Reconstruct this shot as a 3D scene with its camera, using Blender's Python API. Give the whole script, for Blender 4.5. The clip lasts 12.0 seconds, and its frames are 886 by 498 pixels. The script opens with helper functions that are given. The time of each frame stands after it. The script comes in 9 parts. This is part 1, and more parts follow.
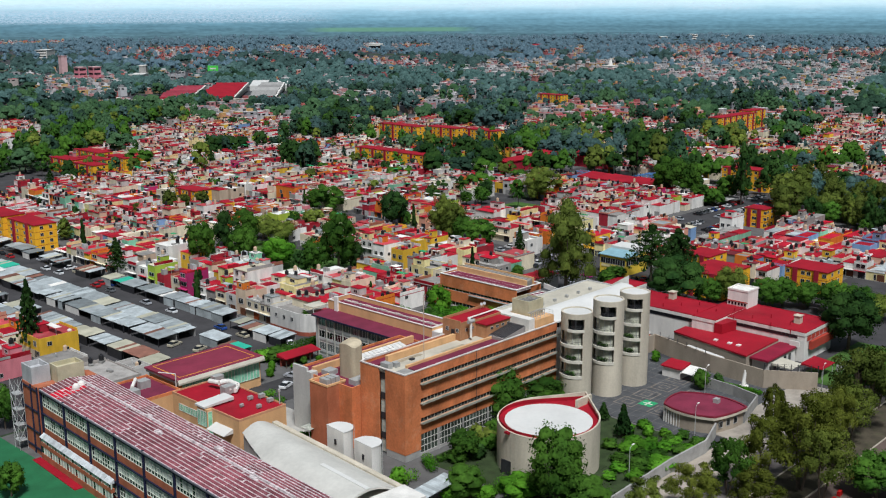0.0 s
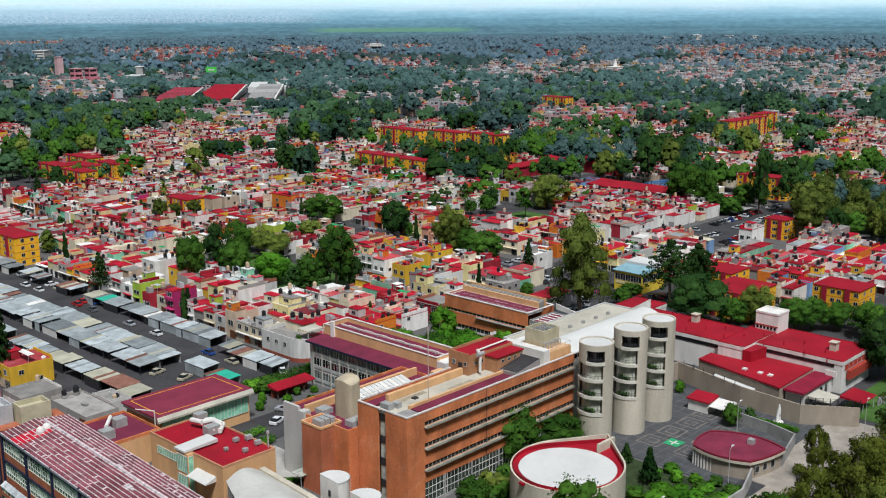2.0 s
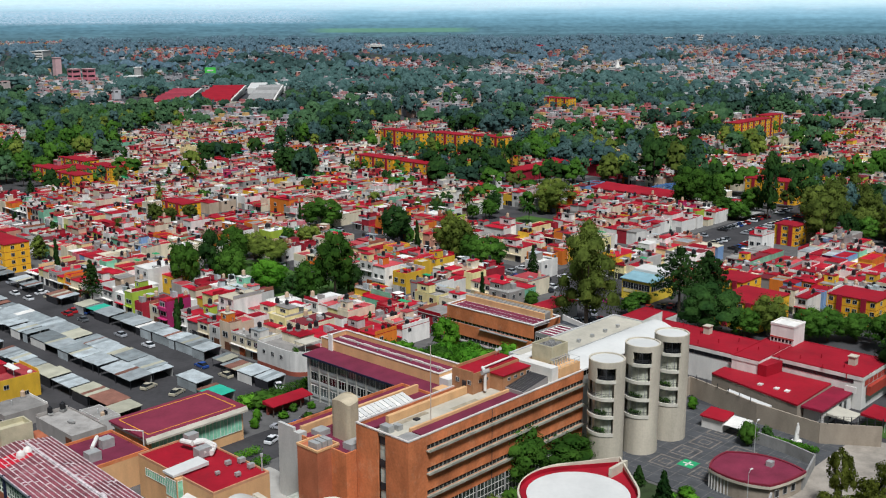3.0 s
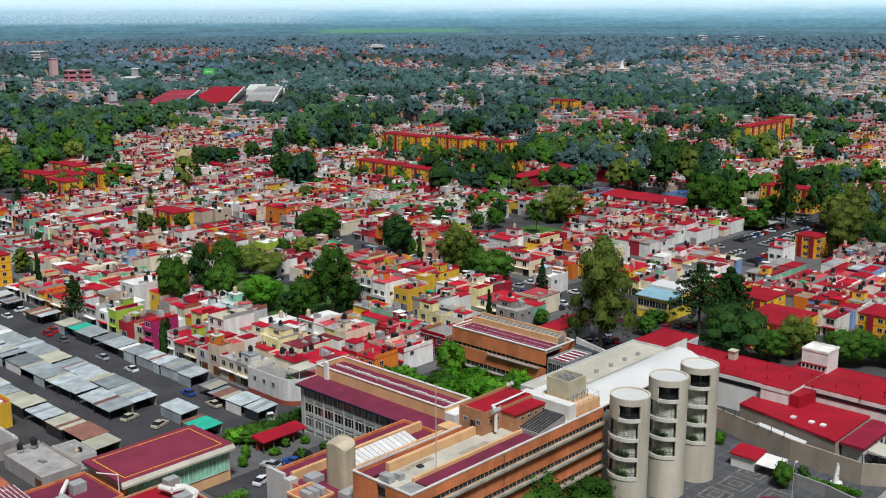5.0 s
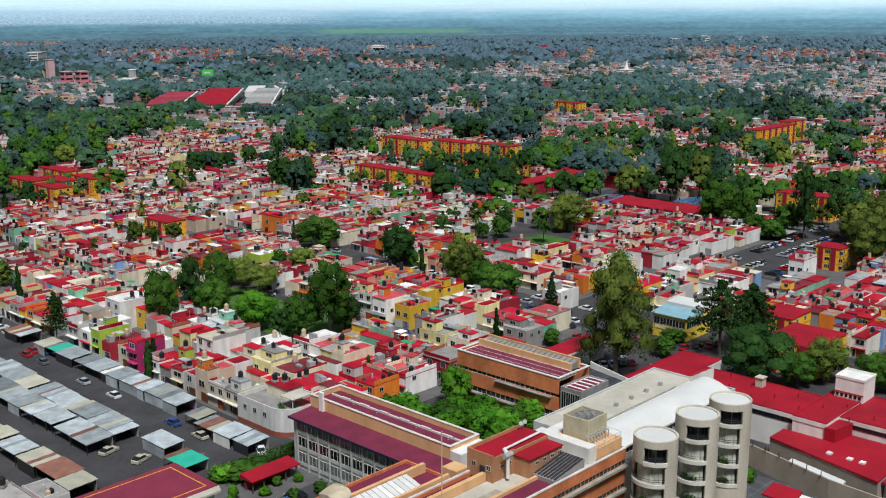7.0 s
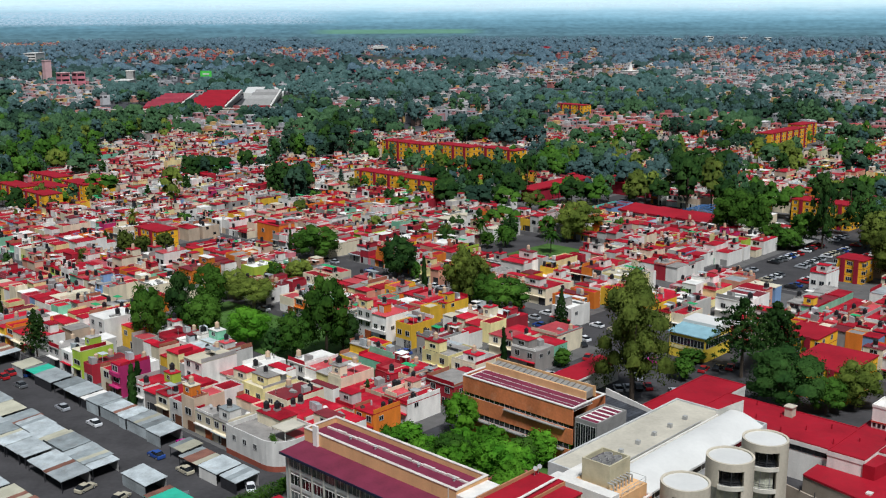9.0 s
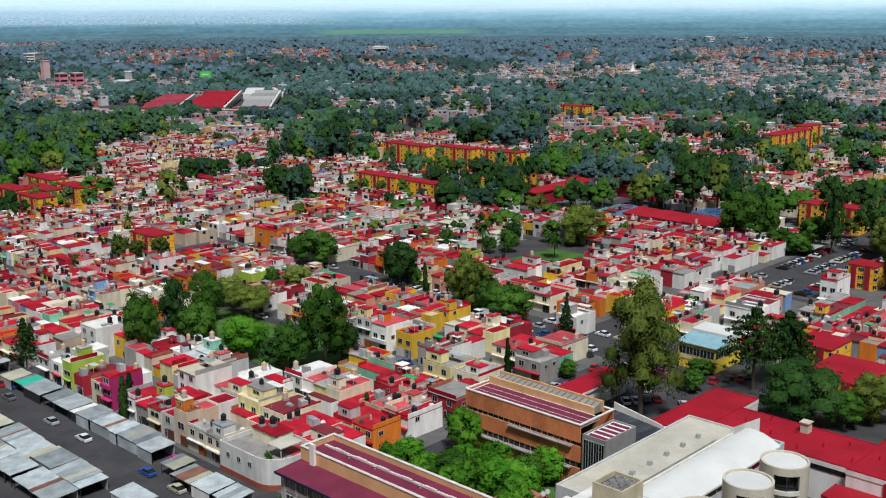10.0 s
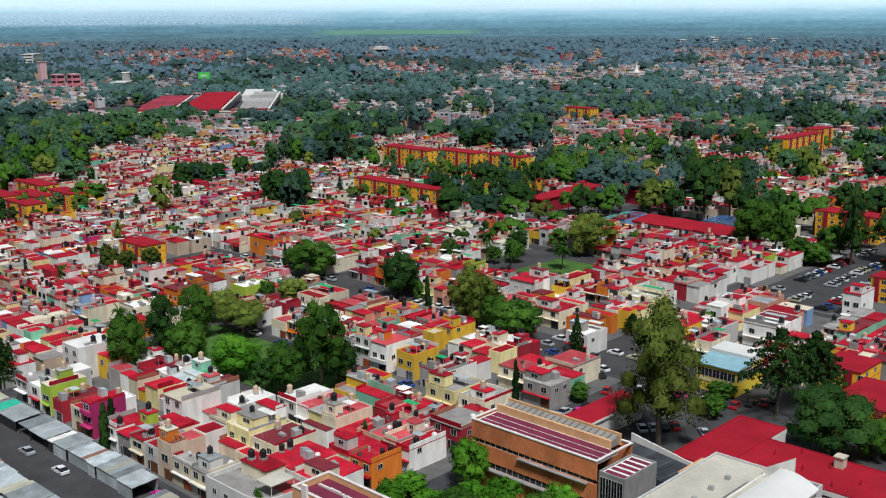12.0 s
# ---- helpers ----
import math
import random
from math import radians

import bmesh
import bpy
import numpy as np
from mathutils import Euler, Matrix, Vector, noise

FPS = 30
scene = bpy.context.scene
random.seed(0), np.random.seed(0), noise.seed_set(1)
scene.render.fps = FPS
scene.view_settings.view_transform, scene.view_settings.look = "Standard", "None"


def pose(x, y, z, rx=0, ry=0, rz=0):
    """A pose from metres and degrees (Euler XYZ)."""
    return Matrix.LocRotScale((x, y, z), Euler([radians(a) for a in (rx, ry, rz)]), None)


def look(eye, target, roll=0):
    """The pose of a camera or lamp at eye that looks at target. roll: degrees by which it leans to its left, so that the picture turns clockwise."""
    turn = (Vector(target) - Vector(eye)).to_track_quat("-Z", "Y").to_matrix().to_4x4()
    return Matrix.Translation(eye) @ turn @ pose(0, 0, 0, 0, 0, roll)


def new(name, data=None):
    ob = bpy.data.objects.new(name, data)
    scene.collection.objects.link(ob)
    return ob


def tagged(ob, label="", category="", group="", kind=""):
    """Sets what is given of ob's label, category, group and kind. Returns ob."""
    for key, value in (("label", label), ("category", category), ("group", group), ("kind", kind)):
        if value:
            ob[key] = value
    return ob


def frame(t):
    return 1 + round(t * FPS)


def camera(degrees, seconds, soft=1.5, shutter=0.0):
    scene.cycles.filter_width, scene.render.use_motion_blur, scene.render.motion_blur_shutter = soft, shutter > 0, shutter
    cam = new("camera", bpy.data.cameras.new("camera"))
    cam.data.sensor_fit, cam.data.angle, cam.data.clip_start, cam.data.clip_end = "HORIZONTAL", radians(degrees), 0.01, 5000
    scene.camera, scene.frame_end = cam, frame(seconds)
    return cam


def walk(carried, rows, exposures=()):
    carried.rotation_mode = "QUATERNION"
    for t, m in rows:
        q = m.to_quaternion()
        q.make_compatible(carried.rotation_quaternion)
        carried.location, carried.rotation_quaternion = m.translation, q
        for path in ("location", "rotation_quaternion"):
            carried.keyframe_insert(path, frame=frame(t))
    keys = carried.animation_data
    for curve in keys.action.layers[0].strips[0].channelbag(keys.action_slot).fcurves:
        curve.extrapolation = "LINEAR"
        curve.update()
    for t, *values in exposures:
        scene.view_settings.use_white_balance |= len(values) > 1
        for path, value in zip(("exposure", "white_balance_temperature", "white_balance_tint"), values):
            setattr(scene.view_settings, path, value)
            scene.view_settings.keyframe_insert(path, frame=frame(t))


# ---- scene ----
# ---------- camera ----------
cam = camera(45.28, 12.0, soft=1.15)


def flight(t):
    """The drone's pose: a slow forward glide with a nearly fixed aim."""
    eye = Vector((-0.48136 * t + 0.008564 * t * t, 11.81255 * t - 0.2686 * t * t + 0.00616 * t ** 3, 90 - 0.05537 * t + 0.00072 * t * t))
    yaw, pitch = 0.00056 * (t - 6), -0.22446 + 0.000151 * (t - 6)
    ahead = Vector((-math.sin(yaw) * math.cos(pitch), math.cos(yaw) * math.cos(pitch), math.sin(pitch)))
    return look(eye, eye + 100 * ahead, math.degrees(-0.00405))


walk(cam, [(t, flight(t)) for t in range(13)])

# ---------- world and light: bright overcast ----------
world = bpy.data.worlds.new("overcast_sky")
scene.world = world
world.use_nodes = True
wn = world.node_tree
bg = wn.nodes["Background"]
sky = wn.nodes.new("ShaderNodeTexSky")
sky.sky_type = "NISHITA"
sky.sun_disc = False
sky.sun_elevation, sky.sun_rotation = radians(59.5), radians(169)
sky.air_density, sky.dust_density, sky.ozone_density = 1.0, 3.0, 1.0
# cloud cover: paler and brighter towards the zenith, as an overcast sky is
coord = wn.nodes.new("ShaderNodeTexCoord")
split = wn.nodes.new("ShaderNodeSeparateXYZ")
wn.links.new(coord.outputs["Generated"], split.inputs[0])
cloud = wn.nodes.new("ShaderNodeMix")
cloud.data_type = "RGBA"
cloud.inputs[6].default_value, cloud.inputs[7].default_value = (6.6, 8.0, 9.3, 1), (15.6, 18.4, 21.2, 1)
wn.links.new(split.outputs[2], cloud.inputs[0])
pale = wn.nodes.new("ShaderNodeMix")
pale.data_type = "RGBA"
pale.inputs[0].default_value = 0.8
wn.links.new(sky.outputs[0], pale.inputs[6])
wn.links.new(cloud.outputs[2], pale.inputs[7])
wn.links.new(pale.outputs[2], bg.inputs[0])
bg.inputs[1].default_value = 0.014
sun = new("sun", bpy.data.lights.new("sun", "SUN"))
sun.data.energy, sun.data.angle, sun.data.color = 4.3, radians(11), (1.0, 0.985, 0.96)
sun.matrix_world = look((12, -60, 104), (0, 0, 0))
scene.view_settings.exposure = -0.06
scene.view_settings.use_white_balance = True
scene.view_settings.white_balance_temperature = 6020

# ---------- plan: the whole quarter lies on one grid, turned against the flight ----------
TURN = radians(46.5)
OX, OY = -7.0, 198.0
CU, SU = math.cos(TURN), math.sin(TURN)


def at(u, v):
    return OX + u * CU - v * SU, OY + u * SU + v * CU


def grid_of(x, y):
    dx, dy = x - OX, y - OY
    return dx * CU + dy * SU, -dx * SU + dy * CU


def spot(u, v, z=0.0, turn=0.0):
    x, y = at(u, v)
    return Matrix.Translation((x, y, z)) @ Matrix.Rotation(TURN + radians(turn), 4, "Z")


# ---------- materials ----------
MATS = {}


def paint(name, col, rough=0.8, var=0.22, scale=0.5, bump=0.15, metal=0.0, rand=0.0, island=0.0, streak=0.0, spec=0.3, worn=None):
    """A worn, mottled surface: two scales of stain, fine relief, and a shift from piece to piece."""
    if name in MATS:
        return MATS[name]
    m = bpy.data.materials.new(name)
    m.use_nodes = True
    t = m.node_tree
    b = t.nodes["Principled BSDF"]
    geo = t.nodes.new("ShaderNodeNewGeometry")
    big, fine = t.nodes.new("ShaderNodeTexNoise"), t.nodes.new("ShaderNodeTexNoise")
    big.inputs["Scale"].default_value, fine.inputs["Scale"].default_value = scale, scale * 9
    big.inputs["Detail"].default_value = 5
    source = geo.outputs["Position"]
    if streak:
        squash = t.nodes.new("ShaderNodeVectorMath")
        squash.operation = "MULTIPLY"
        squash.inputs[1].default_value = (1, 1, streak)
        t.links.new(source, squash.inputs[0])
        source = squash.outputs[0]
    t.links.new(source, big.inputs["Vector"])
    t.links.new(geo.outputs["Position"], fine.inputs["Vector"])
    add = t.nodes.new("ShaderNodeMath")
    add.operation = "MULTIPLY_ADD"
    add.inputs[1].default_value = 0.35
    t.links.new(fine.outputs[0], add.inputs[0])
    t.links.new(big.outputs[0], add.inputs[2])
    ramp = t.nodes.new("ShaderNodeMapRange")
    ramp.inputs[1].default_value, ramp.inputs[2].default_value = 0.4, 0.95
    ramp.inputs[3].default_value, ramp.inputs[4].default_value = 1 - var, 1 + var * 0.6
    t.links.new(add.outputs[0], ramp.inputs[0])
    hsv = t.nodes.new("ShaderNodeHueSaturation")
    hsv.inputs["Color"].default_value = (*col, 1)
    if worn:
        # patches where the coat has faded or rubbed through
        patch = t.nodes.new("ShaderNodeTexNoise")
        patch.inputs["Scale"].default_value, patch.inputs["Detail"].default_value, patch.inputs["Roughness"].default_value = 0.42, 6, 0.7
        t.links.new(geo.outputs["Position"], patch.inputs["Vector"])
        edge = t.nodes.new("ShaderNodeMapRange")
        edge.inputs[1].default_value, edge.inputs[2].default_value, edge.inputs[4].default_value = 0.54, 0.74, 0.6
        t.links.new(patch.outputs[0], edge.inputs[0])
        fade = t.nodes.new("ShaderNodeMix")
        fade.data_type = "RGBA"
        fade.inputs[6].default_value, fade.inputs[7].default_value = (*col, 1), (*worn, 1)
        t.links.new(edge.outputs[0], fade.inputs[0])
        t.links.new(fade.outputs[2], hsv.inputs["Color"])
    value = ramp.outputs[0]
    if rand or island:
        src = t.nodes.new("ShaderNodeObjectInfo").outputs["Random"] if rand else geo.outputs["Random Per Island"]
        amount = rand or island
        vary = t.nodes.new("ShaderNodeMapRange")
        vary.inputs[3].default_value, vary.inputs[4].default_value = 1 - amount, 1 + amount
        t.links.new(src, vary.inputs[0])
        both = t.nodes.new("ShaderNodeMath")
        both.operation = "MULTIPLY"
        t.links.new(value, both.inputs[0])
        t.links.new(vary.outputs[0], both.inputs[1])
        value = both.outputs[0]
    t.links.new(value, hsv.inputs["Value"])
    t.links.new(hsv.outputs[0], b.inputs["Base Color"])
    b.inputs["Roughness"].default_value = rough
    b.inputs["Metallic"].default_value = metal
    b.inputs["Specular IOR Level"].default_value = spec
    if bump:
        bn = t.nodes.new("ShaderNodeBump")
        bn.inputs["Strength"].default_value, bn.inputs["Distance"].default_value = bump, 0.05
        t.links.new(fine.outputs[0], bn.inputs["Height"])
        t.links.new(bn.outputs[0], b.inputs["Normal"])
    MATS[name] = m
    return m


def palette(name, cols, rough=0.8, var=0.2, scale=0.3):
    """One surface whose colour jumps from island to island among a few paints."""
    m = paint(name, (0.5, 0.5, 0.5), rough, var, scale, 0.0)
    t = m.node_tree
    geo = t.nodes["Geometry"]
    ramp = t.nodes.new("ShaderNodeValToRGB")
    ramp.color_ramp.interpolation = "CONSTANT"
    el = ramp.color_ramp.elements
    while len(el) < len(cols):
        el.new(0.5)
    for i, c in enumerate(cols):
        el[i].position = i / len(cols)
        el[i].color = (*c, 1)
    t.links.new(geo.outputs["Random Per Island"], ramp.inputs[0])
    t.links.new(ramp.outputs[0], t.nodes["Hue/Saturation/Value"].inputs["Color"])
    return m


def foliage(name, col, col2, shine=0.33):
    """Leaves: colour drifts from clump to clump and across the crown, with a little light coming through."""
    m = bpy.data.materials.new(name)
    m.use_nodes = True
    t = m.node_tree
    b = t.nodes["Principled BSDF"]
    geo = t.nodes.new("ShaderNodeNewGeometry")
    info = t.nodes.new("ShaderNodeObjectInfo")
    n = t.nodes.new("ShaderNodeTexNoise")
    n.inputs["Scale"].default_value = 0.13
    n.inputs["Detail"].default_value = 3
    t.links.new(geo.outputs["Position"], n.inputs["Vector"])
    mixer = t.nodes.new("ShaderNodeMix")
    mixer.data_type = "RGBA"
    mixer.inputs[6].default_value, mixer.inputs[7].default_value = (*col, 1), (*col2, 1)
    a = t.nodes.new("ShaderNodeMath")
    a.operation = "MULTIPLY_ADD"
    a.inputs[1].default_value = 0.28
    t.links.new(geo.outputs["Random Per Island"], a.inputs[0])
    s = t.nodes.new("ShaderNodeMapRange")
    s.inputs[1].default_value, s.inputs[2].default_value, s.inputs[3].default_value, s.inputs[4].default_value = 0.35, 0.65, -0.1, 0.75
    t.links.new(n.outputs[0], s.inputs[0])
    t.links.new(s.outputs[0], a.inputs[2])
    t.links.new(a.outputs[0], mixer.inputs[0])
    hsv = t.nodes.new("ShaderNodeHueSaturation")
    v = t.nodes.new("ShaderNodeMapRange")
    v.inputs[3].default_value, v.inputs[4].default_value = 0.75, 1.3
    t.links.new(info.outputs["Random"], v.inputs[0])
    mottle = t.nodes.new("ShaderNodeTexNoise")
    mottle.inputs["Scale"].default_value, mottle.inputs["Detail"].default_value = 0.9, 4
    t.links.new(geo.outputs["Position"], mottle.inputs["Vector"])
    leafy = t.nodes.new("ShaderNodeMapRange")
    leafy.inputs[1].default_value, leafy.inputs[2].default_value, leafy.inputs[3].default_value, leafy.inputs[4].default_value = 0.3, 0.7, 0.6, 1.35
    t.links.new(mottle.outputs[0], leafy.inputs[0])
    both = t.nodes.new("ShaderNodeMath")
    both.operation = "MULTIPLY"
    t.links.new(v.outputs[0], both.inputs[0])
    t.links.new(leafy.outputs[0], both.inputs[1])
    t.links.new(both.outputs[0], hsv.inputs["Value"])
    t.links.new(mixer.outputs[2], hsv.inputs["Color"])
    t.links.new(hsv.outputs[0], b.inputs["Base Color"])
    b.inputs["Roughness"].default_value = 0.8
    b.inputs["Specular IOR Level"].default_value = 0.06
    tr = t.nodes.new("ShaderNodeBsdfTranslucent")
    t.links.new(hsv.outputs[0], tr.inputs[0])
    mx = t.nodes.new("ShaderNodeMixShader")
    mx.inputs[0].default_value = shine
    t.links.new(b.outputs[0], mx.inputs[1])
    t.links.new(tr.outputs[0], mx.inputs[2])
    t.links.new(mx.outputs[0], t.nodes["Material Output"].inputs[0])
    return m


RED = paint("red_waterproof_paint", (0.40, 0.009, 0.024), 0.7, 0.42, 0.3, 0.1, rand=0.3, spec=0.15, worn=(0.33, 0.075, 0.08))
CRIMSON = paint("crimson_roof_paint", (0.33, 0.008, 0.020), 0.65, 0.3, 0.12, 0.1, spec=0.2, worn=(0.24, 0.02, 0.03))
MAROON = paint("faded_maroon_paint", (0.17, 0.022, 0.05), 0.8, 0.3, 0.25, 0.15)
BRICK = paint("orange_brick", (0.60, 0.19, 0.070), 0.85, 0.46, 0.24, 0.3, streak=0.5, worn=(0.66, 0.33, 0.18))
PEACH = paint("peach_stucco", (0.68, 0.40, 0.19), 0.85, 0.2, 0.4, 0.2, streak=0.3)
CONCRETE = paint("raw_concrete", (0.56, 0.50, 0.39), 0.85, 0.28, 0.3, 0.2, streak=0.25)
TANWALL = paint("tan_stone_wall", (0.36, 0.30, 0.23), 0.9, 0.25, 0.3, 0.2, streak=0.4)
GREYCON = paint("grey_concrete", (0.32, 0.31, 0.29), 0.9, 0.3, 0.4, 0.2, rand=0.2)
CREAMROOF = paint("cream_roof_membrane", (0.50, 0.46, 0.37), 0.75, 0.25, 0.2, 0.1)
WHITEROOF = paint("white_roof_coating", (0.64, 0.63, 0.59), 0.55, 0.12, 0.15, 0.05)
WHITE = paint("white_plaster", (0.74, 0.71, 0.65), 0.8, 0.22, 0.4, 0.1, streak=0.3, rand=0.08)
ASPHALT = paint("worn_asphalt", (0.056, 0.053, 0.054), 0.9, 0.45, 0.12, 0.2)
PAVING = paint("pale_paving", (0.115, 0.11, 0.105), 0.9, 0.3, 0.3, 0.2)
PLAZA = paint("dark_plaza_paving", (0.075, 0.077, 0.08), 0.85, 0.35, 0.4, 0.2)
LAWN = paint("lawn", (0.06, 0.13, 0.022), 0.95, 0.5, 0.25, 0.5)
GREENSEAT = paint("green_court_surface", (0.02, 0.13, 0.05), 0.8, 0.25, 0.3, 0.1)
GLASS = paint("dark_window_glass", (0.014, 0.016, 0.018), 0.12, 0.5, 0.8, 0.0, spec=0.5)
# base colour lifted to paint reflected sky into the glass
PALEGLASS = paint("pale_reflecting_glass", (0.50, 0.52, 0.44), 0.15, 0.5, 0.9, 0.0, spec=0.6)
GREENGLASS = paint("green_tinted_glass", (0.30, 0.66, 0.44), 0.15, 0.45, 0.7, 0.0, spec=0.6)
FRAME = paint("aluminium_frame", (0.55, 0.55, 0.53), 0.45, 0.15, 1.0, 0.0, metal=0.3)
DARKSTEEL = paint("dark_steel", (0.05, 0.05, 0.055), 0.5, 0.3, 1.0, 0.05, metal=0.4)
NAVY = paint("navy_painted_steel", (0.016, 0.018, 0.045), 0.5, 0.2, 0.6, 0.0)
ZINC = paint("galvanised_sheet", (0.46, 0.50, 0.50), 0.55, 0.4, 0.35, 0.1, metal=0.15, rand=0.3, worn=(0.34, 0.33, 0.29))
TANKBLACK = paint("black_plastic_tank", (0.018, 0.018, 0.02), 0.4, 0.2, 1.0, 0.0)
TANKBEIGE = paint("beige_plastic_tank", (0.55, 0.40, 0.27), 0.5, 0.15, 1.0, 0.0)
TYRE = paint("tyre_rubber", (0.02, 0.02, 0.02), 0.8, 0.1, 2.0, 0.0)
BARK = paint("tree_bark", (0.10, 0.075, 0.055), 0.95, 0.4, 2.0, 0.5)
MACHINE = paint("grey_machine_housing", (0.42, 0.42, 0.40), 0.5, 0.2, 1.0, 0.05, metal=0.2)
WALLPAINTS = [paint("house_" + n, c, 0.85, 0.24, 0.55, 0.15, streak=0.3, rand=0.18, worn=(c[0] * 0.76 + 0.04, c[1] * 0.76 + 0.04, c[2] * 0.76 + 0.03)) for n, c in (
    ("cream", (0.74, 0.65, 0.47)), ("white", (0.80, 0.77, 0.71)), ("pale_grey", (0.56, 0.54, 0.50)), ("raw_grey", (0.34, 0.31, 0.28)),
    ("beige", (0.56, 0.43, 0.31)), ("salmon", (0.62, 0.30, 0.20)), ("yellow", (0.75, 0.45, 0.035)), ("orange", (0.68, 0.19, 0.02)),
    ("rose", (0.62, 0.20, 0.23)), ("lime", (0.36, 0.50, 0.05)), ("mint", (0.22, 0.50, 0.33)), ("sky_blue", (0.20, 0.32, 0.52)),
    ("dark_red", (0.36, 0.02, 0.035)), ("magenta", (0.48, 0.03, 0.15)), ("pale_yellow", (0.78, 0.68, 0.33)))]
WALLWEIGHTS = [22, 40, 8, 7, 6, 5, 8, 6, 3, 2.5, 4, 2, 5, 0.8, 7]
ROOFPAINTS = [RED, paint("rose_roof_paint", (0.48, 0.06, 0.07), 0.75, 0.3, 0.3, 0.1, rand=0.25, worn=(0.5, 0.24, 0.22)), paint("grey_roof_screed", (0.30, 0.28, 0.255), 0.9, 0.35, 0.35, 0.15, rand=0.3, worn=(0.13, 0.12, 0.11)),
              paint("white_roof_paint", (0.78, 0.76, 0.70), 0.8, 0.25, 0.3, 0.1, rand=0.1), paint("brown_red_roof", (0.17, 0.02, 0.028), 0.85, 0.35, 0.3, 0.15, rand=0.25), ZINC,
              paint("cream_roof", (0.58, 0.52, 0.38), 0.85, 0.25, 0.3, 0.1, rand=0.15)]
ROOFWEIGHTS = [58, 12, 10, 9, 8, 3, 4]
LEAF = {"dark": foliage("dark_leaves", (0.012, 0.038, 0.009), (0.040, 0.088, 0.018), 0.22), "mid": foliage("green_leaves", (0.024, 0.068, 0.009), (0.068, 0.150, 0.018), 0.25),
        "bright": foliage("bright_leaves", (0.045, 0.155, 0.010), (0.13, 0.31, 0.024)), "olive": foliage("dark_olive_leaves", (0.038, 0.058, 0.010), (0.105, 0.135, 0.024), 0.22), "dull": foliage("olive_leaves", (0.060, 0.088, 0.014), (0.16, 0.20, 0.034), 0.25),
        "straw": foliage("yellowish_leaves", (0.085, 0.108, 0.014), (0.20, 0.228, 0.036), 0.4),
        # distant leaf copies: aerial haze is put into these four colours
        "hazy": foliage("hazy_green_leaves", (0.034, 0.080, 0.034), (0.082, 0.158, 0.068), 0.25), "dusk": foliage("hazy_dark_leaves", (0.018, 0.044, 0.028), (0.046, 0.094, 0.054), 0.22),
        "blue": foliage("haze_tinted_leaves", (0.044, 0.092, 0.084), (0.104, 0.176, 0.160), 0.35), "far": foliage("far_haze_tinted_leaves", (0.10, 0.17, 0.21), (0.175, 0.262, 0.312), 0.45)}


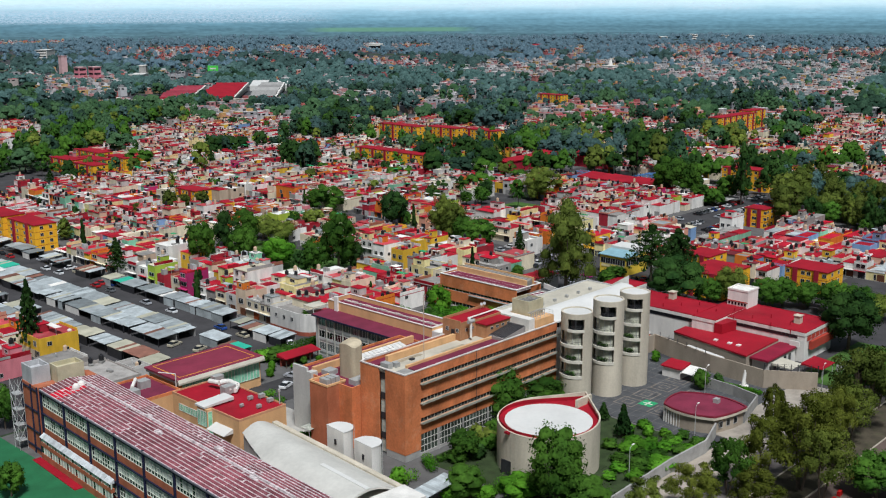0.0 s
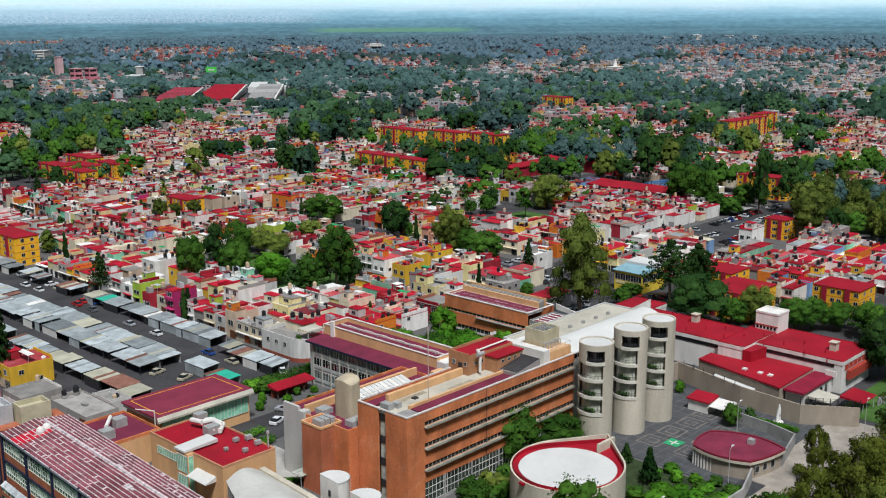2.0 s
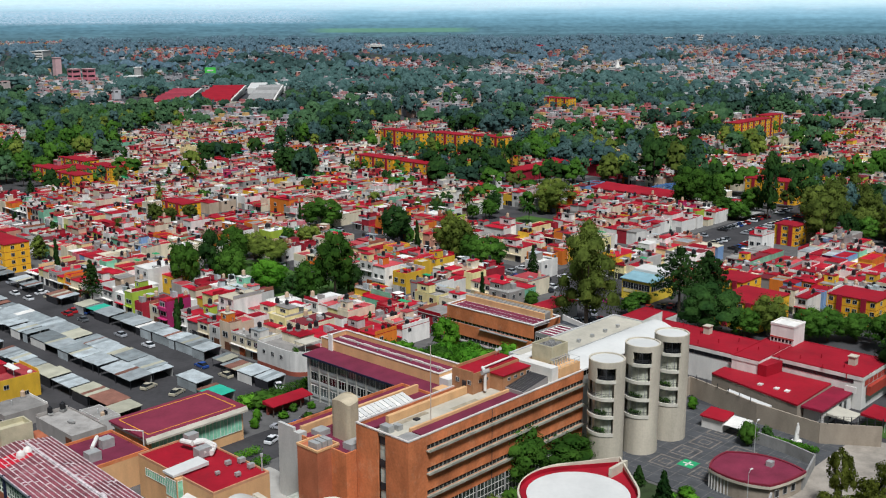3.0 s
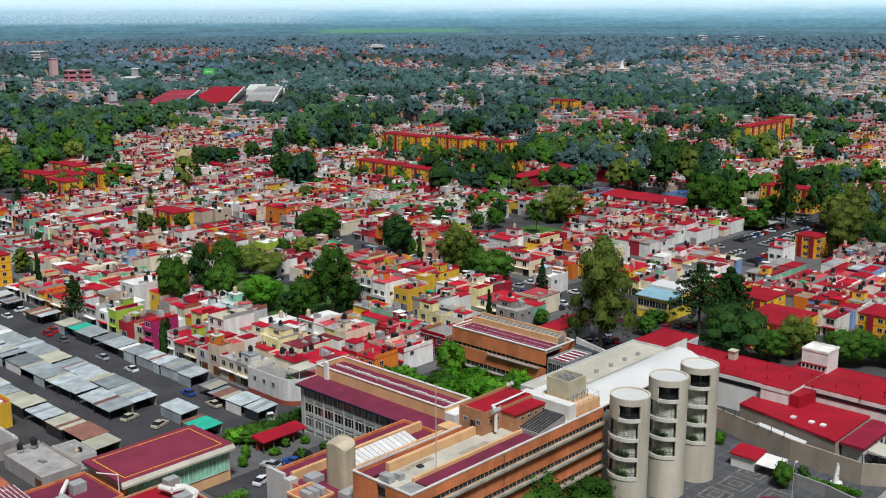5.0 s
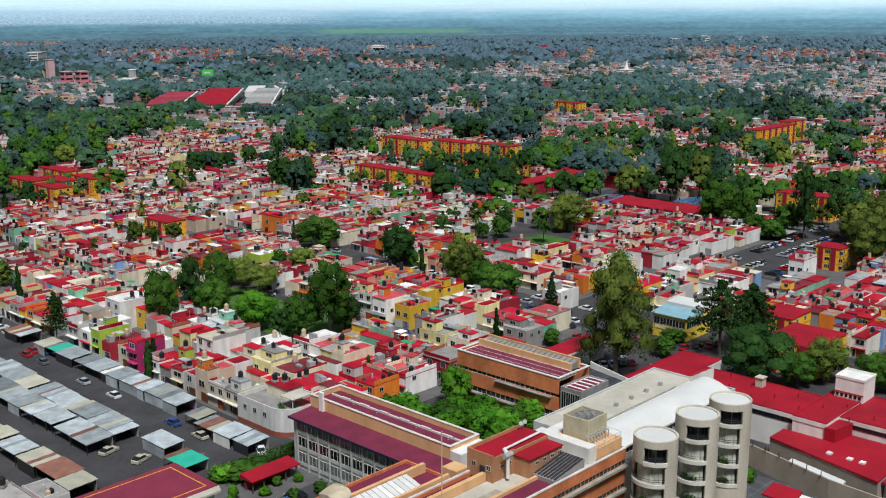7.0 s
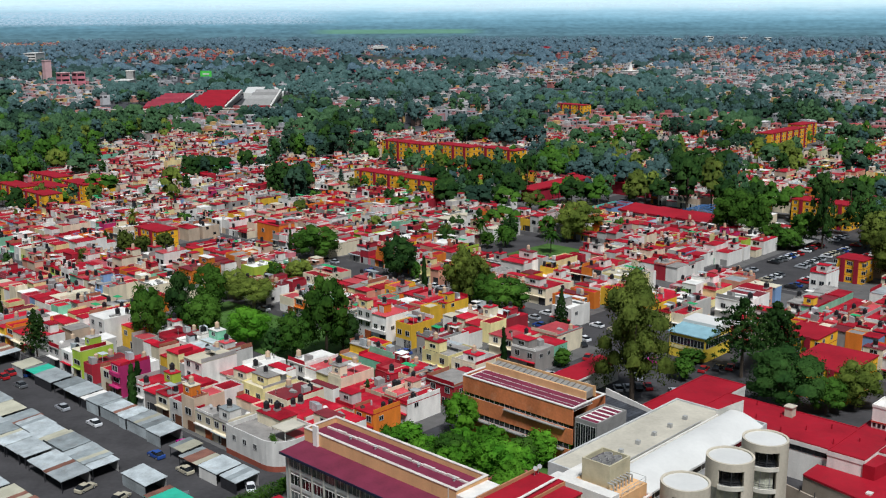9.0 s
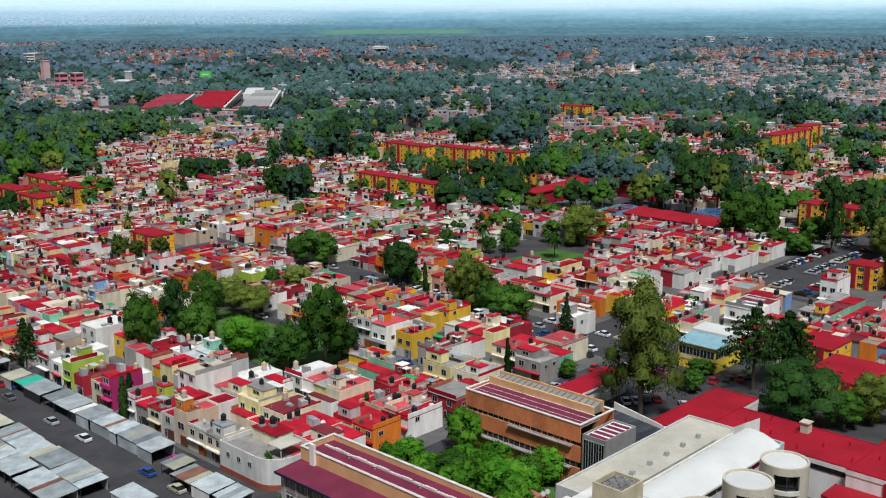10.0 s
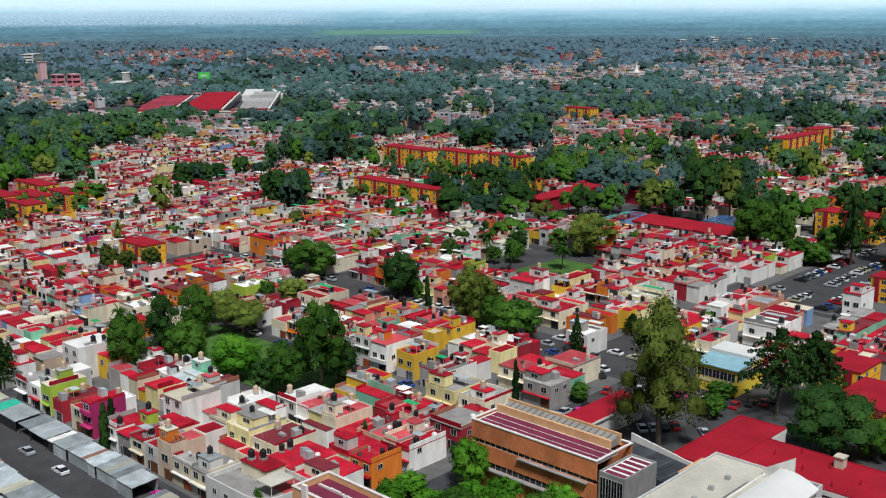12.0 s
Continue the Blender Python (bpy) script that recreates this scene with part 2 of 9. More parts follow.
# ---------- mesh building ----------
class Shape:
    """Collects faces for one mesh."""

    def __init__(self):
        self.v, self.f, self.m, self.slot = [], [], [], 0

    def face(self, pts):
        k = len(self.v)
        self.v.extend(pts)
        self.f.append(tuple(range(k, k + len(pts))))
        self.m.append(self.slot)

    def solid(self, pts, faces):
        k = len(self.v)
        self.v.extend(pts)
        for f in faces:
            self.f.append(tuple(k + i for i in f))
            self.m.append(self.slot)

    def box(self, x0, y0, z0, x1, y1, z1):
        self.solid([(x0, y0, z0), (x1, y0, z0), (x1, y1, z0), (x0, y1, z0), (x0, y0, z1), (x1, y0, z1), (x1, y1, z1), (x0, y1, z1)],
                   [(3, 2, 1, 0), (4, 5, 6, 7), (0, 1, 5, 4), (1, 2, 6, 5), (2, 3, 7, 6), (3, 0, 4, 7)])
        return self

    def prism(self, poly, z0, z1):
        n = len(poly)
        lo = [(x, y, z0) for x, y in poly]
        hi = [(x, y, z1) for x, y in poly]
        self.solid(lo + hi, [tuple(reversed(range(n))), tuple(range(n, 2 * n))] + [(i, (i + 1) % n, n + (i + 1) % n, n + i) for i in range(n)])
        return self

    def slope(self, poly, tops, z0):
        """A prism whose top corners have heights of their own."""
        n = len(poly)
        self.solid([(x, y, z0) for x, y in poly] + [(x, y, z) for (x, y), z in zip(poly, tops)],
                   [tuple(reversed(range(n))), tuple(range(n, 2 * n))] + [(i, (i + 1) % n, n + (i + 1) % n, n + i) for i in range(n)])
        return self

    def ring(self, outer, inner, z0, z1):
        """A wall between two outlines of as many corners."""
        n = len(outer)
        pts = [(x, y, z) for z in (z0, z1) for poly in (outer, inner) for x, y in poly]
        fs = []
        for i in range(n):
            j = (i + 1) % n
            fs += [(i, j, 2 * n + j, 2 * n + i), (n + j, n + i, 3 * n + i, 3 * n + j), (2 * n + i, 2 * n + j, 3 * n + j, 3 * n + i), (j, i, n + i, n + j)]
        self.solid(pts, fs)
        return self

    def frame_walls(self, x0, y0, x1, y1, z0, z1, t):
        return self.ring([(x0, y0), (x1, y0), (x1, y1), (x0, y1)], [(x0 + t, y0 + t), (x1 - t, y0 + t), (x1 - t, y1 - t), (x0 + t, y1 - t)], z0, z1)

    def cyl(self, x, y, z0, z1, r, n=16, r1=None):
        r1 = r if r1 is None else r1
        a = [2 * math.pi * i / n for i in range(n)]
        self.solid([(x + r * math.cos(q), y + r * math.sin(q), z0) for q in a] + [(x + r1 * math.cos(q), y + r1 * math.sin(q), z1) for q in a],
                   [tuple(reversed(range(n))), tuple(range(n, 2 * n))] + [(i, (i + 1) % n, n + (i + 1) % n, n + i) for i in range(n)])
        return self

    def tube(self, a, b, r, n=6, r1=None):
        """A round bar between two points."""
        a, b = Vector(a), Vector(b)
        r1 = r if r1 is None else r1
        side = (b - a).orthogonal().normalized()
        other = (b - a).normalized().cross(side)
        ring = [math.cos(2 * math.pi * i / n) * side + math.sin(2 * math.pi * i / n) * other for i in range(n)]
        self.solid([tuple(a + r * q) for q in ring] + [tuple(b + r1 * q) for q in ring],
                   [tuple(reversed(range(n))), tuple(range(n, 2 * n))] + [(i, (i + 1) % n, n + (i + 1) % n, n + i) for i in range(n)])
        return self

    def mesh(self, name, *mats):
        me = bpy.data.meshes.new(name)
        me.from_pydata(self.v, [], self.f)
        for m in mats:
            me.materials.append(m)
        if len(mats) > 1:
            me.polygons.foreach_set("material_index", self.m)
        me.update()
        return me


def thing(name, label, category, u, v, z=0.0, turn=0.0, group="", kind=""):
    ob = new(name)
    ob.matrix_world = spot(u, v, z, turn)
    ob.empty_display_size = 0.5
    return tagged(ob, label, category, group, kind)


def part(name, shape, mat, parent, label="", loc=None, turn=0.0, scale=None):
    me = shape.mesh(name, mat) if isinstance(shape, Shape) else shape
    ob = new(name, me)
    ob.parent = parent
    if loc:
        ob.location = loc
    if turn:
        ob.rotation_euler = (0, 0, radians(turn))
    if scale:
        ob.scale = scale
    return tagged(ob, label)


def lone(name, shape, mat, label, category, kind="", group="", u=0.0, v=0.0, z=0.0):
    ob = new(name, shape.mesh(name, mat))
    ob.matrix_world = spot(u, v, z)
    return tagged(ob, label, category, group, kind)


# ---------- ground ----------
def build_ground():
    rings = [0, 150, 300, 500, 800, 1200, 1700, 2300] + [2300 + 200 * i for i in range(1, 13)]
    n = 96
    v, f = [(0, 0, 0)], []
    for r in rings[1:]:
        for i in range(n):
            a = 2 * math.pi * i / n
            x, y = r * math.cos(a), r * math.sin(a)
            v.append((x, y, 0.0))
    f += [(0, 1 + i, 1 + (i + 1) % n) for i in range(n)]
    for k in range(len(rings) - 2):
        o = 1 + k * n
        f += [(o + i, o + n + i, o + n + (i + 1) % n, o + (i + 1) % n) for i in range(n)]
    me = bpy.data.meshes.new("ground")
    me.from_pydata(v, [], f)
    m = paint("town_ground", (0.085, 0.085, 0.09), 0.95, 0.35, 0.1, 0.1)
    t = m.node_tree
    geo = t.nodes["Geometry"]
    n1 = t.nodes.new("ShaderNodeTexNoise")
    n1.inputs["Scale"].default_value = 0.011
    n1.inputs["Detail"].default_value = 6
    t.links.new(geo.outputs["Position"], n1.inputs["Vector"])
    step = t.nodes.new("ShaderNodeMapRange")
    step.inputs[1].default_value, step.inputs[2].default_value = 0.5, 0.58
    t.links.new(n1.outputs[0], step.inputs[0])
    mx = t.nodes.new("ShaderNodeMix")
    mx.data_type = "RGBA"
    mx.inputs[6].default_value, mx.inputs[7].default_value = (0.055, 0.055, 0.06, 1), (0.035, 0.06, 0.026, 1)
    t.links.new(step.outputs[0], mx.inputs[0])
    t.links.new(mx.outputs[2], t.nodes["Hue/Saturation/Value"].inputs["Color"])
    me.materials.append(m)
    tagged(new("ground", me), "grey asphalt and dusty ground of the town", "ground", kind="structure")


build_ground()


def slab(name, mat, u0, v0, u1, v1, z, label, category):
    return lone(name, Shape().box(u0, v0, -0.2, u1, v1, z), mat, label, category, "structure")


# ---------- leaves ----------
def quad_mesh(name, pts, mat):
    """A mesh of loose leaf quads from an array of n x 4 corners; a fifth row, if any, is the rounded shading normal."""
    pts = np.asarray(pts, dtype=np.float32)
    n = len(pts)
    me = bpy.data.meshes.new(name)
    me.vertices.add(n * 4)
    me.vertices.foreach_set("co", np.ascontiguousarray(pts[:, :4]).ravel())
    me.loops.add(n * 4)
    me.loops.foreach_set("vertex_index", np.arange(n * 4, dtype=np.int32))
    me.polygons.add(n)
    me.polygons.foreach_set("loop_start", np.arange(0, n * 4, 4, dtype=np.int32))
    me.update(calc_edges=True)
    if pts.shape[1] == 5:
        me.polygons.foreach_set("use_smooth", np.ones(n, dtype=bool))
        me.normals_split_custom_set_from_vertices(np.repeat(pts[:, 4], 4, axis=0))
    me.materials.append(mat)
    return me


def leaf_quads(rng, centre, radius, count, size, squash=1.0, loose=0.5, lean=(0, 0, 0.25)):
    """Leaf sprays over a clump: most near its surface, facing roughly outward."""
    d = rng.normal(size=(count, 3))
    d /= np.linalg.norm(d, axis=1)[:, None]
    r = radius * (1 - 0.55 * rng.random(count) ** 2)[:, None] * rng.uniform(0.88, 1.12, (count, 1))
    p = centre + d * r * np.array([1, 1, squash])
    out = 0.85 * d + np.array(lean)
    out /= np.linalg.norm(out, axis=1)[:, None] + 1e-6
    nrm = out + loose * rng.normal(size=(count, 3))
    nrm /= np.linalg.norm(nrm, axis=1)[:, None]
    nrm *= np.where(np.sum(nrm * out, axis=1) < 0, -1.0, 1.0)[:, None]
    a = np.cross(nrm, rng.normal(size=(count, 3)))
    a /= np.linalg.norm(a, axis=1)[:, None]
    b = np.cross(nrm, a)
    s = size * rng.uniform(0.6, 1.4, (count, 1))
    k = rng.uniform(0.5, 0.9, (count, 1))
    soft = out + 0.3 * nrm
    soft /= np.linalg.norm(soft, axis=1)[:, None] + 1e-6
    return np.stack([p - a * s, p - b * s * k, p + a * s, p + b * s * k, soft], 1)


def sprays(pts):
    """Leaf quads as corners, normals, quads and triangles."""
    n = len(pts)
    return pts[:, :4].reshape(-1, 3), np.repeat(pts[:, 4], 4, axis=0), np.arange(4 * n).reshape(-1, 4), np.zeros((0, 3), int)


def billow(rng, centre, radius, squash=0.85, lean=(0, 0, 0.25), ring=6):
    """One lumpy mass of leaves, open below."""
    v = [(0, 0, 1.0)]
    for e, shift in ((0.55, 0.0), (-0.25, 0.5)):
        for i in range(ring):
            a = 2 * math.pi * (i + shift) / ring
            v.append((math.cos(e) * math.cos(a), math.cos(e) * math.sin(a), math.sin(e)))
    v = np.array(v)
    nrm = v * 0.9 + np.array(lean)
    nrm /= np.linalg.norm(nrm, axis=1)[:, None] + 1e-6
    v = centre + v * radius * np.array([1, 1, squash]) * rng.uniform(0.78, 1.16, (len(v), 1))
    tris = []
    for i in range(ring):
        j = (i + 1) % ring
        tris += [(0, 1 + i, 1 + j), (1 + i, 1 + ring + i, 1 + j), (1 + j, 1 + ring + i, 1 + ring + j)]
    return v, nrm, np.zeros((0, 4), int), np.array(tris)


def merged(pieces):
    """Several leaf pieces as one."""
    at_, quads, tris = 0, [], []
    for v, _, q, t in pieces:
        quads.append(q + at_)
        tris.append(t + at_)
        at_ += len(v)
    return np.concatenate([p[0] for p in pieces]), np.concatenate([p[1] for p in pieces]), np.concatenate(quads), np.concatenate(tris)


def planted(piece, x, y, z, w, h, a):
    """A crown of unit size brought to its place."""
    v, n, q, t = piece
    c, s = math.cos(a), math.sin(a)
    v, n = v * np.array([w, w, h]), n.copy()
    v = np.stack([v[:, 0] * c - v[:, 1] * s + x, v[:, 0] * s + v[:, 1] * c + y, v[:, 2] + z], -1)
    return v, np.stack([n[:, 0] * c - n[:, 1] * s, n[:, 0] * s + n[:, 1] * c, n[:, 2]], -1), q, t


def leaf_mesh(name, piece, mat):
    v, nrm, q, t = piece
    me = bpy.data.meshes.new(name)
    me.vertices.add(len(v))
    me.vertices.foreach_set("co", np.ascontiguousarray(v, dtype=np.float32).ravel())
    loops = np.concatenate([q.ravel(), t.ravel()]).astype(np.int32)
    me.loops.add(len(loops))
    me.loops.foreach_set("vertex_index", loops)
    me.polygons.add(len(q) + len(t))
    starts = np.concatenate([np.arange(len(q)) * 4, len(q) * 4 + np.arange(len(t)) * 3]).astype(np.int32)
    me.polygons.foreach_set("loop_start", starts)
    me.update(calc_edges=True)
    me.polygons.foreach_set("use_smooth", np.ones(len(q) + len(t), dtype=bool))
    me.normals_split_custom_set_from_vertices(np.ascontiguousarray(nrm, dtype=np.float32))
    me.materials.append(mat)
    return me


# ---------- simple repeated meshes ----------
def window_mesh(name, glass, bars=1):
    """A one metre window facing -x, one connected skin: frame bars proud of the wall, panes set in."""
    ys = [0, 0.05] + sum([[(i + 1) / (bars + 1) - 0.015, (i + 1) / (bars + 1) + 0.015] for i in range(bars)], []) + [0.95, 1]
    zs = [0, 0.05, 0.95, 1]
    s, seen = Shape(), {}

    def pt(x, y, z):
        if (x, y, z) not in seen:
            seen[(x, y, z)] = len(s.v)
            s.v.append((x, y, z))
        return seen[(x, y, z)]

    def quad(slot, *c):
        s.f.append(tuple(pt(*p) for p in c))
        s.m.append(slot)

    f, g = -0.08, -0.015
    for i in range(len(ys) - 1):
        for k in range(3):
            y0, y1, z0, z1 = ys[i], ys[i + 1], zs[k], zs[k + 1]
            if k == 1 and i % 2 == 1:
                quad(1, (g, y0, z0), (g, y0, z1), (g, y1, z1), (g, y1, z0))
                for a, b in (((y0, z0), (y1, z0)), ((y1, z0), (y1, z1)), ((y1, z1), (y0, z1)), ((y0, z1), (y0, z0))):
                    quad(0, (f, *a), (f, *b), (g, *b), (g, *a))
            else:
                quad(0, (f, y0, z0), (f, y0, z1), (f, y1, z1), (f, y1, z0))
    for i in range(len(ys) - 1):
        quad(0, (f, ys[i], 0), (f, ys[i + 1], 0), (0.02, ys[i + 1], 0), (0.02, ys[i], 0))
        quad(0, (f, ys[i + 1], 1), (f, ys[i], 1), (0.02, ys[i], 1), (0.02, ys[i + 1], 1))
    for k in range(3):
        quad(0, (f, 0, zs[k + 1]), (f, 0, zs[k]), (0.02, 0, zs[k]), (0.02, 0, zs[k + 1]))
        quad(0, (f, 1, zs[k]), (f, 1, zs[k + 1]), (0.02, 1, zs[k + 1]), (0.02, 1, zs[k]))
    return s.mesh(name, FRAME, glass)


WINDOW = window_mesh("window", GLASS)
WINDOW_TALL = window_mesh("window", GLASS, 0)


def door_mesh():
    """A ribbed sheet gate of one square metre."""
    edge = [(0.02, 0)] + sum([[(-0.05 - 0.04 * (i % 2), 0.1 * i + 0.004), (-0.05 - 0.04 * (i % 2), 0.1 * i + 0.096)] for i in range(10)], []) + [(0.02, 1)]
    return Shape().prism(edge[::-1], 0, 1)


DOORS = [door_mesh().mesh("garage_gate", paint("gate_" + n, c, 0.6, 0.25, 0.8, 0.05)) for n, c in (("black", (0.03, 0.03, 0.035)), ("white", (0.6, 0.6, 0.58)), ("brown", (0.13, 0.05, 0.025)), ("rust", (0.30, 0.07, 0.02)))]


def tank_mesh(mat):
    s = Shape().cyl(0, 0, 0.5, 1.75, 0.62, 12)
    s.cyl(0, 0, 1.75, 2.0, 0.62, 12, 0.25)
    s.cyl(0, 0, 2.0, 2.12, 0.25, 8)
    s.slot = 1
    s.box(-0.6, -0.6, 0, 0.6, 0.6, 0.5)
    return s.mesh("water_tank", mat, GREYCON)


def roof_bits():
    """Small things left on flat roofs, each a mesh of its own: name and mesh."""
    bottle = Shape().cyl(0, 0, 0, 0.95, 0.2, 8).cyl(0, 0, 0.95, 1.12, 0.2, 8, 0.08)
    trough = Shape().frame_walls(-0.55, -0.35, 0.55, 0.35, 0.0, 0.9, 0.1).box(-0.45, -0.25, 0.5, 0.45, 0.25, 0.56)
    crate = Shape().frame_walls(-0.4, -0.3, 0.4, 0.3, 0, 0.5, 0.05).box(-0.35, -0.25, 0, 0.35, 0.25, 0.3)
    dome = Shape().cyl(0, 0, 0, 0.25, 0.6, 10).cyl(0, 0, 0.25, 0.5, 0.6, 10, 0.42).cyl(0, 0, 0.5, 0.62, 0.42, 10, 0.1)
    dish = Shape().tube((0, 0, 0), (0, 0, 0.8), 0.04, 5).tube((0, -0.05, 0.85), (0, -0.16, 0.95), 0.12, 10, 0.4)
    pile = Shape().slope([(-0.9, -0.5), (0.9, -0.4), (0.8, 0.5), (-0.8, 0.4)], [0.35, 0.6, 0.3, 0.5], 0)
    shed = Shape().slope([(-0.9, -0.7), (0.9, -0.7), (0.9, 0.7), (-0.9, 0.7)], [1.5, 1.5, 1.8, 1.8], 0)
    return [("gas_bottle", bottle.mesh("gas_bottle", MACHINE)), ("gas_bottle", bottle.mesh("gas_bottle", FRAME)), ("laundry_trough", trough.mesh("laundry_trough", GREYCON)), ("crate", crate.mesh("crate", BARK)),
            ("skylight_dome", dome.mesh("skylight_dome", WHITE)), ("dish_aerial", dish.mesh("dish_aerial", FRAME)), ("rubble", pile.mesh("rubble", GREYCON)), ("tool_shed", shed.mesh("tool_shed", ZINC)), ("tool_shed", shed.mesh("tool_shed", GREYCON))]


JUNK = roof_bits()
TANKS = [tank_mesh(TANKBLACK), tank_mesh(TANKBLACK), tank_mesh(TANKBEIGE)]
AWNING = paint("green_awning", (0.03, 0.36, 0.13), 0.7, 0.3, 0.6)
BRICKRAW = paint("raw_brick", (0.34, 0.13, 0.075), 0.9, 0.3, 0.8, 0.2)


def pick(seq, weights):
    return random.choices(seq, weights)[0]


WORDS = {}
for m_, w_ in zip(WALLPAINTS, ("cream", "white", "pale grey", "raw grey", "beige", "salmon", "yellow", "orange", "rose", "lime green", "mint green", "sky blue", "dark red", "magenta", "pale yellow")):
    WORDS[m_.name] = w_
for m_, w_ in zip(ROOFPAINTS, ("red-painted", "faded rose", "grey screed", "white-coated", "brown-red", "sheet-metal", "cream")):
    WORDS[m_.name] = w_


def plan_house(w, d, h, face, wall, roof, side=False):
    """What a party-wall house is made of, in its own metres: front volume, patio, rear room, rooftop room, tanks, openings."""
    out = []
    up = random.choice((0.06, 0.1, 0.25))
    y0, y1 = -w / 2, w / 2
    fd = d * random.uniform(0.5, 0.72) if d > 11 else d
    f0, f1 = (-d / 2, -d / 2 + fd) if face < 0 else (d / 2 - fd, d / 2)
    fx = f0 if face < 0 else f1

    def volume(a, b, top, role, paint_, cover):
        name = "roof" if role == "wall" else "rear_roof"
        if random.random() < 0.62:
            lip = random.uniform(0.02, 0.3)
            out.append((role, "ring", (a, y0, b, y1, 0, top - 0.14), paint_))
            out.append((name, "box", (a - lip, y0 + 0.012, top - 0.138, b + lip, y1 - 0.012, top + random.uniform(-0.02, 0.04)), cover))
        else:
            out.append((role, "ring", (a, y0, b, y1, 0, top + 0.2), paint_))
            out.append((name, "box", (a + 0.145, y0 + 0.145, top - up - 0.14, b - 0.145, y1 - 0.145, top - up + 0.1), cover))
        if random.random() < 0.4:
            s = random.choice((y0 + 0.02, y1 - 0.17))
            out.append(("parapet", "box", (a + 0.2, s, top + 0.05, a + (b - a) * random.uniform(0.5, 0.95), s + 0.15, top + random.uniform(0.5, 1.1)), pick([paint_, GREYCON, BRICKRAW, RED], [4, 3, 2, 3])))

    if d > 11:
        cut = f0 + fd * random.uniform(0.4, 0.65)
        low = h - random.choice((0, 0, 0, 0.5, 0.5, 2.4))
        if low < h - 0.4 and h > 5:
            hf, hb = (h, low) if random.random() < 0.5 else (low, h)
            if face > 0:
                hf, hb = hb, hf
            volume(f0, cut, hf, "wall", wall, roof)
            volume(cut, f1, hb, "wall", wall, pick(ROOFPAINTS, ROOFWEIGHTS) if random.random() < 0.5 else roof)
        else:
            volume(f0, f1, h, "wall", wall, roof)
            hf = hb = h
        gap = random.choice((0, 0, 1.5, 2.0, 2.6))
        g0, g1 = (f1 + gap, d / 2) if face < 0 else (-d / 2, f0 - gap)
        if g1 - g0 > 1.5:
            volume(g0, g1, random.choice((h, h, h - 0.2, h - 0.4, 5.0, 2.8)), "rear_wall", wall if random.random() < 0.5 else pick(WALLPAINTS, WALLWEIGHTS), pick([roof, RED] + ROOFPAINTS, [30, 20] + ROOFWEIGHTS))
    else:
        volume(f0, f1, h, "wall", wall, roof)
        hf = hb = h
        cut = f1
    if face < 0:
        ra, rb, zr = (f0, cut, hf) if hf >= hb else (cut, f1, hb)
    else:
        ra, rb, zr = (cut, f1, hb) if hb >= hf else (f0, cut, hf)
    if not (d > 11 and hf != hb):
        ra, rb = f0, f1
    zr += 0.045
    htop = hf if face < 0 else hb
    if rb - ra > 3.2 and random.random() < 0.3:
        rl, rw = random.uniform(2.0, min(3.6, rb - ra - 0.8)), random.uniform(0.45, 0.8) * w
        rx = random.uniform(ra + 0.3, rb - 0.3 - rl)
        ry = y0 + 0.16 if random.random() < 0.5 else y1 - 0.16 - rw
        hr = random.uniform(2.1, 2.5)
        out.append(("roof_room", "box", (rx, ry, zr + 0.003, rx + rl, ry + rw, zr + hr), wall if random.random() < 0.5 else pick(WALLPAINTS, WALLWEIGHTS)))
        out.append(("roof_room_cover", "box", (rx - 0.12, ry - 0.1, zr + hr + 0.003, rx + rl + 0.12, ry + rw + 0.1, zr + hr + 0.12), pick(ROOFPAINTS, ROOFWEIGHTS)))
        out.append(("window", "win", (rx, ry + rw * 0.25, zr + 0.8, rw * 0.4, 1.0, -1), None))
        if random.random() < 0.6:
            out.append(("water_tank", "tank", (rx + rl / 2, ry + rw / 2, zr + hr + 0.125), None))
    else:
        for _ in range(random.choice((1, 1, 2, 2))):
            out.append(("water_tank", "tank", (random.uniform(ra + 0.9, rb - 0.9), random.choice((y0 + 0.85, y1 - 0.85)), zr + 0.003), None))
    if random.random() < 0.3:
        a = random.uniform(ra + 0.4, max(ra + 0.5, rb - 2.4))
        out.append(("laundry_cover", "box", (a, y0 + 0.3, zr + 1.9, a + 1.8, y0 + 0.3 + w * 0.6, zr + 1.96), pick([ZINC, WHITE, ROOFPAINTS[4], AWNING], [4, 3, 1, 2])))
        out.append(("laundry_post", "box", (a + 0.1, y0 + 0.34, zr + 0.003, a + 0.18, y0 + 0.42, zr + 1.9), FRAME))
    if face > 0 and h > 4:
        out.append(("window", "win", (f0, -0.9 + random.uniform(-0.4, 0.4), 3.4, random.choice((1.1, 1.6)), 1.1, -1), None))
    if side and h > 4:
        for k in range(random.choice((1, 2))):
            out.append(("window", "side", (f0 + fd * (0.2 + 0.42 * k), y0, random.choice((0.9, 3.4, 3.5)), 1.3, 1.1), None))
    if random.random() < 0.45:
        a, b = sorted((fx + face * 0.01, fx + face * random.uniform(0.6, 1.1)))
        out.append(("canopy", "box", (a, y0 + 0.05, 2.45, b, y1 - 0.05, 2.6), pick([RED, wall, ZINC, WHITE], [5, 3, 2, 1])))
    elif random.random() < 0.35:
        a, b = sorted((fx + face * 0.004, fx + face * 0.05))
        out.append(("base_band", "box", (a, y0 + 0.02, 0.02, b, y1 - 0.02, 2.3), pick(WALLPAINTS, WALLWEIGHTS)))
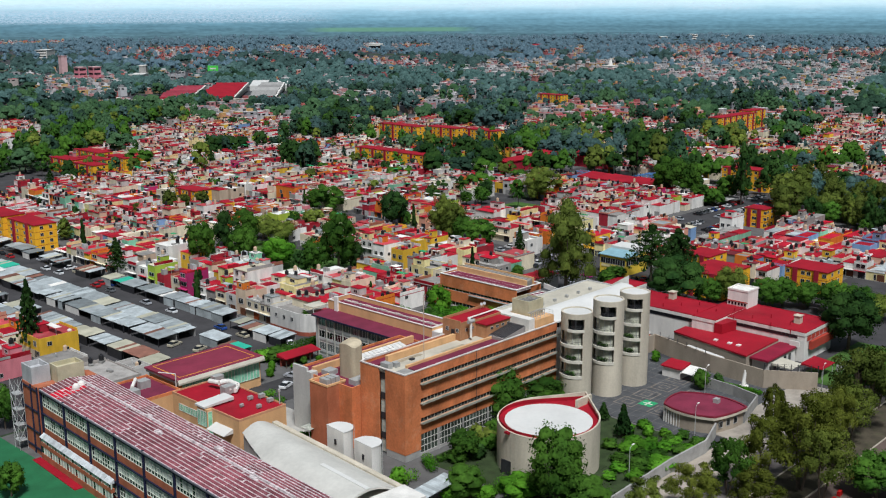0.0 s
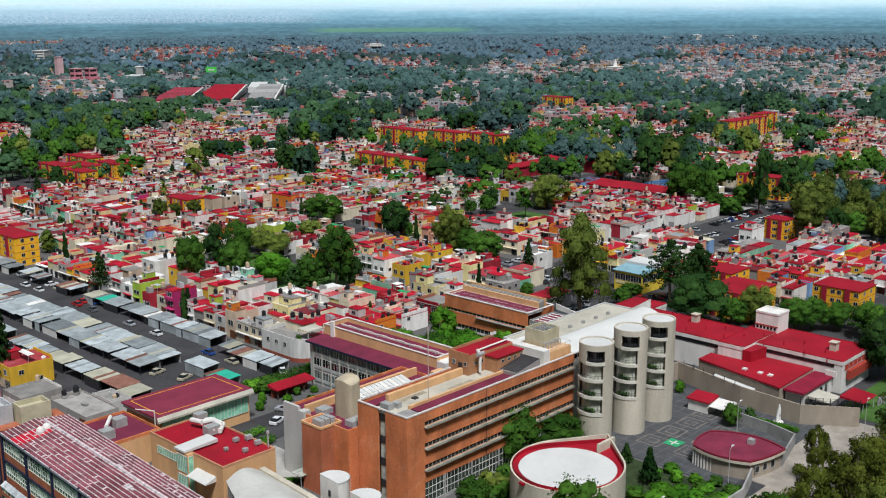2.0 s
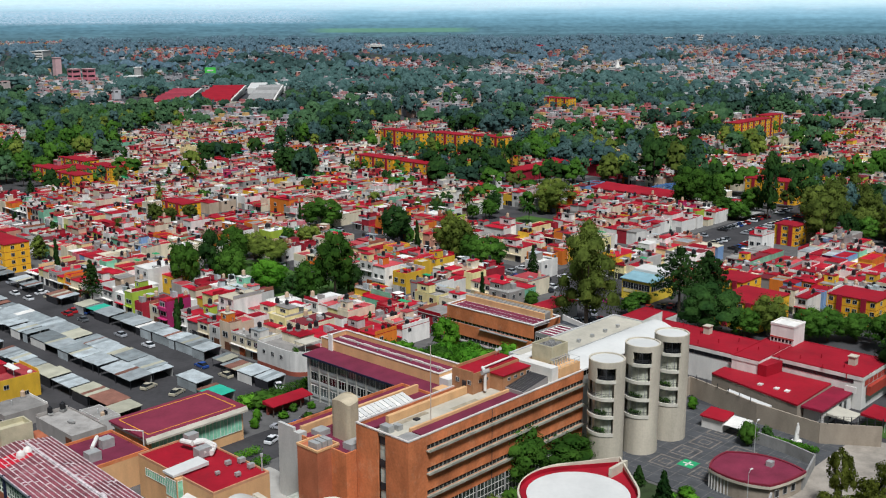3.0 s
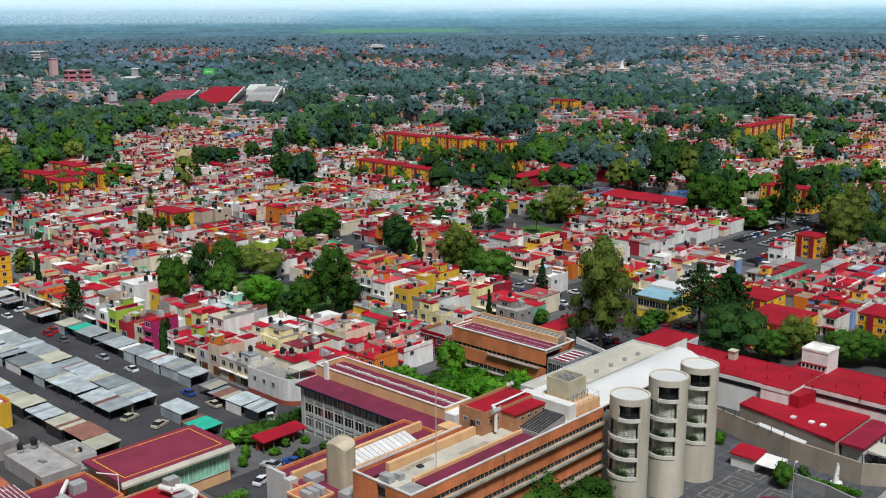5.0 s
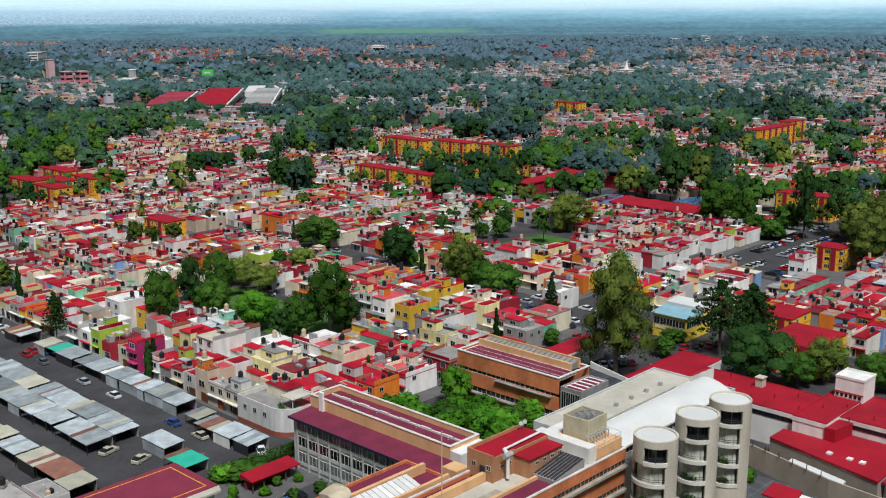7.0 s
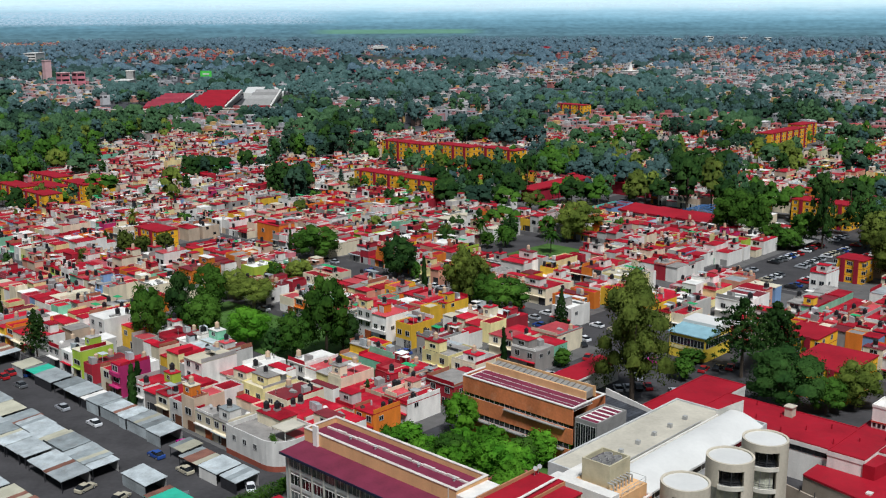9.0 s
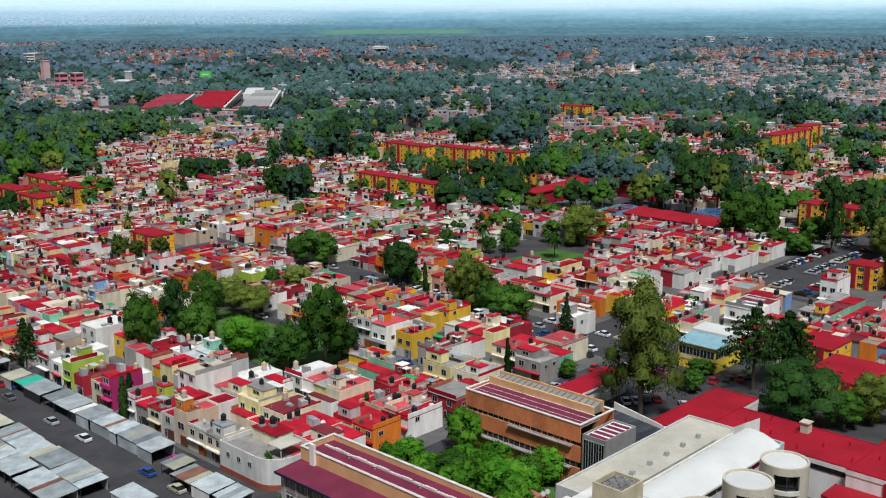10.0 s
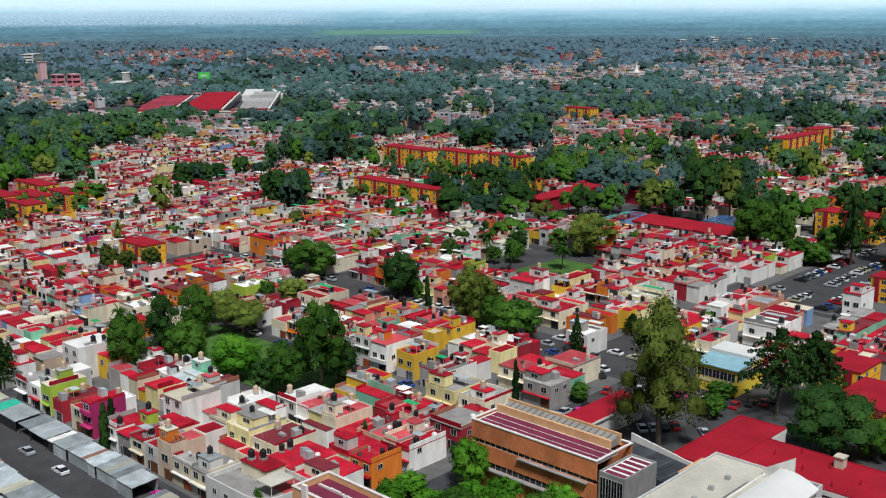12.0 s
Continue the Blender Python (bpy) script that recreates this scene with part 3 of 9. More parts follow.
    for k in range(1, max(1, int(htop / 2.6))):
        ww = min(w - 0.9, random.choice((1.8, 2.4, 3.0, 3.4)))
        if w > 5.2:
            for o in (-w * 0.28, w * 0.22):
                out.append(("window", "win", (fx, o - 0.65, 2.6 * k + 0.75, 1.6, 1.5, face), None))
        else:
            out.append(("window", "win", (fx, -ww / 2 + random.uniform(-0.3, 0.3), 2.6 * k + 0.85, ww, random.choice((1.3, 1.5, 1.7)), face), None))
        if random.random() < 0.4:
            a, b = sorted((fx, fx + face * 0.7))
            out.append(("balcony", "box", (a, y0 + 0.1, 2.6 * k - 0.08, b, y1 - 0.1, 2.6 * k + (0.06 if random.random() < 0.5 else 0.85)), wall))
    for _ in range(random.choice((1, 1, 2, 2, 3))):
        out.append(("roof_clutter", "junk", (random.uniform(ra + 1.0, rb - 1.0), random.uniform(y0 + 1, y1 - 1), zr), None))
    if random.random() < 0.55:
        s = y0 + 0.03 if random.random() < 0.7 else y1 - 0.16
        out.append(("party_parapet", "box", (ra + 0.1, s, zr + 0.002, rb - 0.1, s + 0.13, zr + random.uniform(0.3, 1.0)), pick([wall, GREYCON, BRICKRAW, RED, WHITE], [4, 4, 3, 3, 2])))
    if random.random() < 0.4:
        a = ra + 0.05 if random.random() < 0.6 else rb - 0.2
        out.append(("edge_parapet", "box", (a, y0 + 0.2, zr + 0.003, a + 0.14, y1 - 0.2, zr + random.uniform(0.35, 1.0)), pick([wall, WHITE, GREYCON, RED], [5, 2, 2, 2])))
    if face > 0 and h > 4:
        out.append(("window", "win", (f0, 0.5, 3.3, 1.2, 1.3, -1), None))
        if random.random() < 0.5:
            out.append(("rear_door", "win", (f0, -0.4, 0.1, 0.9, 2.1, -1), None))
    gw = min(2.5, w * 0.58)
    out.append(("garage_gate", "gate", (fx, y0 + 0.25, 0.05, gw, 2.2, face), None))
    if w - gw > 1.5 and random.random() < 0.6:
        out.append(("door", "win", (fx, y0 + gw + 0.45, 0.1, 0.85, 2.1, face), None))
    return out


def window_at(root, role, x, y, z, w, h, face, bars=True):
    turn = 0 if face < 0 else 180
    part(role, WINDOW if bars else WINDOW_TALL, None, root, "", (x, y if face < 0 else y + w, z), turn, (1, w, h))


def house(u, v, w, d, h, face=-1, wall=None, roof=None, plan=None):
    wall = wall or pick(WALLPAINTS, WALLWEIGHTS)
    roof = roof or pick(ROOFPAINTS, ROOFWEIGHTS)
    plan = plan or plan_house(w, d, h, face, wall, roof, True)
    root = thing("town_house", WORDS[wall.name] + " flat-roofed town house with " + WORDS[roof.name] + " roof", "house", u + d / 2, v + w / 2, 0.12, group="town houses")
    for role, how, c, m in plan:
        if how == "ring":
            part(role, Shape().frame_walls(*c[:2], *c[2:4], *c[4:], 0.14), m, root)
        elif how == "box":
            part(role, Shape().box(*c), m, root)
        elif how == "tank":
            part(role, random.choice(TANKS), None, root, "", c, random.uniform(0, 90), (random.uniform(0.8, 1.05),) * 3)
        elif how == "junk":
            bit = random.choice(JUNK)
            part(bit[0], bit[1], None, root, "", c, random.choice((0, 90)) + random.uniform(-8, 8))
        elif how == "side":
            part(role, WINDOW, None, root, "", (c[0] + c[3], c[1] - 0.003, c[2]), 90, (1, c[3], c[4]))
        elif how == "win":
            window_at(root, role, *c, bars=role == "window")
        else:
            part(role, pick(DOORS, [4, 1.2, 2.5, 1]), None, root, "", (c[0], c[1] if c[5] < 0 else c[1] + c[3], c[2]), 0 if c[5] < 0 else 180, (1, c[3], c[4]))
    return root


class Joined:
    """Many houses of the middle distance in one mesh with all their paints."""

    def __init__(self):
        self.mats = WALLPAINTS + ROOFPAINTS + [WHITE, FRAME, GLASS, DARKSTEEL, TANKBLACK, TANKBEIGE, GREYCON, BRICKRAW, AWNING]
        self.index = {m.name: i for i, m in enumerate(self.mats)}
        self.s = Shape()

    def add(self, u, v, w, d, plan):
        cx, cy = u + d / 2, v + w / 2
        s = self.s
        for role, how, c, m in plan:
            s.slot = self.index[m.name] if m else 0
            if how == "ring":
                s.frame_walls(c[0] + cx, c[1] + cy, c[2] + cx, c[3] + cy, 0, c[5], 0.14)
            elif how == "box" and role != "laundry_post":
                s.box(c[0] + cx, c[1] + cy, c[2], c[3] + cx, c[4] + cy, c[5])
            elif how == "tank":
                s.slot = self.index[random.choice((TANKBLACK, TANKBLACK, TANKBEIGE)).name]
                s.cyl(c[0] + cx, c[1] + cy, c[2], c[2] + 1.6, 0.6, 7, 0.5)
            elif how == "junk":
                s.slot = self.index[random.choice((GREYCON, WHITE, FRAME, TANKBLACK, BRICKRAW)).name]
                k = random.uniform(0.3, 0.8)
                s.box(c[0] + cx - k, c[1] + cy - 0.4, c[2], c[0] + cx + k, c[1] + cy + 0.4, c[2] + random.uniform(0.4, 1.5))
            elif how == "side":
                s.slot = self.index[GLASS.name]
                s.box(c[0] + cx, c[1] - 0.06 + cy, c[2], c[0] + c[3] + cx, c[1] + 0.02 + cy, c[2] + c[4])
            elif how in ("win", "gate"):
                s.slot = self.index[(GLASS if how == "win" else random.choice((DARKSTEEL, FRAME, GREYCON))).name]
                a, b = sorted((c[0] + c[5] * 0.06, c[0] - c[5] * 0.02))
                s.box(a + cx, c[1] + cy, c[2], b + cx, c[1] + c[3] + cy, c[2] + c[4])

    def finish(self):
        ob = new("town_houses_far", self.s.mesh("town_houses_far", *self.mats))
        ob.matrix_world = spot(0, 0, 0.12)
        tagged(ob, "rows of small flat-roofed houses with red roofs", "houses", kind="stuff")


PLANNED = []


TAKEN = []


def take(u0, v0, u1, v1):
    TAKEN.append((u0, v0, u1, v1))


def free(u, v, w, d):
    return all(u + d <= a or u >= c or v + w <= b or v >= e for a, b, c, e in TAKEN)


def in_view(x, y, margin=20):
    """Whether any stretch of the flight can see the place."""
    return 120 < y and abs(x + 2) < 0.43 * y + margin


GROVES = []


def wooded(x, y):
    return any((x - a) ** 2 / (rx * rx) + (y - b) ** 2 / (ry * ry) < 1 for a, b, rx, ry in GROVES)


def row_of_houses(u, v0, v1, d, face):
    """A row along the street from v0 to v1, houses of changing width and height."""
    v = v0
    while v < v1 - 3.2:
        w = min(random.choice((3.8, 4.0, 4.2, 4.5, 4.8, 5.4, 6.4)), v1 - v)
        if v1 - v - w < 3.2:
            w = v1 - v
        x, y = at(u + d / 2, v + w / 2)
        du = random.uniform(-0.5, 0.3)
        if in_view(x, y) and y < 830 and free(u, v, w, d) and not wooded(x, y):
            h = random.choices((2.9, 4.8, 5.0, 5.1, 5.2, 5.3, 5.5, 6.3, 7.4), (3, 10, 16, 18, 16, 12, 8, 4, 3))[0] + random.uniform(-0.12, 0.12)
            PLANNED.append((y, u + du, v, w - 0.02, d, h, face, v == v0 or h > 6))
        v += w


def raise_houses(count=150):
    """The nearest houses one by one, those behind them as one mass."""
    PLANNED.sort()
    mass = Joined()
    for i, (y, u, v, w, d, h, face, side) in enumerate(PLANNED):
        wall, roof = pick(WALLPAINTS, WALLWEIGHTS), pick(ROOFPAINTS, ROOFWEIGHTS)
        plan = plan_house(w, d, h, face, wall, roof, side)
        if i < count:
            house(u, v, w, d, h, face, wall, roof, plan)
        else:
            mass.add(u, v, w, d, plan)
    mass.finish()


# ---------- the campus ----------
def strip_windows(root, name, n, x0, x1, y, z0, z1, glass=GLASS, bars=FRAME, axis="x", out=-1, per=1):
    """A run of equal window bays along a wall, each one a frame with its pane."""
    step = (x1 - x0) / n
    fr, gl = Shape(), Shape()
    t = 0.06
    lo, hi = sorted((y + out * 0.07, y - out * 0.03))
    g0, g1 = sorted((y + out * 0.03, y - out * 0.02))

    def put(s, a, b, c, d, e, f):
        s.box(a, c, e, b, d, f) if axis == "x" else s.box(c, a, e, d, b, f)

    # one connected frame skin with an opening for each light
    cuts = [0, t] + sum([[(step - t) * i / per, (step - t) * i / per + t] for i in range(1, per)], []) + [step - t, step]
    rows = [z0, z0 + t, z1 - t, z1]
    front, back = (lo, hi) if out < 0 else (hi, lo)
    seen = {}

    def pt(a, d, z):
        if (a, d, z) not in seen:
            seen[(a, d, z)] = len(fr.v)
            fr.v.append((a, d, z) if axis == "x" else (d, a, z))
        return seen[(a, d, z)]

    def quad(*c):
        fr.f.append(tuple(pt(*p) for p in c))
        fr.m.append(0)

    for i in range(len(cuts) - 1):
        for k in range(3):
            a, b, c, d = cuts[i], cuts[i + 1], rows[k], rows[k + 1]
            if k == 1 and i % 2:
                for (p, q), (r, s) in (((a, c), (b, c)), ((b, c), (b, d)), ((b, d), (a, d)), ((a, d), (a, c))):
                    quad((p, front, q), (r, front, s), (r, back, s), (p, back, q))
            else:
                quad((a, front, c), (a, front, d), (b, front, d), (b, front, c))
        quad((cuts[i], front, z0), (cuts[i + 1], front, z0), (cuts[i + 1], back, z0), (cuts[i], back, z0))
        quad((cuts[i], front, z1), (cuts[i + 1], front, z1), (cuts[i + 1], back, z1), (cuts[i], back, z1))
    put(gl, t, step - t, g0, g1, z0 + t, z1 - t)
    fm, gm = fr.mesh("window_frame", bars), gl.mesh("pane", glass)
    for i in range(n):
        o = x0 + step * i
        loc = (o, 0, 0) if axis == "x" else (0, o, 0)
        w = part(name, fm, None, root, "", loc)
        part("pane", gm, None, w)


def parapet_roof(root, x0, y0, x1, y1, z, mat, cap=None, up=0.5, wall=None, t=0.25):
    """A flat roof with a standing parapet round it."""
    part("roof", Shape().box(x0 + t + 0.004, y0 + t + 0.004, z - 0.2, x1 - t - 0.004, y1 - t - 0.004, z), mat, root)
    part("parapet", Shape().frame_walls(x0, y0, x1, y1, z - 0.2, z + up, t), wall or PEACH, root)
    if cap:
        part("parapet_cap", Shape().frame_walls(x0 - 0.04, y0 - 0.04, x1 + 0.04, y1 + 0.04, z + up, z + up + 0.08, t + 0.08), cap, root)


def main_building():
    b = thing("brick_building", "four-storey orange brick faculty building with long concrete sunshades", "building", 0.8, 0.8)
    L, W, H = 49.5, 13.0, 18.6
    lev = [16.0, 11.8, 7.6]
    # front wall in courses round the window slots
    zs = [4.9] + sum([[z - 0.15, z + 0.75] for z in reversed(lev)], []) + [H]
    for i in range(0, len(zs), 2):
        part("wall_course", Shape().box(4.5, 0, zs[i], L, 0.35, zs[i + 1]), BRICK, b)
    part("wall_course", Shape().box(0, 0, 1.6, 4.499, 0.35, H), BRICK, b)
    part("wall_course", Shape().box(40.5, 0, 0.8, L, 0.35, 4.899), BRICK, b)
    # end wall with a deep vertical slot
    for c in ((0, 0.35, 1.6, 0.35, 5.6, H), (0, 7.6, 0, 0.35, W, H), (L - 0.35, 0.35, 0, L, W, H), (0.35, W - 0.35, 0, L - 0.35, W, H)):
        part("wall", Shape().box(*c), BRICK, b)
    part("plinth", Shape().box(0.05, 0.05, 0, 4.4, 5.6, 1.596).box(4.4, 0.1, 0, L - 0.4, 0.45, 0.8), GREYCON, b, "grey concrete plinth")
    for i in range(4):
        part("slot_window", Shape().box(0.7, 5.6, 0.4 + 4.3 * i, 0.75, 7.6, 3.3 + 4.3 * i), PALEGLASS, b)
        part("spandrel", Shape().box(0.55, 5.6, 3.3 + 4.3 * i, 0.75, 7.6, 4.7 + 4.3 * i if i < 3 else H), DARKSTEEL, b)
    for z in lev:
        part("sunshade", Shape().box(4.3, -0.75, z - 0.35, L, 0.0, z - 0.16).box(4.3, -0.8, z - 0.35, L, -0.72, z + 0.1), paint("sunshade_concrete", (0.36, 0.35, 0.28), 0.85, 0.45, 0.5, 0.15, streak=0.4, worn=(0.24, 0.21, 0.16)), b, "weathered concrete sunshade ledge")
        strip_windows(b, "slot_window", 22, 4.5, L, 0.2, z - 0.15, z + 0.75, GLASS, paint("sunshade_concrete", (0.4, 0.39, 0.32)), per=2)
    glazing = paint("greenish_window_glass", (0.06, 0.075, 0.06), 0.15, 0.6, 0.8, 0.0, rand=0.5, spec=0.5)
    for z in (0.8, 2.2, 3.6):
        strip_windows(b, "ground_window", 12, 4.5, 40.5, 0.15, z, min(4.9, z + 1.397), glazing, WHITE, per=3)
    part("expansion_joint", Shape().box(21.4, -0.03, 5, 21.55, 0.0, H), DARKSTEEL, b)
    for x in (9.5, 17.0, 25.0, 33.0, 40.4):
        part("pilaster", Shape().box(x, -0.12, 0, x + 0.4, 0.0, 4.9), GREYCON, b)
    # roofscape
    part("roof", Shape().box(0.4, 4.3, H - 0.9, 31, 9.2, H - 0.5), CREAMROOF, b, "cream roof membrane")
    part("roof_strip", Shape().box(4.6, 0.4, H - 0.9, 31.5, 3.7, H - 0.35), MAROON, b, "maroon painted roof strip")
    part("roof_strip", Shape().box(0.4, 10.2, H - 0.9, 24, W - 0.4, H - 0.55), MAROON, b, "maroon painted roof strip")
    part("roof", Shape().box(31.6, 0.4, H - 0.9, L - 0.4, W - 0.4, H - 0.45), CREAMROOF, b, "cream roof membrane")
    part("roof", Shape().box(0.4, 0.4, H - 0.9, 4.5, 4.2, H - 0.5), GREYCON, b)
    part("upstand", Shape().box(4.4, 3.75, H - 0.9, 31.5, 4.25, H + 0.15).box(4.4, 9.3, H - 0.9, 25, 10.1, H + 0.9).box(31.5, 0.4, H - 0.9, 31.9, 5, H + 0.2), PEACH, b)
    part("parapet_cap", Shape().frame_walls(-0.08, -0.08, L + 0.08, W + 0.08, H, H + 0.22, 0.38), paint("parapet_cap", (0.66, 0.60, 0.54), 0.8, 0.25, 0.5, 0.1), b, "pale parapet cap")
    # rooftop house: a tall rear half and a lower front half
    tan = paint("tan_brick", (0.43, 0.21, 0.10), 0.85, 0.3, 0.4, 0.3, streak=0.35, worn=(0.5, 0.3, 0.17))
    part("penthouse_wall", Shape().box(25.1, 8.0, H - 0.45, 38.8, 13.3, 21.9), tan, b)
    part("penthouse_roof", Shape().box(25.3, 8.2, 21.9, 38.6, 13.1, 22.05), CRIMSON, b, "red roof of the rooftop house")
    part("penthouse_parapet", Shape().box(25.1, 8.0, 21.9, 25.32, 13.3, 22.6).box(25.32, 13.08, 21.9, 38.8, 13.3, 22.6).box(25.32, 8.0, 21.9, 30.2, 8.2, 22.2), tan, b)
    part("penthouse_wall", Shape().box(30.2, 4.8, H - 0.45, 38.3, 7.99, 21.2), tan, b)
    part("penthouse_roof", Shape().box(30.0, 4.6, 21.2, 38.4, 7.99, 21.4), CRIMSON, b, "lower red roof of the rooftop house")
    part("duct", Shape().tube((27.4, 6.9, H), (27.4, 6.9, 22.3), 0.3, 8).tube((27.4, 6.9, 22.3), (28.6, 8.6, 22.5), 0.34, 8).tube((28.6, 8.6, 22.5), (37.8, 8.9, 22.5), 0.2, 8), WHITE, b, "white ventilation duct over the red roof")
    part("duct_cowl", Shape().tube((26.5, 6.9, 22.4), (28.3, 6.9, 22.4), 0.45, 10), GREYCON, b)
    part("penthouse_door", Shape().box(25.0, 9.6, H - 0.4, 25.09, 10.6, H + 1.9), DARKSTEEL, b)
    for y in (8.4, 11.4):
        part("window", WINDOW, None, b, "", (25.1, y, 19.9), 0, (1, 0.9, 0.9))
    for x in (26.8, 28.6, 31.5, 33.4, 35.3, 37.2):
        part("window", WINDOW, None, b, "", (x + 0.9, 4.8 if x > 30 else 8.0, 20.0), 90, (1, 0.9, 0.6))
    for x in (37.0, 38.0):
        part("dish_aerial", Shape().tube((x, 12.4, 22.0), (x, 12.4, 23.2), 0.05, 5).tube((x, 12.3, 23.2), (x - 0.06, 12.15, 23.3), 0.12, 10, 0.38), MACHINE, b)
    # dark lean-to of corrugated glazing sloping up beside the front wall
    for i in range(7):
        y = 0.5 + i * 0.62
        part("skylight_bar", Shape().slope([(31.0, y), (38.2, y), (38.2, y + 0.4), (31.0, y + 0.4)], [19.06, 20.26, 20.26, 19.06], 18.2), paint("dark_sheet", (0.035, 0.033, 0.036), 0.4, 0.4, 1.2), b)
    part("skylight", Shape().slope([(30.8, 0.4), (38.4, 0.4), (38.4, 4.75), (30.8, 4.75)], [18.92, 20.15, 20.15, 18.92], 18.15), paint("dusty_skylight", (0.30, 0.27, 0.25), 0.5), b)
    # white plant room, its deck and the cooling tower
    part("plant_room", Shape().box(40.6, 1.2, H - 0.45, 42.7, 12.4, 20.9).box(42.7, 9.6, H - 0.45, 49.0, 12.4, 20.2), WHITE, b)
    part("plant_deck", Shape().box(42.71, 0.8, 18.5, 49.3, 9.59, 20.4), PEACH, b)
    part("deck_rail", Shape().tube((42.8, 0.9, 21.4), (49.2, 0.9, 21.4), 0.04).tube((42.8, 0.9, 20.9), (49.2, 0.9, 20.9), 0.04).tube((49.2, 0.9, 21.4), (49.2, 9.5, 21.4), 0.04), FRAME, b)
    for i in range(5):
        part("rail_post", Shape().tube((42.9 + 1.55 * i, 0.9, 20.4), (42.9 + 1.55 * i, 0.9, 21.4), 0.04), FRAME, b)
    part("cooling_tower", Shape().frame_walls(43.6, 3.6, 48.9, 8.6, 20.41, 24.0, 0.25), paint("cream_panel", (0.50, 0.45, 0.30), 0.7, 0.25, 0.5), b)
    part("fan_deck", Shape().box(43.9, 3.9, 22.6, 48.6, 8.3, 23.3), paint("dark_fan_deck", (0.10, 0.09, 0.10), 0.6), b)
    for i in range(6):
        part("fan", Shape().ring([(0.66 * math.cos(radians(q)), 0.66 * math.sin(radians(q))) for q in range(0, 360, 24)], [(0.56 * math.cos(radians(q)), 0.56 * math.sin(radians(q))) for q in range(0, 360, 24)], 0, 0.5), GREYCON, b, "", (44.8 + (i % 3) * 1.5, 5.1 + 1.7 * (i // 3), 23.3))
        part("fan_blade", Shape().box(-0.5, -0.08, 0, 0.5, 0.08, 0.04).box(-0.08, -0.5, 0.041, 0.08, 0.5, 0.08), TYRE, b, "", (44.8 + (i % 3) * 1.5, 5.1 + 1.7 * (i // 3), 23.35), 15 * i)
    for i in range(7):
        part("pipe", Shape().tube((43.2 + 0.8 * i, 2.6, 20.4), (43.2 + 0.8 * i, 2.6, 21.6), 0.13, 7).tube((43.2 + 0.8 * i, 2.6, 21.6), (43.2 + 0.8 * i, 3.6, 21.6), 0.13, 7), MACHINE, b)
    part("access_hatch", Shape().box(8.6, 6.6, H - 0.5, 9.6, 7.5, H - 0.2), DARKSTEEL, b)
    for x, y in ((6.0, 7.6), (17.0, 5.2)):
        part("membrane_patch", Shape().box(x, y, H - 0.499, x + 7.0, y + 1.2, H - 0.493), paint("stained_membrane", (0.36, 0.31, 0.22), 0.8, 0.4, 0.8), b)
    part("roof_unit", Shape().box(1.2, 6, H - 0.5, 2.6, 8.2, H + 0.7).box(3.2, 5.6, H - 0.5, 4.3, 7.0, H + 0.5), MACHINE, b)
    part("mast", Shape().tube((9.5, 3.9, H), (9.5, 3.9, H + 14), 0.09, 6), paint("mast_steel", (0.5, 0.4, 0.33)), b)
    part("railing", Shape().tube((0.6, 12.4, H + 1), (9, 12.4, H + 1), 0.04).tube((0.6, 12.4, H + 0.5), (9, 12.4, H + 0.5), 0.04), FRAME, b)
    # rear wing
    # darker copy of the orange brick, with shade put into its colour
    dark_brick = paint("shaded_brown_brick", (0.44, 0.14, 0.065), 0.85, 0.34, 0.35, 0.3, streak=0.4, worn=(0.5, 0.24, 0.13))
    w = thing("rear_wing", "lower orange brick wing with maroon roofs and skylights", "building", -1.5, 14.0)
    part("wall", Shape().frame_walls(0, 0, 32, 18.6, 0, 13.4, 0.3), BRICK, w)
    part("roof", Shape().box(0.31, 0.31, 12.5, 31.69, 18.29, 12.9), MAROON, w, "maroon roof")
    part("ridge_wall", Shape().box(1, 13.2, 12.9, 31.4, 13.9, 14.5), PEACH, w)
    part("ridge_wall", Shape().box(8, 7.6, 12.9, 31.4, 8.2, 14.3), PEACH, w)
    for i in range(16):
        part("skylight", Shape().slope([(8.2 + i * 1.15, 8.8), (9.2 + i * 1.15, 8.8), (9.2 + i * 1.15, 12.8), (8.2 + i * 1.15, 12.8)], [13.3, 13.3, 14.4, 14.4], 12.9), WHITEROOF if i % 2 else WHITE, w)
    part("pylon", Shape().box(-0.6, 13.8, 0, 0.0, 18.4, 14.6).box(-0.6, 12.2, 0, 1.2, 13.8, 13.9), paint("pale_grey_slab", (0.52, 0.51, 0.47), 0.85, 0.25, 0.3, 0.2, streak=0.25), w, "tall concrete end slab")
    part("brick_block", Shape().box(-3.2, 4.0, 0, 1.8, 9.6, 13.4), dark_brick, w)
    part("brick_cap", Shape().frame_walls(-3.3, 3.9, 1.9, 9.7, 13.4, 13.8, 0.3), PEACH, w)
    for i in range(3):
        part("roof_unit", Shape().box(-2.4 + i * 1.3, 5.0, 13.41, -1.4 + i * 1.3, 7.4, 14.5), MACHINE, w)
        part("end_window", Shape().box(-0.12, 10.0, 1.2 + 4 * i, -0.02, 12.0, 3.9 + 4 * i), GLASS, w)
    poly = [(5.8 + 1.5 * math.copysign(abs(math.cos(a)) ** 0.45, math.cos(a)), 6.6 + 2.5 * math.copysign(abs(math.sin(a)) ** 0.45, math.sin(a))) for a in [2 * math.pi * i / 28 for i in range(28)]]
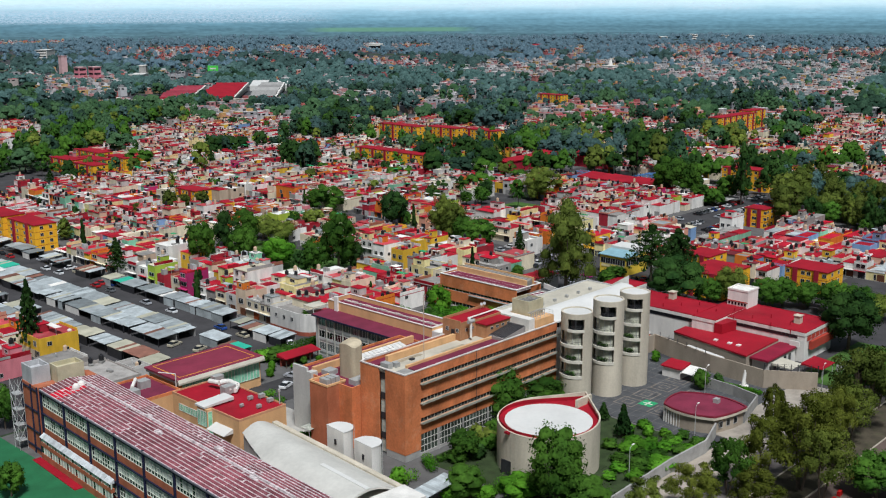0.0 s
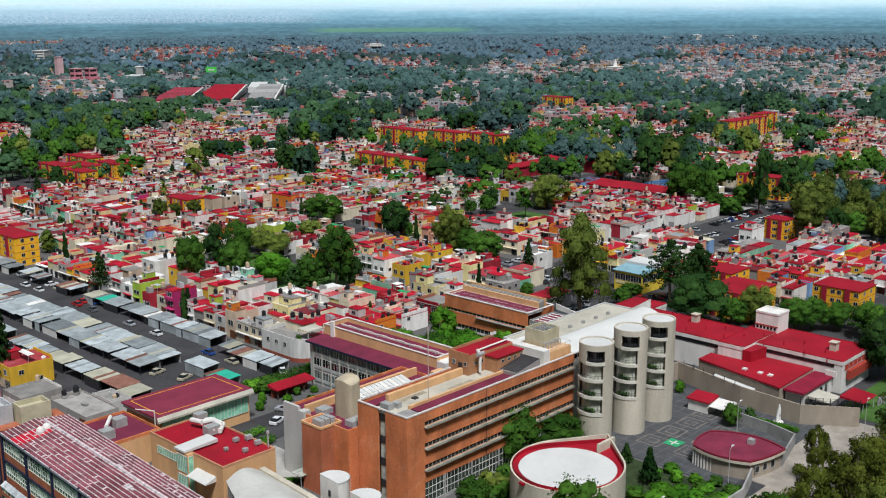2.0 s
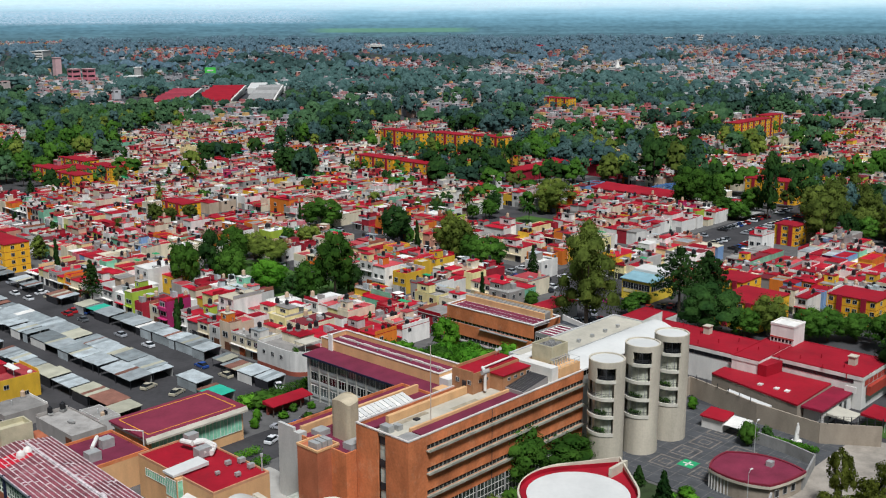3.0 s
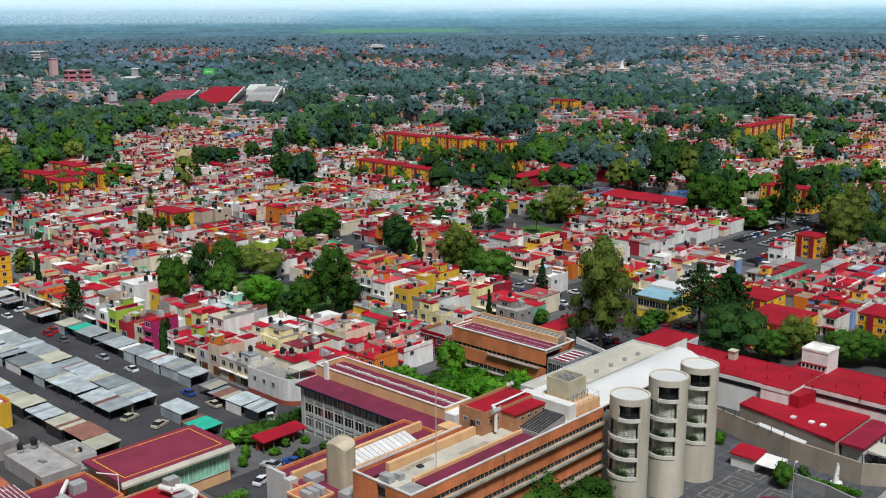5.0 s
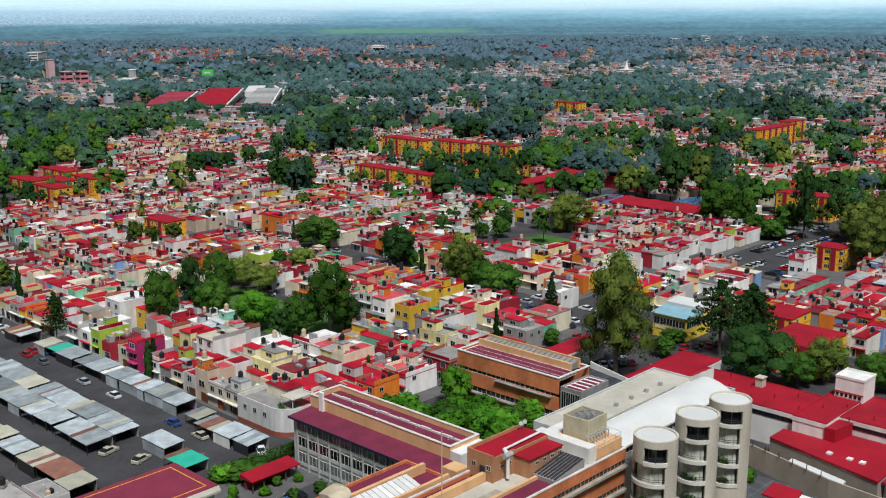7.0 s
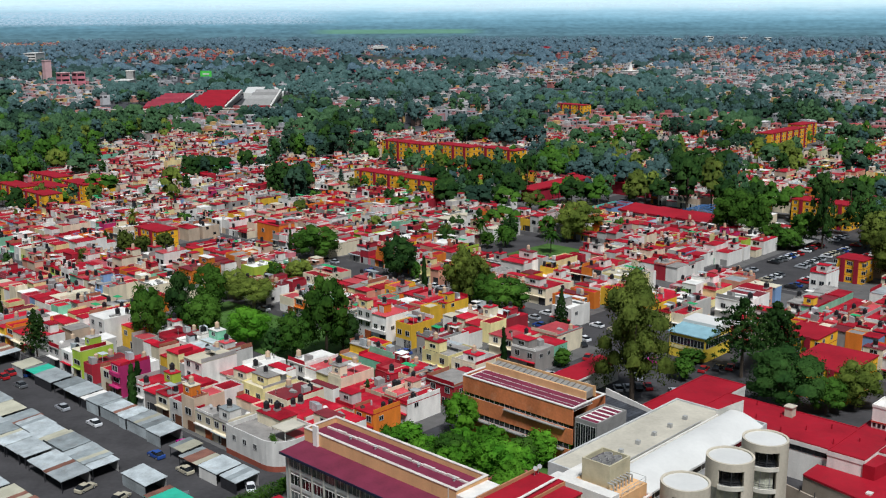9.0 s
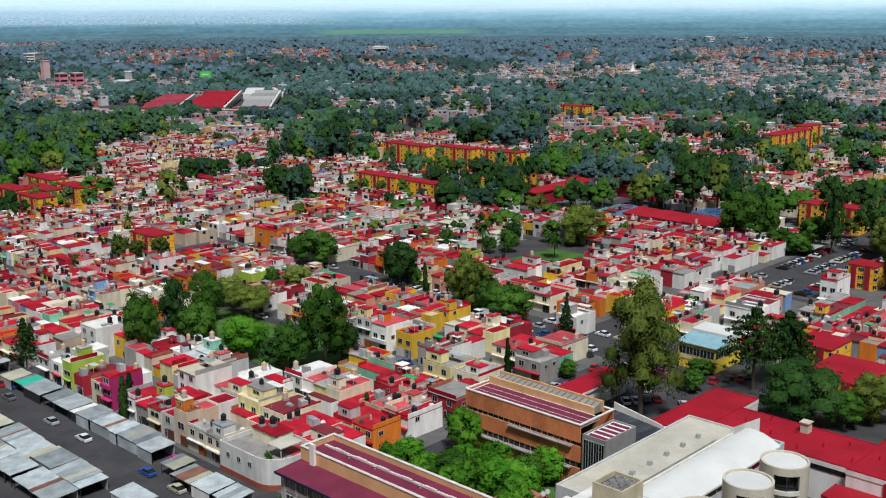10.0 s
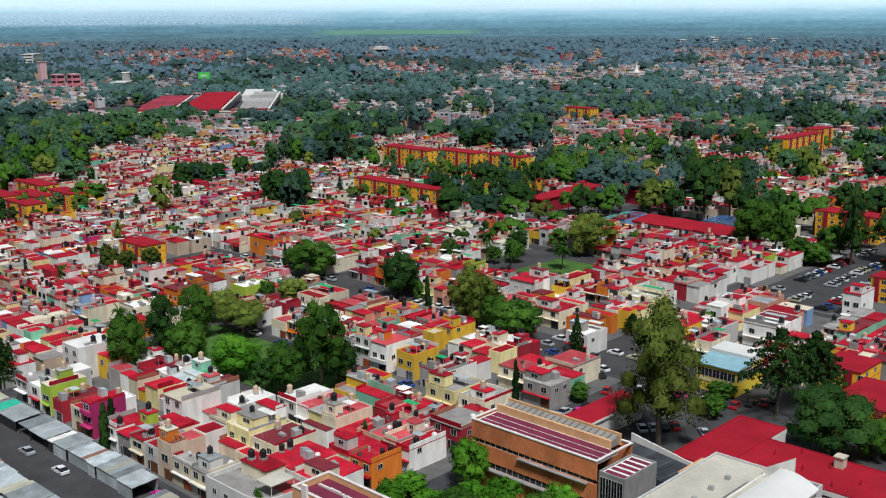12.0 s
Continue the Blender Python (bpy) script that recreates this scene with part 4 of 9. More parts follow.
    part("stair_tower", Shape().slope(poly, [20.6 - 0.12 * (y - 6.6) ** 2 + 0.25 * (x - 5) for x, y in poly], 0), paint("warm_concrete", (0.50, 0.42, 0.29), 0.85, 0.3, 0.35, 0.2, streak=0.25), w, "tall rounded concrete stair tower")
    part("air_unit", Shape().box(2.2, 1.2, 12.9, 6.0, 3.4, 14.0), MACHINE, w)
    part("air_unit", Shape().box(2.4, 10, 12.9, 5, 12.4, 13.9), MACHINE, w)


def drum(u, v, top, sides):
    """A stair drum: thick round wall, a tall opening with a balcony slab on each storey, planters inside."""
    d = thing("stair_drum", "round concrete stair tower with stacked glazed balconies", "tower", u, v, group="stair drums")
    R, n = 3.62, 48
    a0, a1 = radians(sides[0]), radians(sides[1])

    def arc(b0, b1, r0, r1, z0, z1, k):
        s = Shape()
        pts = []
        for i in range(k + 1):
            p = b0 + (b1 - b0) * i / k
            c, q = math.cos(p), math.sin(p)
            pts += [(r0 * c, r0 * q, z0), (r1 * c, r1 * q, z0), (r1 * c, r1 * q, z1), (r0 * c, r0 * q, z1)]
        fs = [(0, 1, 2, 3), (4 * k + 3, 4 * k + 2, 4 * k + 1, 4 * k)]
        for i in range(k):
            o = 4 * i
            fs += [(o + a, o + 4 + a, o + 4 + (a + 1) % 4, o + (a + 1) % 4) for a in range(4)]
        s.solid(pts, fs)
        return s

    zo0, zo1 = top - 15.1, top - 4.1
    h0, h1 = radians(181), radians(244)
    zh = zo1 + 2.9
    part("wall", arc(a1, a0 + 2 * math.pi, R - 0.35, R, 0, zo1, 36), CONCRETE, d)
    part("base_wall", arc(a0, a1, R - 0.35, R, 0, zo0, 16), CONCRETE, d)
    part("upper_wall", arc(h1, h0 + 2 * math.pi, R - 0.35, R, zo1, zh, 40), CONCRETE, d)
    part("head_wall", arc(0, 2 * math.pi, R - 0.35, R, zh, top, 48), CONCRETE, d)
    part("roof", Shape().cyl(0, 0, top - 0.35, top - 0.25, R - 0.36, n), WHITEROOF, d, "white drum roof")
    st = (zo1 - zo0) / 3
    band = paint("pale_concrete_band", (0.66, 0.62, 0.52), 0.8, 0.25, 0.6)
    for i in range(4):
        z = zo0 + st * i
        b0, b1 = (a0, a1) if i < 3 else (h0, h1)
        part("balcony", arc(a0 - 0.1, a1 + 0.1, 0.3, R - 0.351, z, z + 0.25, 14), GREYCON, d)
        part("balcony_band", arc(b0, b1, R - 0.1, R + 0.12, z - 0.12, z + 0.55, 16), band, d)
        for k in (0.95, 1.3):
            part("balcony_rail", arc(b0, b1, R - 0.06, R, z + k, z + k + 0.06, 16), DARKSTEEL, d)
        if i < 3:
            part("glazing", arc(a0, a1, R - 0.95, R - 0.89, z + 0.25, z + st - 0.004, 9), paint("drum_glazing", (0.58, 0.58, 0.46), 0.3, 0.6, 0.9, 0.0, spec=0.5), d)
            for k in range(4):
                q = a0 + (a1 - a0) * (0.15 + 0.25 * k)
                part("mullion", Shape().box(-0.05, -0.05, 0, 0.05, 0.05, st - 0.3), FRAME, d, "", ((R - 0.82) * math.cos(q), (R - 0.82) * math.sin(q), z + 0.26))
        else:
            part("glazing", arc(b0, b1, R - 1.0, R - 0.94, z + 0.3, zh, 7), GLASS, d)
            part("rail_post", arc((b0 + b1) / 2 - 0.02, (b0 + b1) / 2 + 0.02, R - 0.1, R, z + 0.55, zh, 1), DARKSTEEL, d)
    rng = np.random.default_rng(int(u))
    for i in (0, 1):
        q = a1 - 0.55
        fern = quad_mesh("potted_plant", np.concatenate([leaf_quads(rng, np.array([(R - 0.6) * math.cos(q - 0.16 * j), (R - 0.6) * math.sin(q - 0.16 * j), zo0 + st * i + 1.0]), 0.5, 60, 0.14) for j in range(5)]), LEAF["mid"])
        part("potted_plant", fern, None, d, "green potted plants")


def north_wing():
    b = thing("vaulted_wing", "white vaulted wing with a cream flat roof", "building", 50.4, 2.2)
    part("wall", Shape().frame_walls(0, 0, 39, 18.2, 0, 18.0, 0.3), paint("grey_render", (0.52, 0.52, 0.50), 0.85, 0.2, 0.4, 0.1), b)
    part("roof", Shape().box(0.31, 6.4, 17.4, 38.69, 17.89, 17.7), CREAMROOF, b, "cream flat roof")
    s = Shape()
    n, k0, k1 = 10, -1.2, 36.4
    pts = []
    for i in range(n + 1):
        y, z = -0.6 + 6.4 * i / n, 18.2 + 1.7 * math.sin(math.pi * (0.02 + 0.62 * i / n))
        pts += [(k0, y, z - 0.3), (k1, y, z - 0.3), (k1, y, z), (k0, y, z)]
    s.solid(pts, [(0, 1, 2, 3), (4 * n + 3, 4 * n + 2, 4 * n + 1, 4 * n)] + [(4 * i + a, 4 * i + 4 + a, 4 * i + 4 + (a + 1) % 4, 4 * i + (a + 1) % 4) for i in range(n) for a in range(4)])
    part("vault", s, WHITEROOF, b, "white barrel-vaulted roof")
    part("end_fin", Shape().slope([(36.5, 3.6), (36.9, 3.6), (36.9, 8.6), (36.5, 8.6)], [22.0, 22.0, 18.8, 18.8], 17.4), WHITE, b)
    part("side_wall", Shape().box(-1.0, 5.85, 17.6, 36.4, 6.15, 19.2).box(-1.0, 8.2, 17.71, 38.5, 8.45, 18.1), WHITE, b)
    strip_windows(b, "clerestory", 12, 0, 33, -0.05, 16.6, 18.0, GLASS, WHITE)
    for i in range(6):
        part("roof_vent", Shape().box(6 + 5 * i, 11.5, 17.7, 6.7 + 5 * i, 12.2, 18.4), MACHINE, b)
    part("pipe_run", Shape().tube((2, 8.9, 18.1), (32, 8.9, 18.1), 0.09), MACHINE, b)


def laboratory():
    b = thing("laboratory_block", "long laboratory block with concrete fins and maroon roofs", "building", 33.6, 27.0)
    part("wall", Shape().frame_walls(0.5, 0.3, 13, 41, 0, 10.6, 0.3), paint("pale_grey_panel", (0.48, 0.49, 0.46), 0.8, 0.25, 0.6), b)
    part("low_roof", Shape().slope([(-0.5, 0), (5.4, 0), (5.4, 41.4), (-0.5, 41.4)], [10.9, 11.3, 11.3, 10.9], 10.6), MAROON, b, "maroon roof strip")
    part("eave", Shape().box(-0.62, 0, 10.5, -0.5, 41.4, 10.95), NAVY, b)
    part("upper_wall", Shape().frame_walls(5.4, 3.0, 13.2, 41.4, 10.6, 13.7, 0.45), PEACH, b)
    part("upper_roof", Shape().box(5.86, 3.46, 12.3, 12.74, 40.94, 12.7), MAROON, b, "maroon roof inside the parapet")
    part("parapet_cap", Shape().frame_walls(5.3, 2.9, 13.3, 41.5, 13.7, 13.82, 0.6), paint("parapet_cap", (0.66, 0.6, 0.54)), b)
    part("end_post", Shape().box(4.9, 37.2, 10.9, 5.39, 38.4, 15.2), WHITE, b)
    part("end_wall", Shape().box(5.4, 0.3, 10.6, 13, 2.99, 13.0), WHITE, b)
    for k in range(3):
        strip_windows(b, "window_bay", 12, 1.2, 39.6, 0.45, 1.0 + 3.3 * k, 3.7 + 3.3 * k, GLASS if k % 2 else paint("grey_lab_glass", (0.16, 0.18, 0.17), 0.15, 0.7, 0.7, 0.0, spec=0.5), WHITE, "y", -1, 3)
        part("spandrel_panel", Shape().box(0.3, 1.2, 1.0 + 3.3 * k, 0.37, 39.6, 1.75 + 3.3 * k), paint("pale_grey_panel", (0.48, 0.49, 0.46)), b)
    for i in range(13):
        part("fin", Shape().box(0.1, 1.1 + i * 3.2, 0, 0.5, 1.35 + i * 3.2, 10.5), paint("fin_concrete", (0.45, 0.44, 0.38), 0.85, 0.25), b)
    for y in (7.2, 15.5, 26.4, 33.0):
        part("roof_cowl", Shape().cyl(9.4, y, 12.7, 13.2, 0.22, 8).cyl(9.4, y, 13.2, 13.4, 0.36, 8, 0.2), MACHINE, b)
    for i in range(13):
        part("wall_step", Shape().box(9.9, 4 + 2.8 * i, 12.7, 10.3, 6.6 + 2.8 * i, 13.0 + 0.12 * (i % 2)), paint("parapet_cap", (0.66, 0.6, 0.54)), b)
    part("link_stair", Shape().box(0, -3.5, 10.9, 3.2, -0.1, 12.8), PEACH, b)


def library():
    b = thing("library_block", "orange brick library block with striped roof", "building", 82.0, 38.9)
    b.scale = (1, 0.868, 1)
    for c in ((0, 0, 0, 0.3, 33.5, 4.2), (0, 0, 5.4, 0.3, 33.5, 8.6), (0, 0, 9.4, 0.3, 33.5, 12.9), (0.3, 33.2, 0, 11, 33.5, 12.9), (10.7, 0, 0, 11, 33.2, 12.9)):
        part("wall", Shape().box(*c), BRICK, b)
    part("floor_ledge", Shape().box(-0.9, 2, 4.0, 0, 30, 4.25).box(-0.7, 2, 8.3, 0, 20, 8.5), GREYCON, b)
    strip_windows(b, "strip_window", 10, 1, 33, 0.2, 4.2, 5.4, GLASS, FRAME, "y", -1, 2)
    strip_windows(b, "strip_window", 10, 1, 33, 0.2, 8.6, 9.4, GLASS, FRAME, "y", -1, 2)
    part("roof", Shape().box(0.31, 0.31, 12.1, 6.9, 33.1, 12.5), WHITE, b, "white roof")
    for i in range(3):
        part("roof_stripe", Shape().box(0.7 + 2.05 * i, 0.8, 12.5, 2.5 + 2.05 * i, 32.6, 12.55), MAROON, b, "maroon roof panel stripe")
    part("parapet_cap", Shape().frame_walls(-0.1, -0.1, 11.1, 33.6, 12.9, 13.1, 0.5), WHITE, b)
    part("ridge_wall", Shape().box(7.0, 2.5, 12.1, 7.5, 33.1, 14.0).box(10.4, 2.5, 12.1, 10.69, 33.1, 14.3), PEACH, b)
    for i in range(18):
        part("rooflight", Shape().slope([(7.6, 3 + i * 1.65), (10.3, 3 + i * 1.65), (10.3, 4.3 + i * 1.65), (7.6, 4.3 + i * 1.65)], [13.3, 13.9, 13.9, 13.3], 12.1), paint("grey_rooflight", (0.27, 0.25, 0.22), 0.5), b)
    g = thing("glazed_link", "glazed concrete link block with striped roof", "building", 82.5, 33.4)
    part("wall", Shape().frame_walls(0, 0, 10, 5.3, 0, 11.2, 0.3), GREYCON, g)
    part("roof", Shape().box(0.31, 0.31, 10.5, 9.69, 4.99, 10.9), WHITE, g)
    for i in range(5):
        part("roof_stripe", Shape().box(0.8 + 1.8 * i, 0.6, 10.9, 1.9 + 1.8 * i, 4.7, 10.95), MAROON, g)
    strip_windows(g, "curtain_wall", 4, 0.3, 5.0, -0.01, 2, 10.3, GLASS, FRAME, "y", -1, 2)
    r = thing("corrugated_hall", "low hall with dark corrugated roof beside the library", "building", 93.2, 29.6)
    part("wall", Shape().frame_walls(0, 0, 10.4, 16.4, 0, 6.2, 0.3), WHITE, r)
    for i in range(20):
        y0, y1 = 0.05 + i * 0.82, 0.79 + i * 0.82
        part("roof_sheet", Shape().slope([(-0.2, y0), (10.45, y0), (10.45, y1), (-0.2, y1)], [7.4 + 0.05 * y0, 6.4 + 0.1 * y0, 6.4 + 0.1 * y1, 7.4 + 0.05 * y1], 6.2), paint("slate_sheet", (0.05, 0.054, 0.064), 0.5, 0.5, 0.5, 0.1, rand=0.35), r)
    part("gable", Shape().slope([(10.5, -0.2), (10.8, -0.2), (10.8, 16.6), (10.5, 16.6)], [6.8, 6.8, 9.6, 9.6], 6.2), WHITE, r)
    part("lean_to", Shape().box(0, -6.5, 0, 8, -0.05, 9.5), CONCRETE, r)
    part("lean_to_roof", Shape().frame_walls(0, -6.5, 8, -0.05, 9.51, 10.3, 0.25), PEACH, r)


def red_roof_building():
    b = thing("red_roofed_school", "white school building with wide bright red flat roofs", "building", 0, 0)
    zr = 8.0
    for x0, y0, x1, y1, z in ((104, 27.6, 130.5, 37.6, zr - 0.3), (108.6, -1.4, 122.6, 27.59, zr), (107.6, -8.4, 130.6, -1.41, zr + 0.25), (113.8, -30.5, 130, -8.41, zr)):
        part("wall", Shape().frame_walls(x0, y0, x1, y1, 0, z - 0.3, 0.3), WHITE, b)
        part("roof", Shape().box(x0 + 0.2, y0 + 0.2, z - 0.5, x1 - 0.2, y1 - 0.2, z), CRIMSON, b, "bright red painted flat roof")
        part("roof_edge", Shape().frame_walls(x0 - 0.08, y0 - 0.08, x1 + 0.08, y1 + 0.08, z - 0.3, z + 0.12, 0.3), CRIMSON, b)
        part("fascia", Shape().frame_walls(x0 - 0.12, y0 - 0.12, x1 + 0.12, y1 + 0.12, z - 1.0, z - 0.1, 0.035), WHITE, b)
    strip_windows(b, "window_strip", 9, -28.5, -8.8, 113.78, zr - 1.9, zr - 1.05, GLASS, DARKSTEEL, "y", -1, 2)
    strip_windows(b, "window_strip", 11, -1, 27, 108.58, zr - 2.0, zr - 1.05, GLASS, DARKSTEEL, "y", -1, 2)
    strip_windows(b, "window_strip", 6, 115, 129.5, -30.52, zr - 2.6, zr - 1.1, paint("terracotta_panel", (0.38, 0.05, 0.03)), FRAME)
    strip_windows(b, "window_strip", 3, 109, 113, -8.42, zr - 2.1, zr - 1.05, GLASS, FRAME)
    part("sun_panel", Shape().box(116, -31.6, 3.2, 129, -30.7, 5.4), paint("terracotta_panel", (0.38, 0.05, 0.03)), b, "red end wall panel")
    low = [(101.4, 0.3), (95.5, -23.8), (113.6, -23.5), (113.6, -8.5), (107.5, -8.5), (107.5, 0.3)]
    part("low_wall", Shape().prism([(x + 0.15, y) for x, y in low], 0, 4.5), TANWALL, b)
    part("low_roof", Shape().prism(low, 4.51, 4.9), CRIMSON, b, "lower bright red roof")
    part("step_roof", Shape().prism([(107.3, -8.3), (113.4, -8.6), (113.4, -11.5), (107.3, -10.5)], 4.91, 7.6), CRIMSON, b)
    part("porch_wall", Shape().frame_walls(98.4, -28.4, 113.5, -24, 0, 3.8, 0.25), WHITE, b)
    part("porch_roof", Shape().box(97.2, -28.8, 3.8, 113.7, -23.9, 4.3), paint("faded_red_paint", (0.26, 0.010, 0.035), 0.75, 0.3, 0.2, 0.1), b, "faded red porch roof")
    for i in range(4):
        part("porch_window", WINDOW_TALL, None, b, "", (103 + 2.6 * i, -28.42, 0.6), 90, (1, 1.6, 2.6))
    part("canopy", Shape().slope([(98.6, -34.4), (104.4, -34.4), (104.4, -29.0), (98.6, -29.0)], [3.0, 3.0, 3.5, 3.5], 2.9), CREAMROOF, b, "cream sheet canopy")
    part("canopy", Shape().slope([(103.6, -40), (111, -40), (111, -34.5), (103.6, -34.5)], [3.0, 3.0, 3.5, 3.5], 2.9), CRIMSON, b, "red sheet canopy")
    for x, y in ((99, -34), (104, -34), (104.4, -39.6), (110.4, -39.6), (110.4, -35)):
        part("post", Shape().tube((x, y, 0), (x, y, 2.95), 0.08, 6), FRAME, b)
    part("signboard", Shape().box(112.6, -29.6, 4.1, 112.9, -27.0, 5.6), WHITE, b)
    part("pale_cover", Shape().slope([(96, -6), (98.5, -6), (95.5, -18), (93, -18)][::-1], [3.0, 3.2, 3.2, 3.0], 2.8), WHITEROOF, b, "pale sheet cover over the yard")
    for y in (-12.5, -16.5, -19):
        part("rooflight", Shape().box(101, y, 4.9, 102.2, y + 1.0, 5.2), WHITE, b)
    part("roof_house", Shape().box(124, -9.0, zr, 129.9, -2.9, zr + 4.6), WHITE, b, "white rooftop lift house")
    part("roof_house_edge", Shape().frame_walls(123.9, -9.1, 130, -2.8, zr + 4.6, zr + 5.1, 0.2), WHITE, b)
    part("roof_house_band", Shape().box(123.85, -9.05, zr + 1.5, 123.99, -2.85, zr + 1.75), paint("parapet_red", (0.42, 0.05, 0.035)), b)
    for i in range(6):
        part("window", WINDOW_TALL, None, b, "", (123.99, -8.6 + 0.95 * i, zr + 0.5), 0, (1, 0.7, 0.9))
    for x, y in ((118.5, 11), (120, -26)):
        part("roof_turret", Shape().box(x, y, zr, x + 1.8, y + 1.6, zr + 2.0).box(x - 0.2, y - 0.2, zr + 2.0, x + 2, y + 1.8, zr + 2.2), CONCRETE, b)
    for i in range(16):
        part("vent_pipe", Shape().cyl(110.5 + (i * 7) % 11, -28 + 3.4 * i, zr, zr + 1.0, 0.13, 8), CRIMSON, b)
    wing = thing("brick_wing", "low orange brick wing between towers and school", "building", 79, 3.6)
    part("wall", Shape().slope([(0, 0), (16, 0), (16, 6), (0, 6)], [7.2, 5.2, 6.6, 8.2], 0), BRICK, wing)
    part("coping", Shape().slope([(-0.1, -0.12), (16.1, -0.12), (16.1, 0.2), (-0.1, 0.2)], [7.4, 5.4, 5.4, 7.4], 5.0), WHITE, wing)
    part("roof", Shape().box(0.4, 6.01, 0, 16, 14, 6.4), MAROON, wing, "maroon flat roof")


def theatre():
    b = thing("round_auditorium", "drum-shaped auditorium with red rim and white roof", "building", 20.5, -20.0)
    n, R, H = 56, 10.3, 9.9

    def outline(r, tip):
        """A circle drawn out along its tangents to one point."""
        reach = r + tip
        half = math.acos(min(1.0, r / reach))
        pts = []
        for i in range(n):
            a = 2 * math.pi * i / n - math.pi
            k = r if abs(a) >= half else r / math.cos(half - abs(a)) if tip else r
            pts.append((k * math.cos(a + radians(6)), k * math.sin(a + radians(6))))
        return pts

    tops = [H + 0.06 * (x * 0.95 + y * 0.05) for x, y in outline(R, 4.6)]
    o, i_ = outline(R, 4.6), outline(R - 0.35, 4.6)
    s = Shape()
    s.solid([(x, y, 0) for x, y in o] + [(x, y, 0) for x, y in i_] + [(x, y, z) for (x, y), z in zip(o, tops)] + [(x, y, z) for (x, y), z in zip(i_, tops)],
            sum([[(k, (k + 1) % n, 2 * n + (k + 1) % n, 2 * n + k), (n + (k + 1) % n, n + k, 3 * n + k, 3 * n + (k + 1) % n), (2 * n + k, 2 * n + (k + 1) % n, 3 * n + (k + 1) % n, 3 * n + k)] for k in range(n)], []))
    part("wall", s, CONCRETE, b)
    inner = outline(R - 0.4, 4.5)
    part("rim", Shape().ring(inner, outline(R - 1.5, 0.0), H - 1.6, H - 0.75), CRIMSON, b, "red inner rim")
    part("rim_lining", Shape().ring(outline(R - 0.36, 4.58), inner, H - 1.6, H + 0.0), CRIMSON, b)
    part("roof", Shape().cyl(0, 0, H - 1.6, H - 0.62, R - 1.51, 48), WHITEROOF, b, "white membrane roof")
    part("roof_beam", Shape().box(9.2, -0.4, H - 0.75, 14.2, 0.2, H + 0.9), CONCRETE, b)
    part("rain_spout", Shape().box(-R - 0.4, 1.5, H - 1.0, -R + 0.2, 2.6, H - 0.6), CRIMSON, b)
    part("door", Shape().box(-R - 0.05, 1.2, 0, -R + 0.2, 3.6, 3.2), DARKSTEEL, b)
    for i in range(9):
        a = radians(-42 + 5 * i)
        part("wall_slot", Shape().box(-0.05, -0.3, 0, 0.05, 0.3, 0.35), DARKSTEEL, b, "", ((R + 0.02) * math.cos(a), (R + 0.02) * math.sin(a), 5.2 + 0.12 * i), -42 + 5 * i)


def pavilion():
    b = thing("leaf_shaped_pavilion", "low leaf-shaped pavilion with maroon roof", "building", 60.0, -31.5)

    def bowed(p, q, out, n=9):
        """Points from p towards q along a shallow arc."""
        d = Vector((q[0] - p[0], q[1] - p[1]))
        side = Vector((d.y, -d.x)).normalized()
        return [(p[0] + d.x * i / n + side.x * out * 4 * (i / n) * (1 - i / n), p[1] + d.y * i / n + side.y * out * 4 * (i / n) * (1 - i / n)) for i in range(n)]

    south, tip, north, west = (-4.2, -5.9), (5.9, -8.0), (4.2, 7.3), (-4.6, 6.2)
    pts = bowed(south, tip, 0.5) + bowed(tip, north, 2.6) + bowed(north, west, 0.8) + bowed(west, south, 1.6)
    part("wall", Shape().prism([(x * 0.94, y * 0.94) for x, y in pts], 0, 3.6), TANWALL, b)
    part("roof", Shape().prism(pts, 3.6, 4.0), paint("maroon_roof", (0.21, 0.026, 0.055), 0.75, 0.35, 0.25, 0.1), b, "maroon roof")
    part("roof_edge", Shape().ring([(x * 1.02, y * 1.02) for x, y in pts], [(x * 0.97, y * 0.97) for x, y in pts], 3.85, 4.25), paint("maroon_edge", (0.20, 0.018, 0.035)), b)
    part("eave_band", Shape().ring([(x * 1.025, y * 1.025) for x, y in pts], [(x * 1.005, y * 1.005) for x, y in pts], 3.3, 3.84), CONCRETE, b)
    part("roof_unit", Shape().box(3.4, -2.4, 4.0, 4.6, -1.2, 5.0), MACHINE, b)
    for k in range(3):
        part("window", WINDOW_TALL, None, b, "", (-1.6 + 2.3 * k, -6.5 - 0.48 * k, 1.2), 78, (1, 1.2, 1.5))
    for x, y in bowed(west, (-5.3, 0.2), 0.5, 8):
        part("column", Shape().box(-0.12, -0.12, 0, 0.12, 0.12, 3.6), WHITE, b, "", (x * 0.99, y * 0.99, 0))


